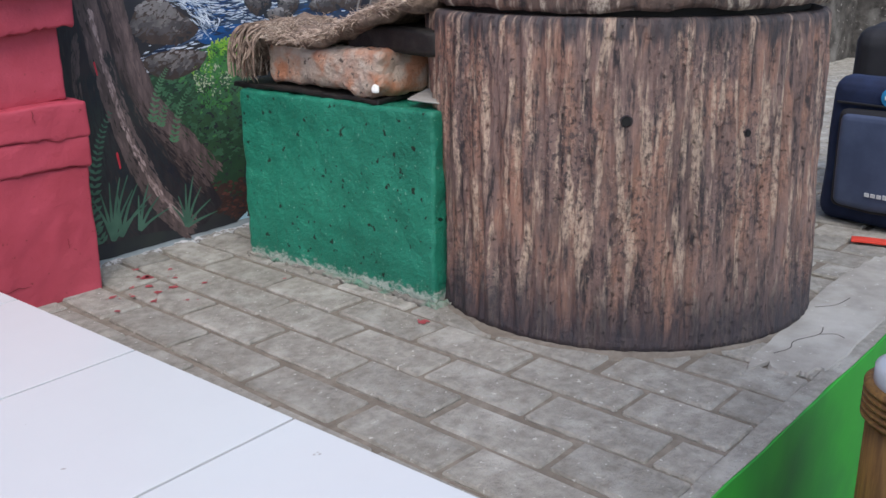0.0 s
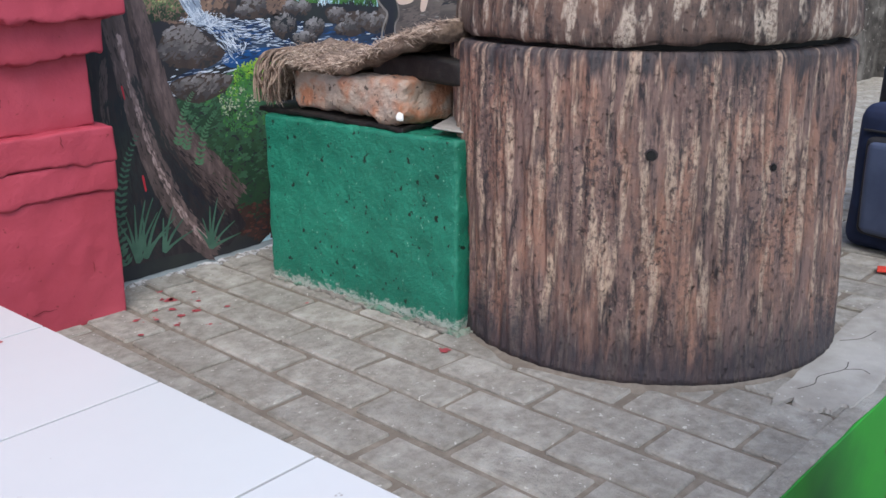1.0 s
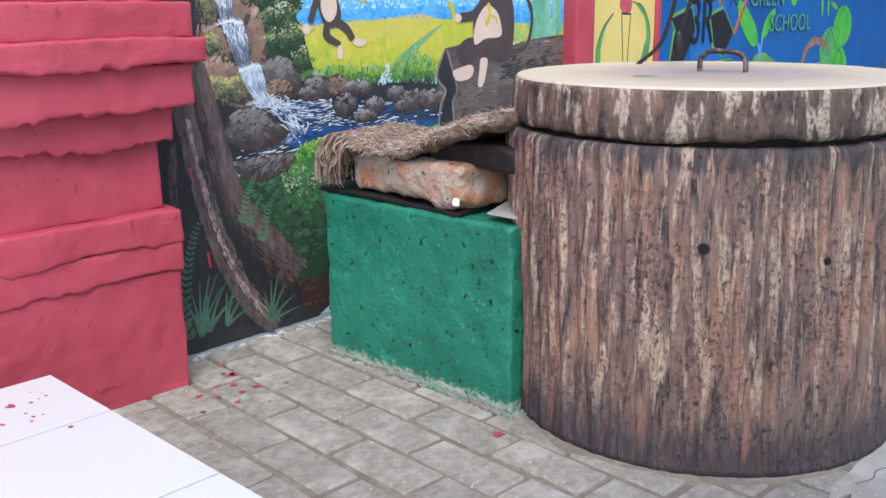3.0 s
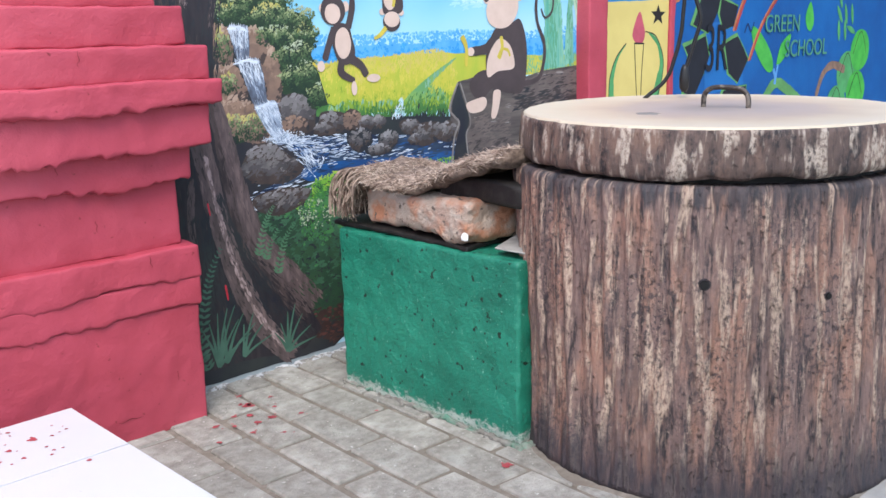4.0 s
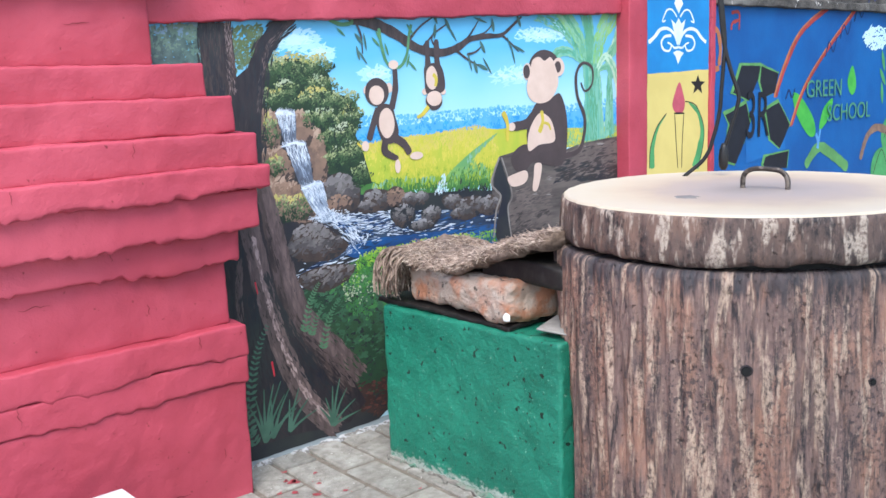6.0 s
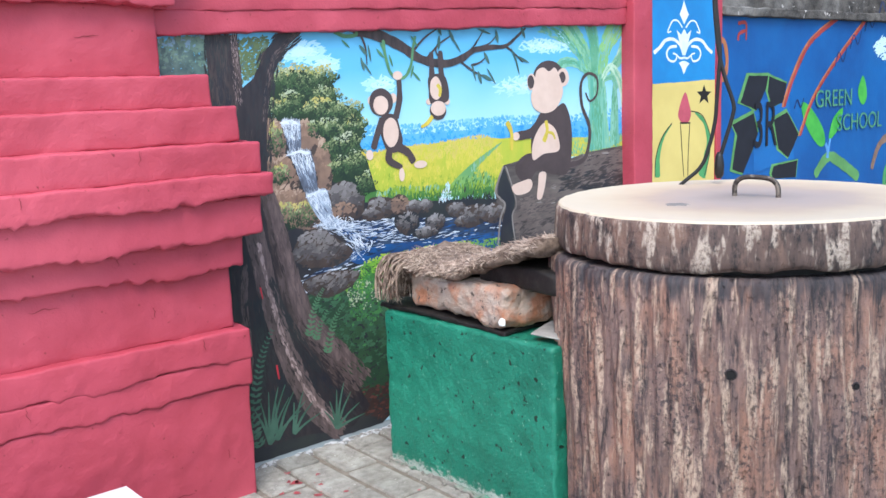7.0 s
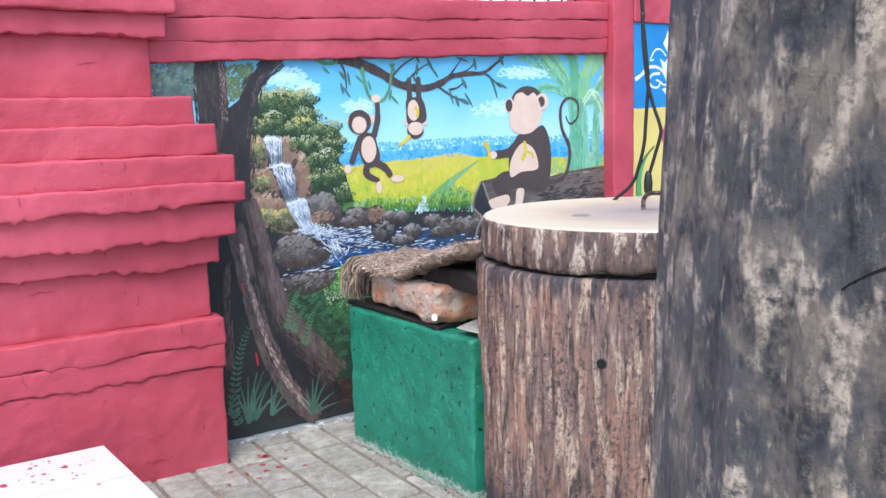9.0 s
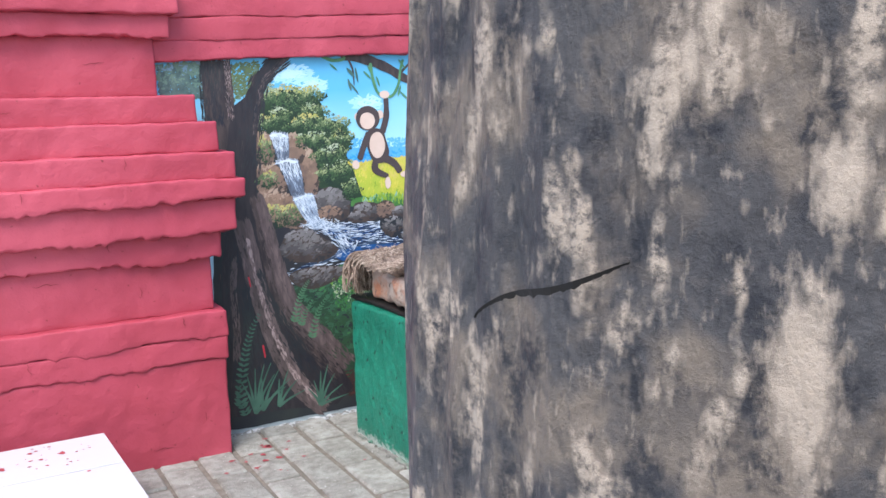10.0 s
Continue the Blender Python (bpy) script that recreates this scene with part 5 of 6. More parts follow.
plug = part("plug", ring_mesh([(0.006, -0.032), (0.011, -0.022), (0.012, 0.0), (0.009, 0.022), (0.005, 0.032)], 16), CABLE, cables, smooth=True)
plug.location = Vector((0.929, -0.799, 0.746)) - cables_at

# ---- tank painted like a tree trunk ----


def bark(name, base, light, dark, warm, streak=26.0, stretch=0.16, foot=True, pits=0.7, pit=95.0, lightness=(0.53, 0.63), scars=(), fine=3.4, grit=0.0):
    """Painted bark in u (round) and v (up) metres: warm brown ground, pale and dark vertical streaks, pits, and a dark foot and neck."""
    m = bpy.data.materials.new(name)
    m.use_nodes = True
    nt = m.node_tree
    b = nt.nodes["Principled BSDF"]
    b.inputs["Roughness"].default_value = 0.6
    uv = nt.nodes.new("ShaderNodeUVMap")

    def field(scale, sy, offset, lo, hi, detail=5.0, rgh=0.6):
        mp = nt.nodes.new("ShaderNodeMapping")
        mp.inputs["Scale"].default_value = (1, sy, 1)
        mp.inputs["Location"].default_value = (offset, offset * 0.7, 0)
        n = nt.nodes.new("ShaderNodeTexNoise")
        n.inputs["Scale"].default_value, n.inputs["Detail"].default_value, n.inputs["Roughness"].default_value = scale, detail, rgh
        r = nt.nodes.new("ShaderNodeMapRange")
        r.inputs[1].default_value, r.inputs[2].default_value = lo, hi
        nt.links.new(uv.outputs[0], mp.inputs[0])
        nt.links.new(mp.outputs[0], n.inputs["Vector"])
        nt.links.new(n.outputs[0], r.inputs[0])
        return r.outputs[0], n.outputs[0]

    def over(a, c, f):
        x = nt.nodes.new("ShaderNodeMix")
        x.data_type = "RGBA"
        nt.links.new(f, x.inputs[0])
        if isinstance(a, tuple):
            x.inputs[6].default_value = rgb(a)
        else:
            nt.links.new(a, x.inputs[6])
        x.inputs[7].default_value = rgb(c)
        return x.outputs[2]

    def times(a, c):
        x = nt.nodes.new("ShaderNodeMath")
        x.operation = "MULTIPLY"
        for k, s in ((0, a), (1, c)):
            if isinstance(s, float):
                x.inputs[k].default_value = s
            else:
                nt.links.new(s, x.inputs[k])
        return x.outputs[0]

    f_warm, _ = field(streak * 0.42, stretch * 2.2, 3.1, 0.46, 0.58, 4.0)
    col = over(base, warm, f_warm)
    f_dusk, _ = field(streak * 0.30, stretch * 3.0, 9.4, 0.50, 0.62, 4.0)
    col = over(col, tuple(0.55 * c + 0.45 * d for c, d in zip(base, dark)), times(f_dusk, 0.55))
    f_rag, _ = field(streak * fine, stretch * 2.6, 71.0, 0.40, 0.54, 8.0, 0.74)
    f_rag2, _ = field(streak * fine, stretch * 2.4, 83.0, 0.37, 0.54, 8.0, 0.74)
    f_dark, n_dark = field(streak * 1.15, stretch * 1.1, 7.7, 0.485, 0.61, 4.0)
    col = over(col, dark, times(times(f_dark, f_rag2), 0.95))
    f_light, n_light = field(streak, stretch, 12.9, *lightness, 3.0)
    col = over(col, light, times(times(f_light, f_rag), 0.92))
    f_fine, n_fine = field(streak * 4.0, stretch * 0.9, 21.0, 0.58, 0.70)
    col = over(col, tuple(c * 1.15 for c in light), times(f_fine, 0.40))
    f_d2, _ = field(streak * 3.4, stretch * 1.2, 55.0, 0.58, 0.68)
    col = over(col, dark, times(f_d2, 0.7))
    f_pit, n_pit = field(pit, 0.8, 31.0, 0.575, 0.66, 8.0, 0.74)
    f_where, _ = field(9.0, 0.8, 40.0, 0.43, 0.58, 6.0)
    col = over(col, tuple(c * 0.7 for c in dark), times(times(f_pit, f_where), pits))
    if grit:
        # coarse pitted render, thickest in loose patches
        f_grit, _ = field(115.0, 0.75, 63.0, 0.50, 0.60, 4.0, 0.7)
        f_patch, _ = field(5.5, 0.6, 77.0, 0.42, 0.60, 5.0, 0.65)
        col = over(col, tuple(c * 1.4 for c in dark), times(times(f_grit, f_patch), grit))
        f_chip, _ = field(125.0, 0.7, 91.0, 0.57, 0.66, 4.0, 0.7)
        col = over(col, tuple(c * 0.95 for c in light), times(times(f_chip, f_patch), grit * 0.75))
    for su, sv, ru, rv in scars:
        # bare wood with ragged edges where the bark has flaked off
        mp = nt.nodes.new("ShaderNodeMapping")
        mp.inputs["Location"].default_value, mp.inputs["Scale"].default_value = (-su / ru, -sv / rv, 0), (1 / ru, 1 / rv, 0)
        ln = nt.nodes.new("ShaderNodeVectorMath")
        ln.operation = "LENGTH"
        ad = nt.nodes.new("ShaderNodeMath")
        ad.operation, ad.inputs[1].default_value = "MULTIPLY_ADD", 2.2
        mr = nt.nodes.new("ShaderNodeMapRange")
        mr.inputs[1].default_value, mr.inputs[2].default_value = 2.25, 1.65
        nt.links.new(uv.outputs[0], mp.inputs[0])
        nt.links.new(mp.outputs[0], ln.inputs[0])
        nt.links.new(n_fine, ad.inputs[0])
        nt.links.new(ln.outputs["Value"], ad.inputs[2])
        nt.links.new(ad.outputs[0], mr.inputs[0])
        col = over(col, tuple(c * 1.05 for c in light), times(mr.outputs[0], 0.8))
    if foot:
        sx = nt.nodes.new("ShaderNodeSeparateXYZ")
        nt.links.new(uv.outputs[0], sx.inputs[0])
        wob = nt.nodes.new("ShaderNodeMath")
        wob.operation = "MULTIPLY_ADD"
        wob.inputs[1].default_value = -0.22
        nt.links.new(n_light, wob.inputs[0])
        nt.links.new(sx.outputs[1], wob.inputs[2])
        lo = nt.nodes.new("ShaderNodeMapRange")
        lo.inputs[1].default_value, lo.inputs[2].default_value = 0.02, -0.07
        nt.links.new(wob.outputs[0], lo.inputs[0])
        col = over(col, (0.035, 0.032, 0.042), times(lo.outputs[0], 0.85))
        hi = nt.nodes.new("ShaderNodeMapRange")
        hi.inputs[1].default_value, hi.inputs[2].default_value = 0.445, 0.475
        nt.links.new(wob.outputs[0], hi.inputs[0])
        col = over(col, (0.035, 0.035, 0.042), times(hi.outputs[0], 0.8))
    nt.links.new(col, b.inputs["Base Color"])
    h = nt.nodes.new("ShaderNodeMath")
    h.operation = "MULTIPLY_ADD"
    h.inputs[1].default_value = -0.6
    nt.links.new(times(times(f_pit, f_where), pits), h.inputs[0])
    fleck = nt.nodes.new("ShaderNodeMath")
    fleck.operation, fleck.inputs[1].default_value = "MULTIPLY_ADD", 0.35
    nt.links.new(n_pit, fleck.inputs[0])
    nt.links.new(n_light, fleck.inputs[2])
    nt.links.new(fleck.outputs[0], h.inputs[2])
    bp = nt.nodes.new("ShaderNodeBump")
    bp.inputs["Strength"].default_value, bp.inputs["Distance"].default_value = 1.0, 0.014
    nt.links.new(h.outputs[0], bp.inputs["Height"])
    nt.links.new(bp.outputs[0], b.inputs["Normal"])
    return m


def uv_round(ob, centre, radius):
    me = ob.data
    layer = me.uv_layers.new(name="UVMap")
    for p in me.polygons:
        angs = []
        for li in p.loop_indices:
            c = me.vertices[me.loops[li].vertex_index].co
            a = math.atan2(c.y - centre[1], c.x - centre[0]) % (2 * math.pi)
            angs.append(a)
        wrap = max(angs) - min(angs) > math.pi and len(angs) < 6
        for li, a in zip(p.loop_indices, angs):
            c = me.vertices[me.loops[li].vertex_index].co
            layer.data[li].uv = ((a + (2 * math.pi if wrap and a < math.pi else 0)) * radius, c.z)
    for p in me.polygons:
        p.use_smooth = len(p.vertices) < 6


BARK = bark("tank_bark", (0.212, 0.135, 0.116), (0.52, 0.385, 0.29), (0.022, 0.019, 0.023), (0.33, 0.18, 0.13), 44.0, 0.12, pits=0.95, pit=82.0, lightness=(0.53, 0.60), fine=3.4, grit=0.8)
LID_BARK = bark("lid_bark", (0.135, 0.088, 0.072), (0.52, 0.43, 0.35), (0.022, 0.018, 0.020), (0.21, 0.126, 0.094), 26.0, 0.24, False, lightness=(0.515, 0.57), fine=4.5)
SCARS = [(0.951, 1.292, 0.013, 0.040), (0.962, 1.368, 0.010, 0.018), (0.915, 1.430, 0.004, 0.012), (0.907, 1.415, 0.004, 0.012), (0.900, 1.400, 0.0035, 0.012), (0.892, 1.385, 0.003, 0.012)]
TRUNK_BARK = bark("grey_bark", (0.055, 0.051, 0.053), (0.41, 0.33, 0.26), (0.008, 0.009, 0.015), (0.155, 0.122, 0.096), 36.0, 0.42, False, 0.0, 60.0, (0.535, 0.62), SCARS, 3.0)

LIDTOP = bpy.data.materials.new("sawn_wood_paint")
LIDTOP.use_nodes = True
_n = LIDTOP.node_tree
_g = _n.nodes.new("ShaderNodeNewGeometry")
_v = _n.nodes.new("ShaderNodeVectorMath")
_v.operation = "DISTANCE"
_v.inputs[1].default_value = (0.74, -1.01, 0.70)
_no = _n.nodes.new("ShaderNodeTexNoise")
_no.inputs["Scale"].default_value, _no.inputs["Detail"].default_value = 7, 6
_ad = _n.nodes.new("ShaderNodeMath")
_ad.operation, _ad.inputs[1].default_value = "MULTIPLY_ADD", 0.18
_cr = _n.nodes.new("ShaderNodeValToRGB")
_r = _cr.color_ramp
_r.elements[0].position, _r.elements[0].color = 0.07, (0.22, 0.19, 0.165, 1)
_r.elements[1].position, _r.elements[1].color = 0.47, (0.55, 0.465, 0.345, 1)
for _p, _c in ((0.22, (0.36, 0.29, 0.25, 1)), (0.29, (0.40, 0.31, 0.245, 1)), (0.34, (0.47, 0.365, 0.26, 1)), (0.40, (0.53, 0.43, 0.305, 1))):
    _r.elements.new(_p).color = _c
_n.links.new(_g.outputs["Position"], _v.inputs[0])
_n.links.new(_g.outputs["Position"], _no.inputs["Vector"])
_n.links.new(_no.outputs[0], _ad.inputs[0])
_n.links.new(_v.outputs["Value"], _ad.inputs[2])
_n.links.new(_ad.outputs[0], _cr.inputs[0])
_n.links.new(_cr.outputs[0], _n.nodes["Principled BSDF"].inputs["Base Color"])
_n.nodes["Principled BSDF"].inputs["Roughness"].default_value = 0.5

tank = thing("water_tank", "round concrete tank painted like a sawn tree trunk", "tank", (0.705, -1.015, 0.0))
TC, LC = (0.705, -1.015), (0.725, -0.99)


def ribs_tank(a, z, r):
    q = Vector((math.cos(a) * 7, math.sin(a) * 7, z * 1.6))
    k = min(1.0, 0.15 + z / 0.08)
    return k * (0.006 * noise.noise(q * 1.2) + 0.0125 * noise.noise(Vector((q.x * 3.2, q.y * 3.2, q.z * 2))) + 0.003 * noise.noise(Vector((q.x * 9, q.y * 9, z * 14))) + 0.0015 * noise.noise(Vector((q.x * 14, q.y * 14, z * 70))))


prof = [(0.401 + 0.003 * min(1, k / 40), 0.585 * k / 40) for k in range(41)] + [(0.401, 0.592), (0.394, 0.597)]
prof[0] = (0.404, 0.0)
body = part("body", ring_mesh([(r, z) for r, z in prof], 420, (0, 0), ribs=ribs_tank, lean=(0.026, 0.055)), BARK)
uv_round(body, (0, 0), 0.40)
body.parent = tank


def ribs_lid(a, z, r):
    q = Vector((math.cos(a) * 8, math.sin(a) * 8, z * 3))
    w = 0.005 * noise.noise(q * 1.5) + 0.003 * noise.noise(q * 4)
    return w


def lid_mesh():
    bm = ring_mesh([(0.396, 0.608), (0.402, 0.615), (0.403, 0.63), (0.402, 0.65), (0.400, 0.67), (0.399, 0.688), (0.396, 0.6945)], 320, (0, 0), ribs=ribs_lid)
    for v in bm.verts:
        if v.co.z < 0.617:
            a = math.atan2(v.co.y, v.co.x)
            v.co.z += 0.010 * noise.noise(Vector((math.cos(a) * 5, math.sin(a) * 5, 3.3))) + 0.005 * noise.noise(Vector((math.cos(a) * 16, math.sin(a) * 16, 1.3)))
    return bm


lid = part("lid", lid_mesh(), LID_BARK, None, "thick lid with bark painted round its edge")
uv_round(lid, (0, 0), 0.40)
lid.parent = tank
lid.location = (LC[0] - TC[0], LC[1] - TC[1], 0)
top = part("lid_face", ring_mesh([(0.3945, 0.6948), (0.392, 0.6985), (0.387, 0.7)], 200, (0, 0), ribs=ribs_lid), LIDTOP, lid, "cream and pink painted sawn wood face")
spot = part("chip", ring_mesh([(0.024, 0.7), (0.021, 0.7012)], 24, (0, 0), ribs=lambda a, z, r: 0.012 * noise.noise(Vector((math.cos(a) * 2, math.sin(a) * 2, 0)))), mat("grey_chip", (0.22, 0.2, 0.18), None, 60), lid, "grey chipped patch")
spot.location = (0.538 - LC[0], -0.957 - LC[1], 0)
# recessed ring, coloured near black for the shade in the gap under the lid
neck = part("neck", ring_mesh([(0.362, 0.585), (0.362, 0.62)], 96, (LC[0] - TC[0], LC[1] - TC[1])), mat("gap_shade", (0.02, 0.02, 0.022), None, 20), tank, "ring coloured near black as the shade in the gap under the lid")
IRON = mat("worn_iron", (0.055, 0.045, 0.04), (0.20, 0.17, 0.145), 60, (0.5, 0.62), 0.5, 0.4, 150, 0.001, metal=0.5)
h0, h1 = Vector((0.730 - LC[0], -0.970 - LC[1], 0.695)), Vector((0.750 - LC[0], -1.062 - LC[1], 0.695))
tube("handle", [h0, h0 + Vector((0, 0, 0.025)), h0.lerp(h1, 0.06) + Vector((0, 0, 0.038)), h0.lerp(h1, 0.22) + Vector((0, 0, 0.046)), h0.lerp(h1, 0.5) + Vector((0, 0, 0.047)),
                h0.lerp(h1, 0.8) + Vector((0, 0, 0.044)), h0.lerp(h1, 0.95) + Vector((0, 0, 0.034)), h1 + Vector((0, 0, 0.02)), h1], 0.0055, IRON, lid, "bent dark iron bar handle")
# no real hollow: black discs carry the shade inside the knot holes
HOLE_SHADE = mat("hole_shade", (0.006, 0.006, 0.006), None, 20)
KZ, KA, KZ2, KA2 = 0.424, -2.607, 0.397, -2.05
for _z, _a, _r in ((KZ, KA, 0.0082), (KZ2, KA2, 0.0055)):
    rr = 0.401 + 0.003 * _z / 0.585 + ribs_tank(_a, _z, 0.4)
    kn = part("knot", ring_mesh([(_r * 1.6, -0.012), (_r * 1.4, 0.0), (_r * 1.15, 0.002), (_r, 0.0005)], 24, ribs=lambda a, z, r: 0.0015 * noise.noise(Vector((math.cos(a) * 2, math.sin(a) * 2, z * 90)))), BARK, tank, smooth=True)
    uv_round(kn, (0, 0), 0.1)
    kn.matrix_basis = Matrix.Translation((rr * math.cos(_a) + 0.026 * _z, rr * math.sin(_a) + 0.055 * _z, _z)) @ Matrix.Rotation(_a, 4, "Z") @ Matrix.Rotation(radians(90), 4, "Y")
    part("hole", ring_mesh([(_r * 1.05, -0.004), (_r * 0.95, 0.0035)], 16), HOLE_SHADE, kn, "black disc coloured as the shade inside the hole")

# ---- green box with a brick and a coir mat ----
box = thing("planter_box", "green painted rough cement box beside the tank", "box", (0.33, -0.5, 0))


def box_mesh():
    bm = rough_block(0, 0.42, -0.290, 0.285, -0.005, 0.402, 0.0085, 0.0032, 90, 0.009, 26.0)
    return bm


def speckled(name):
    m = mat(name, (0.015, 0.190, 0.122), (0.012, 0.152, 0.097), 11, (0.4, 0.65), 0.42, 0.7, 95, 0.006, third=(0.022, 0.235, 0.152), specks=((0.20, 0.44, 0.34), 130, 0.685))
    nt = m.node_tree
    b = nt.nodes["Principled BSDF"]
    src = b.inputs["Base Color"].links[0].from_socket
    geo = nt.nodes.new("ShaderNodeNewGeometry")
    n = nt.nodes.new("ShaderNodeTexNoise")
    n.inputs["Scale"].default_value, n.inputs["Detail"].default_value = 55, 3
    mp = nt.nodes.new("ShaderNodeMapping")
    mp.inputs["Location"].default_value = (4, 9, 2)
    nt.links.new(geo.outputs["Position"], mp.inputs[0])
    nt.links.new(mp.outputs[0], n.inputs["Vector"])
    r = nt.nodes.new("ShaderNodeMapRange")
    r.inputs[1].default_value, r.inputs[2].default_value = 0.660, 0.685
    nt.links.new(n.outputs[0], r.inputs[0])
    x = nt.nodes.new("ShaderNodeMix")
    x.data_type = "RGBA"
    x.inputs[7].default_value = (0.008, 0.02, 0.012, 1)
    nt.links.new(r.outputs[0], x.inputs[0])
    nt.links.new(src, x.inputs[6])
    # paint rubbed off to pale cement along the foot
    sz = nt.nodes.new("ShaderNodeSeparateXYZ")
    nt.links.new(geo.outputs["Position"], sz.inputs[0])
    rag = nt.nodes.new("ShaderNodeTexNoise")
    rag.inputs["Scale"].default_value, rag.inputs["Detail"].default_value, rag.inputs["Roughness"].default_value = 38, 6, 0.7
    add = nt.nodes.new("ShaderNodeMath")
    add.operation, add.inputs[1].default_value = "MULTIPLY_ADD", -0.11
    nt.links.new(rag.outputs[0], add.inputs[0])
    nt.links.new(sz.outputs[2], add.inputs[2])
    wear = nt.nodes.new("ShaderNodeMapRange")
    wear.inputs[1].default_value, wear.inputs[2].default_value = -0.030, -0.046
    nt.links.new(add.outputs[0], wear.inputs[0])
    y = nt.nodes.new("ShaderNodeMix")
    y.data_type = "RGBA"
    y.inputs[7].default_value = (0.38, 0.44, 0.39, 1)
    nt.links.new(wear.outputs[0], y.inputs[0])
    nt.links.new(x.outputs[2], y.inputs[6])
    nt.links.new(y.outputs[2], b.inputs["Base Color"])
    return m


bb = part("body", box_mesh(), speckled("green_cement_paint"), box, smooth=True)
bb.matrix_basis = pose(0, 0, 0, 0, 0, 1.5)
CRUST = mat("cement_crust", (0.25, 0.24, 0.215), (0.17, 0.16, 0.14), 40, (0.4, 0.6), 0.95, 0.8, 120, 0.004, third=(0.10, 0.24, 0.17))
rnd = random.Random(4)
for _side in range(2):
    bm = bmesh.new()
    for k in range(70):
        s = rnd.random()
        c = Vector((-0.008 + rnd.gauss(0, 0.006), -0.31 + 0.6 * s, 0.004)) if _side == 0 else Vector((0.02 + 0.1 * s, -0.315 + rnd.gauss(0, 0.006), 0.004))
        mm = Matrix.Translation(c) @ Euler((rnd.random() * 3, rnd.random() * 3, rnd.random() * 3)).to_matrix().to_4x4() @ Matrix.Diagonal((rnd.uniform(0.002, 0.006), rnd.uniform(0.002, 0.004), rnd.uniform(0.0015, 0.004), 1))
        bmesh.ops.create_icosphere(bm, subdivisions=1, radius=1, matrix=mm)
    tagged(part("mortar_crust", bm, CRUST, box, "crumbling cement at the foot"), kind="stuff")

for _a, _b in (((-0.012, 0.006, -0.315, 0.29), 91), ((0.0, 0.25, -0.318, -0.30), 92)):
    part("fillet", rough_block(*_a, -0.012, 0.005, 0.008, 0.008, _b, 0.008, 30.0), CRUST, box, "sandy mortar fillet at the foot", smooth=True)
SLAB = mat("black_rubber", (0.009, 0.008, 0.008), (0.022, 0.019, 0.017), 40, (0.45, 0.65), 0.6, 0.5, 90, 0.003)
slab = tagged(part("rubber_sheet", rough_block(0.341, 0.66, -0.64, -0.172, 0.403, 0.415, 0.012, 0.005, 93, 0.004, 16.0), SLAB, smooth=True), "dark rubber sheet lying on the green box", "sheet")
plate = tagged(part("flat_plate", rough_block(-0.05, 0.05, -0.035, 0.035, 0.0, 0.004, 0.015, 0.002, 94, 0.002), mat("pale_sheet", (0.30, 0.29, 0.27), (0.2, 0.19, 0.18), 20), smooth=True), "pale thin sheet beside the brick on the box", "sheet")
plate.matrix_basis = pose(0.405, -0.735, 0.420, 4, -5, 15)

BRICK = mat("old_brick", (0.40, 0.31, 0.25), (0.42, 0.19, 0.11), 15, (0.44, 0.58), 0.9, 1.0, 80, 0.009, third=(0.52, 0.47, 0.415), specks=((0.12, 0.095, 0.08), 55, 0.64))
brick = thing("brick", "old broken brick with mortar and white chalk on the box", "brick", (0.33, -0.655, 0.419))
br = part("body", rough_block(0.0, 0.20, 0.0, 0.375, 0.0, 0.094, 0.0125, 0.013, 96, 0.02, 11.0), BRICK, brick, smooth=True)
br.matrix_basis = pose(0, 0, 0, 0, 0, -4)
ck = part("chalk_smear", ring_mesh([(0.013, 0.0), (0.012, 0.006), (0.004, 0.010)], 18, (0, 0), ribs=lambda a, z, r: 0.006 * noise.noise(Vector((math.cos(a) * 2, math.sin(a) * 2, 5)))), mat("white_chalk", (0.8, 0.8, 0.78), None, 30), brick, "white chalky smear", smooth=True)
ck.matrix_basis = pose(0.003, 0.014, 0.018, 0, -80, 35) @ Matrix.Diagonal((0.75, 0.65, 0.35, 1))

# coir mat draped over the brick: a thick woven body with loose fibre
COIR = mat("coir", (0.36, 0.27, 0.21), (0.19, 0.135, 0.105), 60, (0.4, 0.6), 0.95, 1.0, 200, 0.006, third=(0.39, 0.30, 0.235))
COIR_PALE = mat("coir_fibre", (0.56, 0.45, 0.37), (0.36, 0.265, 0.21), 60, (0.4, 0.6), 0.9, 0, third=(0.60, 0.50, 0.41))
COIR_DARK = mat("dark_coir", (0.26, 0.19, 0.148), (0.13, 0.092, 0.072), 60, (0.4, 0.6), 0.95, 1.0, 200, 0.006)
COIR_RED = mat("reddish_coir", (0.40, 0.225, 0.175), (0.25, 0.135, 0.105), 60, (0.4, 0.6), 0.95, 0.6, 200, 0.004)
coir = thing("coir_mat", "frayed brown coir mat draped over the brick", "mat", (0.42, -0.5, 0.51))
SPINE = [(-0.215, 0.440, 0.020), (-0.228, 0.478, 0.034), (-0.255, 0.516, 0.044), (-0.300, 0.534, 0.042), (-0.36, 0.524, 0.034), (-0.43, 0.520, 0.030), (-0.50, 0.536, 0.030), (-0.57, 0.562, 0.032), (-0.64, 0.590, 0.032), (-0.74, 0.616, 0.030)]


def coir_at(s):
    f = s * (len(SPINE) - 1)
    i = min(int(f), len(SPINE) - 2)
    a, b = Vector(SPINE[i]), Vector(SPINE[i + 1])
    return a.lerp(b, f - i)


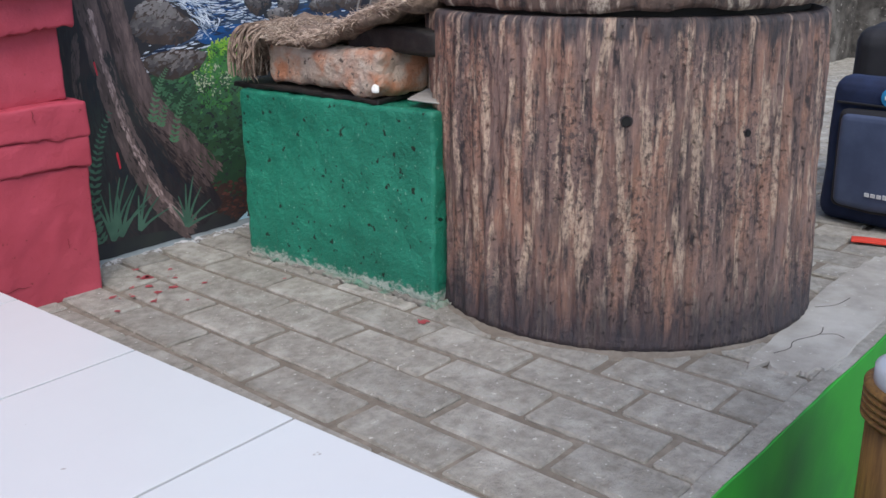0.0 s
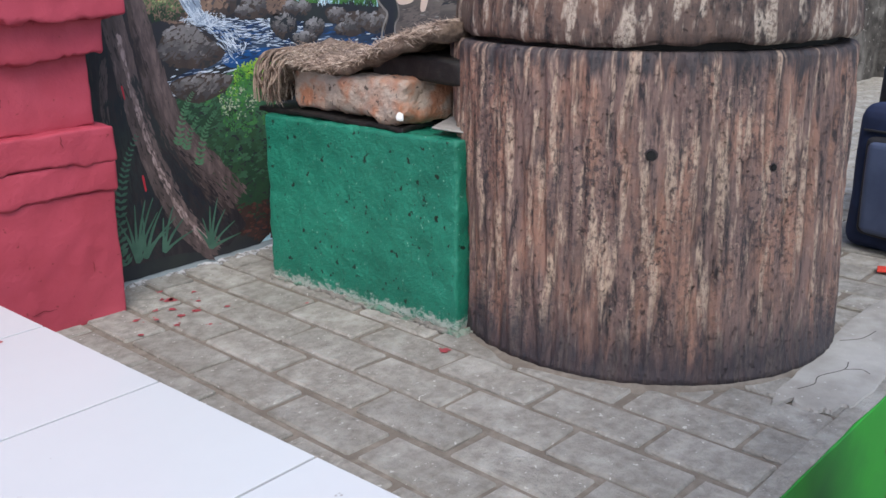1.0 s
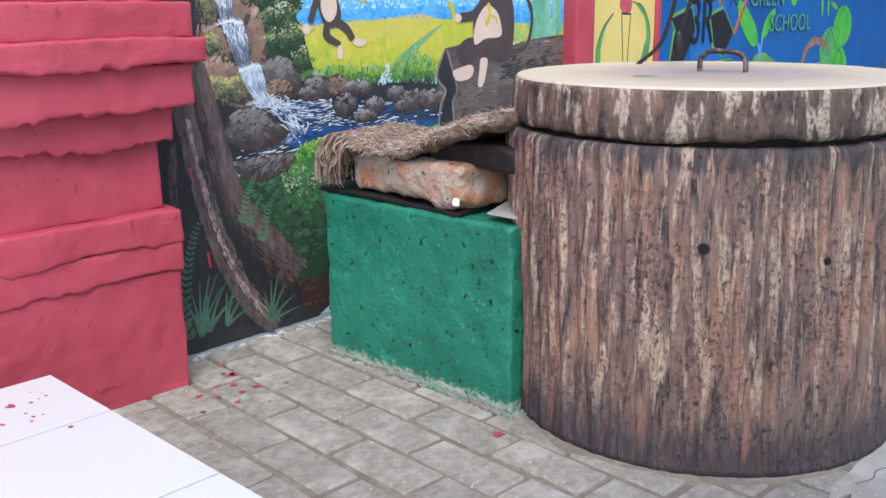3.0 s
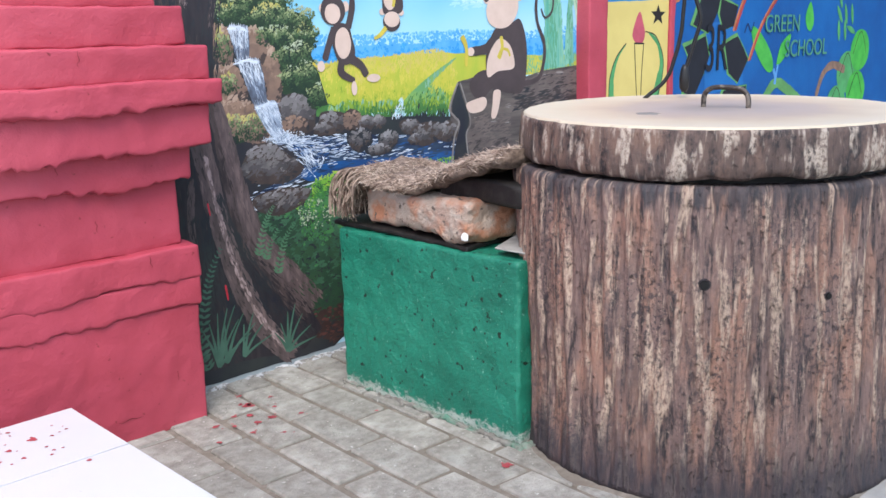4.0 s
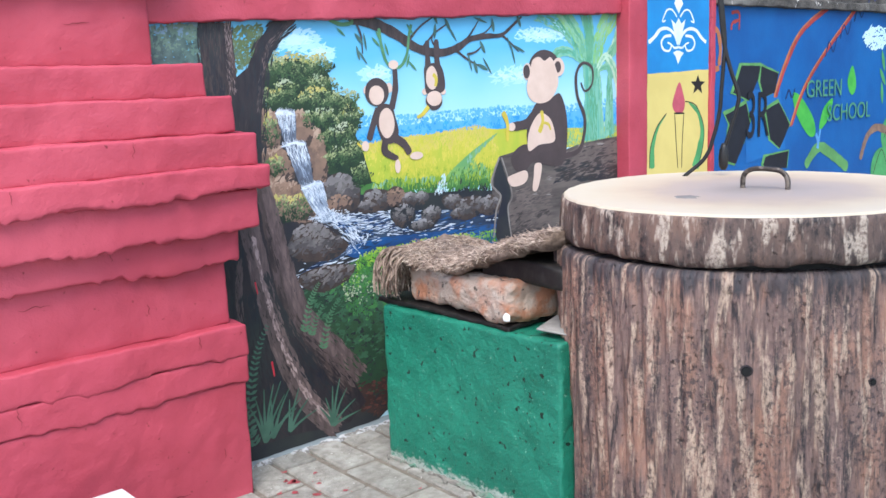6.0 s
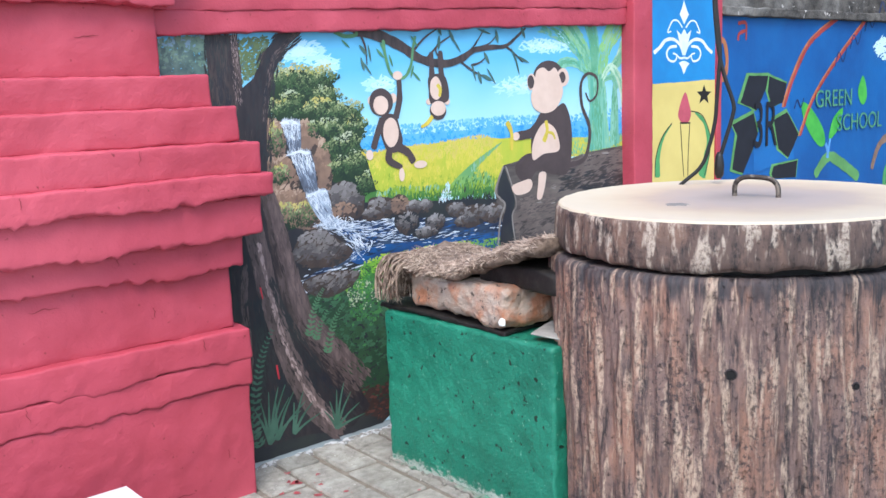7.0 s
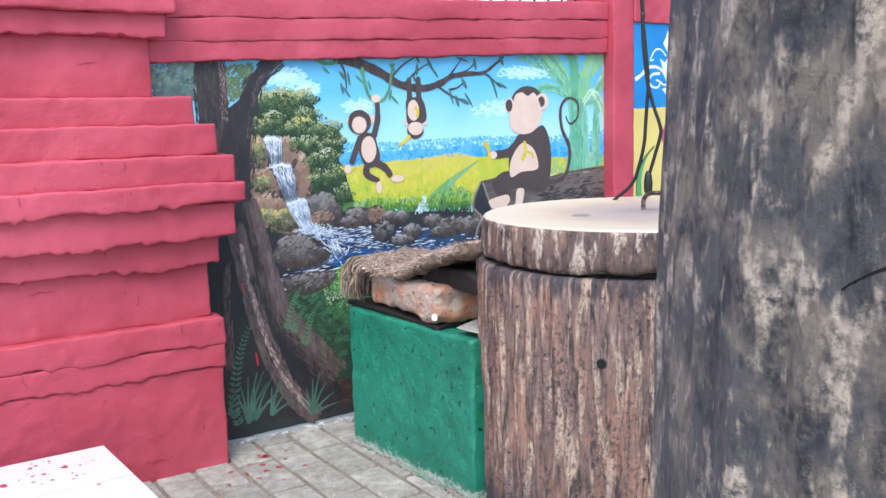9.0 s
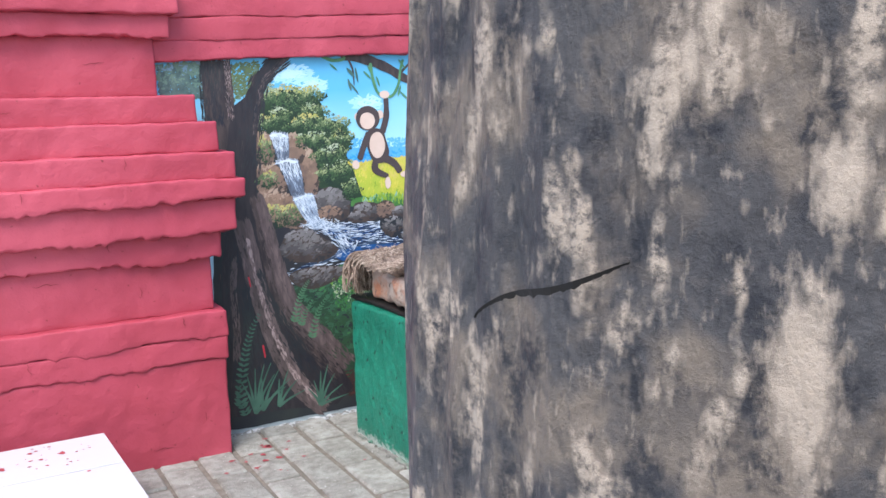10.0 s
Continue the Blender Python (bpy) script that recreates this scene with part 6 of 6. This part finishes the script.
bm = bmesh.new()
NS, NR = 60, 26
rows = []
for i in range(NS + 1):
    y, z, t = coir_at(i / NS)
    row = []
    for k in range(NR):
        a = 2 * math.pi * k / NR
        w = 0.115
        px = 0.445 + w * math.copysign(abs(math.cos(a)) ** 0.6, math.cos(a)) + (0.02 if i / NS < 0.3 else 0.0)
        pz = z + 0.62 * t * math.copysign(abs(math.sin(a)) ** 0.8, math.sin(a)) + 0.02 * (px - 0.445)
        d = noise.noise_vector(Vector((px * 22, y * 22, pz * 22)))
        row.append(bm.verts.new(Vector((px - 0.42, y + 0.5, pz - 0.51)) + d * 0.017))
    rows.append(row)
for a, b in zip(rows, rows[1:]):
    for k in range(NR):
        bm.faces.new((a[k], a[(k + 1) % NR], b[(k + 1) % NR], b[k]))
bm.faces.new(rows[0][::-1])
bm.faces.new(rows[-1])
bmesh.ops.recalc_face_normals(bm, faces=bm.faces[:])
part("woven_body", bm, COIR_DARK, coir, smooth=True)


def strands(name, count, seed, material, label):
    r = random.Random(seed)
    verts, faces = [], []
    for _ in range(count):
        s = r.random() ** 1.1
        y, z, t = coir_at(s)
        a = r.uniform(-0.15, math.pi + 0.25)
        px = 0.445 + 0.118 * math.copysign(abs(math.cos(a)) ** 0.6, math.cos(a)) + (0.02 if s < 0.3 else 0)
        p = Vector((px - 0.42, y + 0.5 + r.gauss(0, 0.006), z + 0.66 * t * math.sin(a) - 0.51))
        hang = s < 0.28
        d = Vector((r.gauss(0, 0.7), r.choice((-1, 1)) * r.uniform(0.2, 1.2) if not hang else r.gauss(0.3, 0.5), r.gauss(0.0 if not hang else -0.9, 0.10))).normalized()
        ln, wd = r.uniform(0.006, 0.020) * (1.4 if hang else 1), r.uniform(0.0005, 0.0013) * (1.3 if hang else 1)
        side = d.cross(Vector((r.random() - 0.5, r.random() - 0.5, r.random() - 0.5))).normalized() * wd
        up = d.cross(side).normalized() * wd
        bend = Vector((r.gauss(0, 0.3), r.gauss(0, 0.3), r.gauss(-0.1, 0.3))) * ln
        k = len(verts)
        for u in (0.0, 0.5, 1.0):
            c = p + d * ln * u + bend * u * u
            f = 1.0 - 0.6 * u
            verts += [c + side * f, c - side * 0.5 * f + up * f, c - side * 0.5 * f - up * f]
        for q in (0, 3):
            for e in range(3):
                faces.append((k + q + e, k + q + (e + 1) % 3, k + q + 3 + (e + 1) % 3, k + q + 3 + e))
    me = bpy.data.meshes.new(name)
    me.from_pydata(verts, [], faces)
    me.materials.append(material)
    ob = new(name, me)
    ob.parent = coir
    return tagged(ob, label, kind="stuff")


# rubber backing as a black block, standing in for the shaded gap above the brick
part("backing", rough_block(-0.045, 0.19, -0.27, -0.02, -0.005, 0.05, 0.02, 0.006, 98, 0.012), SLAB, coir, "dark rubber backing that also fills in the black shade under the coir", smooth=True)
strands("loose_fibre", 8000, 5, COIR_PALE, "pale loose coconut fibre")
strands("loose_fibre", 7000, 6, COIR, "dark loose coconut fibre")
rnd = random.Random(9)
for _k in range(96):
    # frayed cords: some over the end of the brick, some over its long side
    _side = _k % 2
    if _side:
        x0, y0 = -0.085 - 0.012 * rnd.random(), 0.19 + 0.085 * rnd.random()
        way = Vector((-0.030, 0.020, 0))
    else:
        x0, y0 = -0.09 + 0.22 * rnd.random(), 0.235 + 0.02 * rnd.random()
        way = Vector((-0.006, 0.030, 0))
    drop = rnd.uniform(0.045, 0.105)
    p0 = Vector((x0, y0, 0.030 + rnd.gauss(0, 0.006)))
    jit = lambda a: Vector((rnd.gauss(0, a), rnd.gauss(0, a), rnd.gauss(0, a * 0.5)))
    tube("fringe_cord", [p0 - way * 0.8 + Vector((0, 0, 0.006)), p0 + jit(0.003), p0 + way * 0.5 + Vector((0, 0, -0.3 * drop)) + jit(0.005), p0 + way * 0.7 + Vector((0, 0, -0.65 * drop)) + jit(0.004), p0 + way * 0.75 + Vector((0, 0, -drop)) + jit(0.005)],
         rnd.uniform(0.0008, 0.0026), (COIR_RED, COIR, COIR_PALE, COIR_DARK)[_k % 4], coir)

# ---- the trunk that stands close by ----
trunk = thing("tree_trunk", "weathered grey brown tree trunk with flaking bark", "tree trunk", (-0.295, -2.312, -0.45))


def ribs_trunk(a, z, r):
    q = Vector((math.cos(a) * 2.4, math.sin(a) * 2.4, z * 1.2))
    return 0.008 * noise.noise(q) + 0.006 * noise.noise(q * 4) + 0.003 * noise.noise(q * 11)


tb = part("bark", ring_mesh([(0.25 + 0.03 * (1.4 - z), z) for z in np.linspace(0, 2.6, 150)], 300, (0, 0), ribs=ribs_trunk), TRUNK_BARK)
uv_round(tb, (0, 0), 0.25)
tb.parent = trunk
# tapered strip over the bark, coloured as the shade in a slanting fold
bm = bmesh.new()
a0, prev = -3.164, None
for k in range(25):
    u = k / 24
    a, z = a0 + 0.401 * u, 1.292 + 0.037 * u + 0.003 * math.sin(u * 7)
    w = 0.0062 * math.sin(math.pi * min(1, 0.06 + u * 0.93)) * (0.6 + 0.5 * u) + 0.0004
    r = 0.25 + 0.03 * (1.4 - z) + ribs_trunk(a, z, 0.25) + 0.0012
    row = [bm.verts.new((r * math.cos(a), r * math.sin(a), z + w)), bm.verts.new(((r - 0.004) * math.cos(a), (r - 0.004) * math.sin(a), z - w))]
    if prev:
        bm.faces.new((prev[1], row[1], row[0], prev[0]))
    prev = row
part("crack", bm, mat("bark_split_shade", (0.010, 0.008, 0.007), None, 30), trunk, "dark strip coloured as the shade in a slanting bark split")


# ---- backpack and bag beyond the tank ----
NAVY_CLOTH = mat("navy_cloth", (0.012, 0.022, 0.065), (0.009, 0.016, 0.048), 20, (0.4, 0.6), 0.8, 0.6, 400, 0.001)
GREY_CLOTH = mat("grey_blue_cloth", (0.065, 0.085, 0.15), (0.05, 0.066, 0.12), 12, (0.4, 0.6), 0.5, 0.3, 200, 0.001)
BLACK_CLOTH = mat("black_cloth", (0.014, 0.014, 0.018), None, 20)


def soft_block(x0, x1, y0, y1, z0, z1, r, seed):
    bm = block(x0, x1, y0, y1, z0, z1, r, 5)
    bmesh.ops.subdivide_edges(bm, edges=bm.edges[:], cuts=2, use_grid_fill=True)
    for v in bm.verts:
        v.co += noise.noise_vector(v.co * 9 + Vector((seed, 0, 0))) * 0.008
    return bm


bag = thing("backpack", "navy blue backpack with a grey front pocket on the pavement", "backpack", (1.46, -1.35, 0.0))
bag.rotation_euler = (radians(0), 0, radians(-12))
part("body", soft_block(0.0, 0.16, -0.19, 0.17, 0.0, 0.385, 0.05, 1), NAVY_CLOTH, bag, smooth=True)
part("pocket", soft_block(-0.035, 0.03, -0.17, 0.115, 0.055, 0.30, 0.028, 2), GREY_CLOTH, bag, "grey blue front pocket", smooth=True)
part("piping", soft_block(-0.028, 0.03, -0.178, 0.123, 0.047, 0.308, 0.028, 2), BLACK_CLOTH, bag, smooth=True)
badge = part("badge", ring_mesh([(0.024, 0.0), (0.024, 0.003), (0.022, 0.004)], 32), mat("cyan_badge", (0.02, 0.25, 0.5), (0.02, 0.2, 0.42), 30), bag, "round light blue badge")
badge.matrix_basis = pose(-0.004, 0.0, 0.345, 0, -90, 0)
part("emblem", block(-0.013, -0.0085, -0.012, 0.012, 0.339, 0.350, 0.002), mat("pale_emblem", (0.6, 0.7, 0.75), None, 30), bag, "pale shape on the badge")
for _k in range(5):
    part("mark", block(-0.0415, -0.0385, 0.006 - 0.016 * _k, 0.018 - 0.016 * _k, 0.094, 0.104 + 0.002 * (_k > 2), 0.001), mat("pale_mark", (0.5, 0.52, 0.55), None, 30), bag, "pale printed bar")
part("zip", block(-0.008, 0.0, -0.16, 0.14, 0.318, 0.324, 0.002), BLACK_CLOTH, bag)
tube("strap", [(0.03, -0.02, 0.38), (0.02, -0.03, 0.43), (0.03, -0.06, 0.45), (0.05, -0.10, 0.42), (0.05, -0.11, 0.38)], 0.009, BLACK_CLOTH, bag, "black carrying loop")
bag2 = tagged(part("black_bag", soft_block(1.75, 2.05, -1.55, -1.15, 0.0, 0.50, 0.08, 5), BLACK_CLOTH, smooth=True), "dark soft bag slumped behind the backpack", "bag")
redstrip = tagged(part("red_strip", rough_block(-0.02, 0.02, -0.16, 0.05, 0.0, 0.006, 0.02, 0.002, 97, 0.002), mat("red_strip_cloth", (0.6, 0.05, 0.03), None, 20)), "flat red strip lying on the pavement by the backpack", "strip")
redstrip.matrix_basis = pose(1.34, -1.38, 0.002, 0, 0, 15)

# ---- pot in front of the green kerb ----
pot = thing("bamboo_pot", "tan bamboo pot bound with rope in front of the kerb", "pot", (0.288, -1.75, -0.485))
BAMBOO = mat("bamboo", (0.30, 0.16, 0.045), (0.18, 0.09, 0.03), 30, (0.4, 0.6), 0.5, 0.4, 60, 0.002, stretch=(3, 3, 0.3))
part("body", ring_mesh([(0.075, 0.0), (0.085, 0.2), (0.085, 0.54), (0.078, 0.54)], 48), BAMBOO, pot, smooth=True)
for _k in range(5):
    part("rope_turn", ring_mesh([(0.086, 0.545 + 0.011 * _k), (0.094, 0.549 + 0.011 * _k), (0.094, 0.553 + 0.011 * _k), (0.086, 0.557 + 0.011 * _k)], 48), BAMBOO, pot, smooth=True)
part("rim", ring_mesh([(0.078, 0.595), (0.082, 0.60), (0.082, 0.622), (0.074, 0.626)], 48), TILE, pot, "white rim", smooth=True)

# ---- bench tiles, kerb strip and the pavers ----
tile_bm = block(-0.1663, 0.1663, -0.1663, 0.1663, -0.006, 0.0, 0.0005, 1)
tile0 = part("tile", tile_bm, TILE, bench)
joints_y = [-0.252, -0.497, -0.834, -1.171, -1.508, -1.845, -2.182]
for _i in range(8):
    for _j in range(6):
        y0, y1 = joints_y[_j + 1], joints_y[_j]
        t = tile0 if (_i, _j) == (0, 0) else new("tile", tile0.data)
        t.parent = bench
        t.location = (BENCH_X - 0.1685 - 0.337 * _i, (y0 + y1) / 2, 0.16)
        t.scale = (1, (y1 - y0 - 0.0044) / 0.3326, 1)
SPLASH = mat("red_splash", (0.38, 0.06, 0.075), (0.28, 0.055, 0.065), 60, rough=0.5, bump=0.1)
rnd = random.Random(12)


def splash(parent, x, y, z, r):
    bm = bmesh.new()
    n = 16
    k = rnd.random() * 9
    vs = []
    for i in range(n):
        a = 2 * math.pi * i / n
        q = r * (1 + 0.7 * noise.noise(Vector((math.cos(a) * 1.2 + k, math.sin(a) * 1.2, k))))
        vs.append(bm.verts.new((x + q * math.cos(a), y + q * 0.8 * math.sin(a), z + 0.0003)))
    bm.faces.new(vs)
    return part("paint_drop", bm, SPLASH, parent, "")


for _k in range(60):
    y = -0.27 - abs(rnd.gauss(0, 0.10))
    splash(bench, -0.42 - rnd.random() * 0.5, y, 0.1605, rnd.choice((0.002, 0.003, 0.003, 0.004, 0.006, 0.009)) * rnd.uniform(0.7, 1.2))

strip = part("edge_strip", rough_block(-0.40, 7.0, -0.007, 0.026, -0.004, -0.001, 0.03, 0.003, 61, 0.0014, 18.0), PAVER, platform, "trowelled cement edge", smooth=True)
strip.matrix_basis = pose(0, EDGE_Y, 0, 0, 0, -1.75)
part("foot_ring", ring_mesh([(0.43, -0.012), (0.415, -0.001), (0.402, 0.003), (0.39, 0.005)], 160, (0.705, -1.015), ribs=lambda a, z, r: (0.02 * noise.noise(Vector((math.cos(a) * 4, math.sin(a) * 4, 2))) if r > 0.404 else 0)), MORTAR, platform, "sandy mortar round the foot of the tank", smooth=True)
part("wall_foot", rough_block(-0.03, 0.5, -0.022, 0.0, -0.012, 0.001, 0.010, 0.007, 62, 0.003, 34.0), mat("white_spatter", (0.50, 0.51, 0.52), (0.20, 0.19, 0.175), 60, (0.44, 0.56), 0.9), platform, "whitish spattered cement at the foot of the wall")


def cement_patch(x0, x1, y0, y1, seed):
    bm, n = bmesh.new(), 90
    outer = []
    for i in range(n):
        a = 2 * math.pi * i / n
        q = 1 + 0.20 * noise.noise(Vector((math.cos(a) * 1.6, math.sin(a) * 1.6, seed))) + 0.10 * noise.noise(Vector((math.cos(a) * 7, math.sin(a) * 7, seed)))
        cs, sn = math.copysign(abs(math.cos(a)) ** 0.6, math.cos(a)), math.copysign(abs(math.sin(a)) ** 0.6, math.sin(a))
        outer.append((0.5 * (x0 + x1) + 0.5 * (x1 - x0) * q * cs, 0.5 * (y0 + y1) + 0.5 * (y1 - y0) * q * sn))
    low = [bm.verts.new((x, y, -0.004)) for x, y in outer]
    cx, cy = 0.5 * (x0 + x1), 0.5 * (y0 + y1)
    high = [bm.verts.new((cx + (x - cx) * 0.985, cy + (y - cy) * 0.96, 0.0026)) for x, y in outer]
    for i in range(n):
        bm.faces.new((low[i], low[(i + 1) % n], high[(i + 1) % n], high[i]))
    bm.faces.new(high)
    part("cement_smear", bm, CEMENT, platform, "thin cracked cement smeared over the pavers")


cement_patch(0.44, 1.25, -1.545, -1.40, 3)
# thin tubes in a dark brown that stands for the shade inside the cracks
CRACK = mat("crack_shadow", (0.07, 0.06, 0.052), None, 30)
for _pts in ([(0.52, -1.44), (0.56, -1.455), (0.60, -1.45), (0.66, -1.475), (0.70, -1.47)], [(0.66, -1.475), (0.68, -1.50), (0.67, -1.52)], [(0.80, -1.42), (0.84, -1.45), (0.90, -1.46)]):
    tube("crack", [(x, y, 0.0022) for x, y in _pts], 0.0011, CRACK, platform)
PITCH_X, PITCH_Y = 0.109, 0.227


def paver_mesh(seed):
    bm = block(-0.0478, 0.0478, -0.1075, 0.1075, -0.02, 0.0, 0.0040, 1)
    for v in bm.verts:
        w = noise.noise_vector(v.co * 30 + Vector((seed * 3.3, seed, 0)))
        v.co += Vector((w.x * 0.005, w.y * 0.005, w.z * 0.0016))
    me = bpy.data.meshes.new("paver")
    bm.to_mesh(me)
    bm.free()
    me.materials.append(PAVER)
    return me


kinds = [paver_mesh(k) for k in range(9)]
far_verts, far_faces = [], []
for i in range(-4, 52):
    for j in range(-1, 9):
        yc = (-0.310 if i % 2 == 0 else -0.194) - PITCH_Y * (j - 0.5)
        xc = -0.097 + PITCH_X * i + 0.040 * (yc + 0.54)
        y0, y1 = yc - 0.1095, yc + 0.1095
        if y0 > -0.02 or y1 < EDGE_Y - 0.03 * xc + 0.045 or xc < -0.42:
            continue
        if math.hypot(xc - 0.705, yc + 1.015) < 0.27 or (0.40 < xc < 0.72 and -0.72 < yc < -0.3):
            continue
        m = Matrix.Translation((xc + rnd.gauss(0, 0.0012), yc + rnd.gauss(0, 0.002), rnd.gauss(-0.001, 0.0012))) @ Euler((rnd.gauss(0, 0.004), rnd.gauss(0, 0.006), radians(2.4) * -1 + rnd.gauss(0, 0.006))).to_matrix().to_4x4()
        cut0, cut1 = max(y0, EDGE_Y - 0.03 * xc + 0.026), min(y1, -0.005)
        m = Matrix.Translation((0, (cut0 + cut1) / 2 - yc, 0)) @ m @ Matrix.Diagonal((1, (cut1 - cut0) / 0.219, 1, 1))
        if xc < 2.3:
            ob = new("paver", kinds[(i * 7 + j * 3) % 9])
            ob.parent = platform
            ob.matrix_basis = m
        else:
            me = kinds[(i + j) % 9]
            k = len(far_verts)
            far_verts += [m @ v.co for v in me.vertices]
            far_faces += [tuple(k + q for q in p.vertices) for p in me.polygons]
me = bpy.data.meshes.new("far_pavers")
me.from_pydata(far_verts, [], far_faces)
me.materials.append(PAVER)
fp = new("far_pavers", me)
fp.parent = platform
tagged(fp, kind="stuff")
for _x, _y, _r in ((0.062, -0.168, 0.014), (0.05, -0.15, 0.007), (0.03, -0.22, 0.009), (0.02, -0.27, 0.008), (0.06, -0.27, 0.01), (0.0, -0.2, 0.007), (-0.03, -0.25, 0.006), (0.1, -0.22, 0.006), (0.245, -0.835, 0.011),
                   (0.12, -0.3, 0.006), (-0.06, -0.22, 0.008), (-0.1, -0.3, 0.006), (0.08, -0.10, 0.006), (0.13, -0.16, 0.006), (-0.02, -0.31, 0.007), (0.25, -0.42, 0.004), (0.03, -0.36, 0.005)):
    for _q in range(3):
        splash(platform, _x + rnd.gauss(0, 0.012) * (_q > 0), _y + rnd.gauss(0, 0.012) * (_q > 0), 0.0007, _r * (1 if _q == 0 else rnd.uniform(0.2, 0.5)))
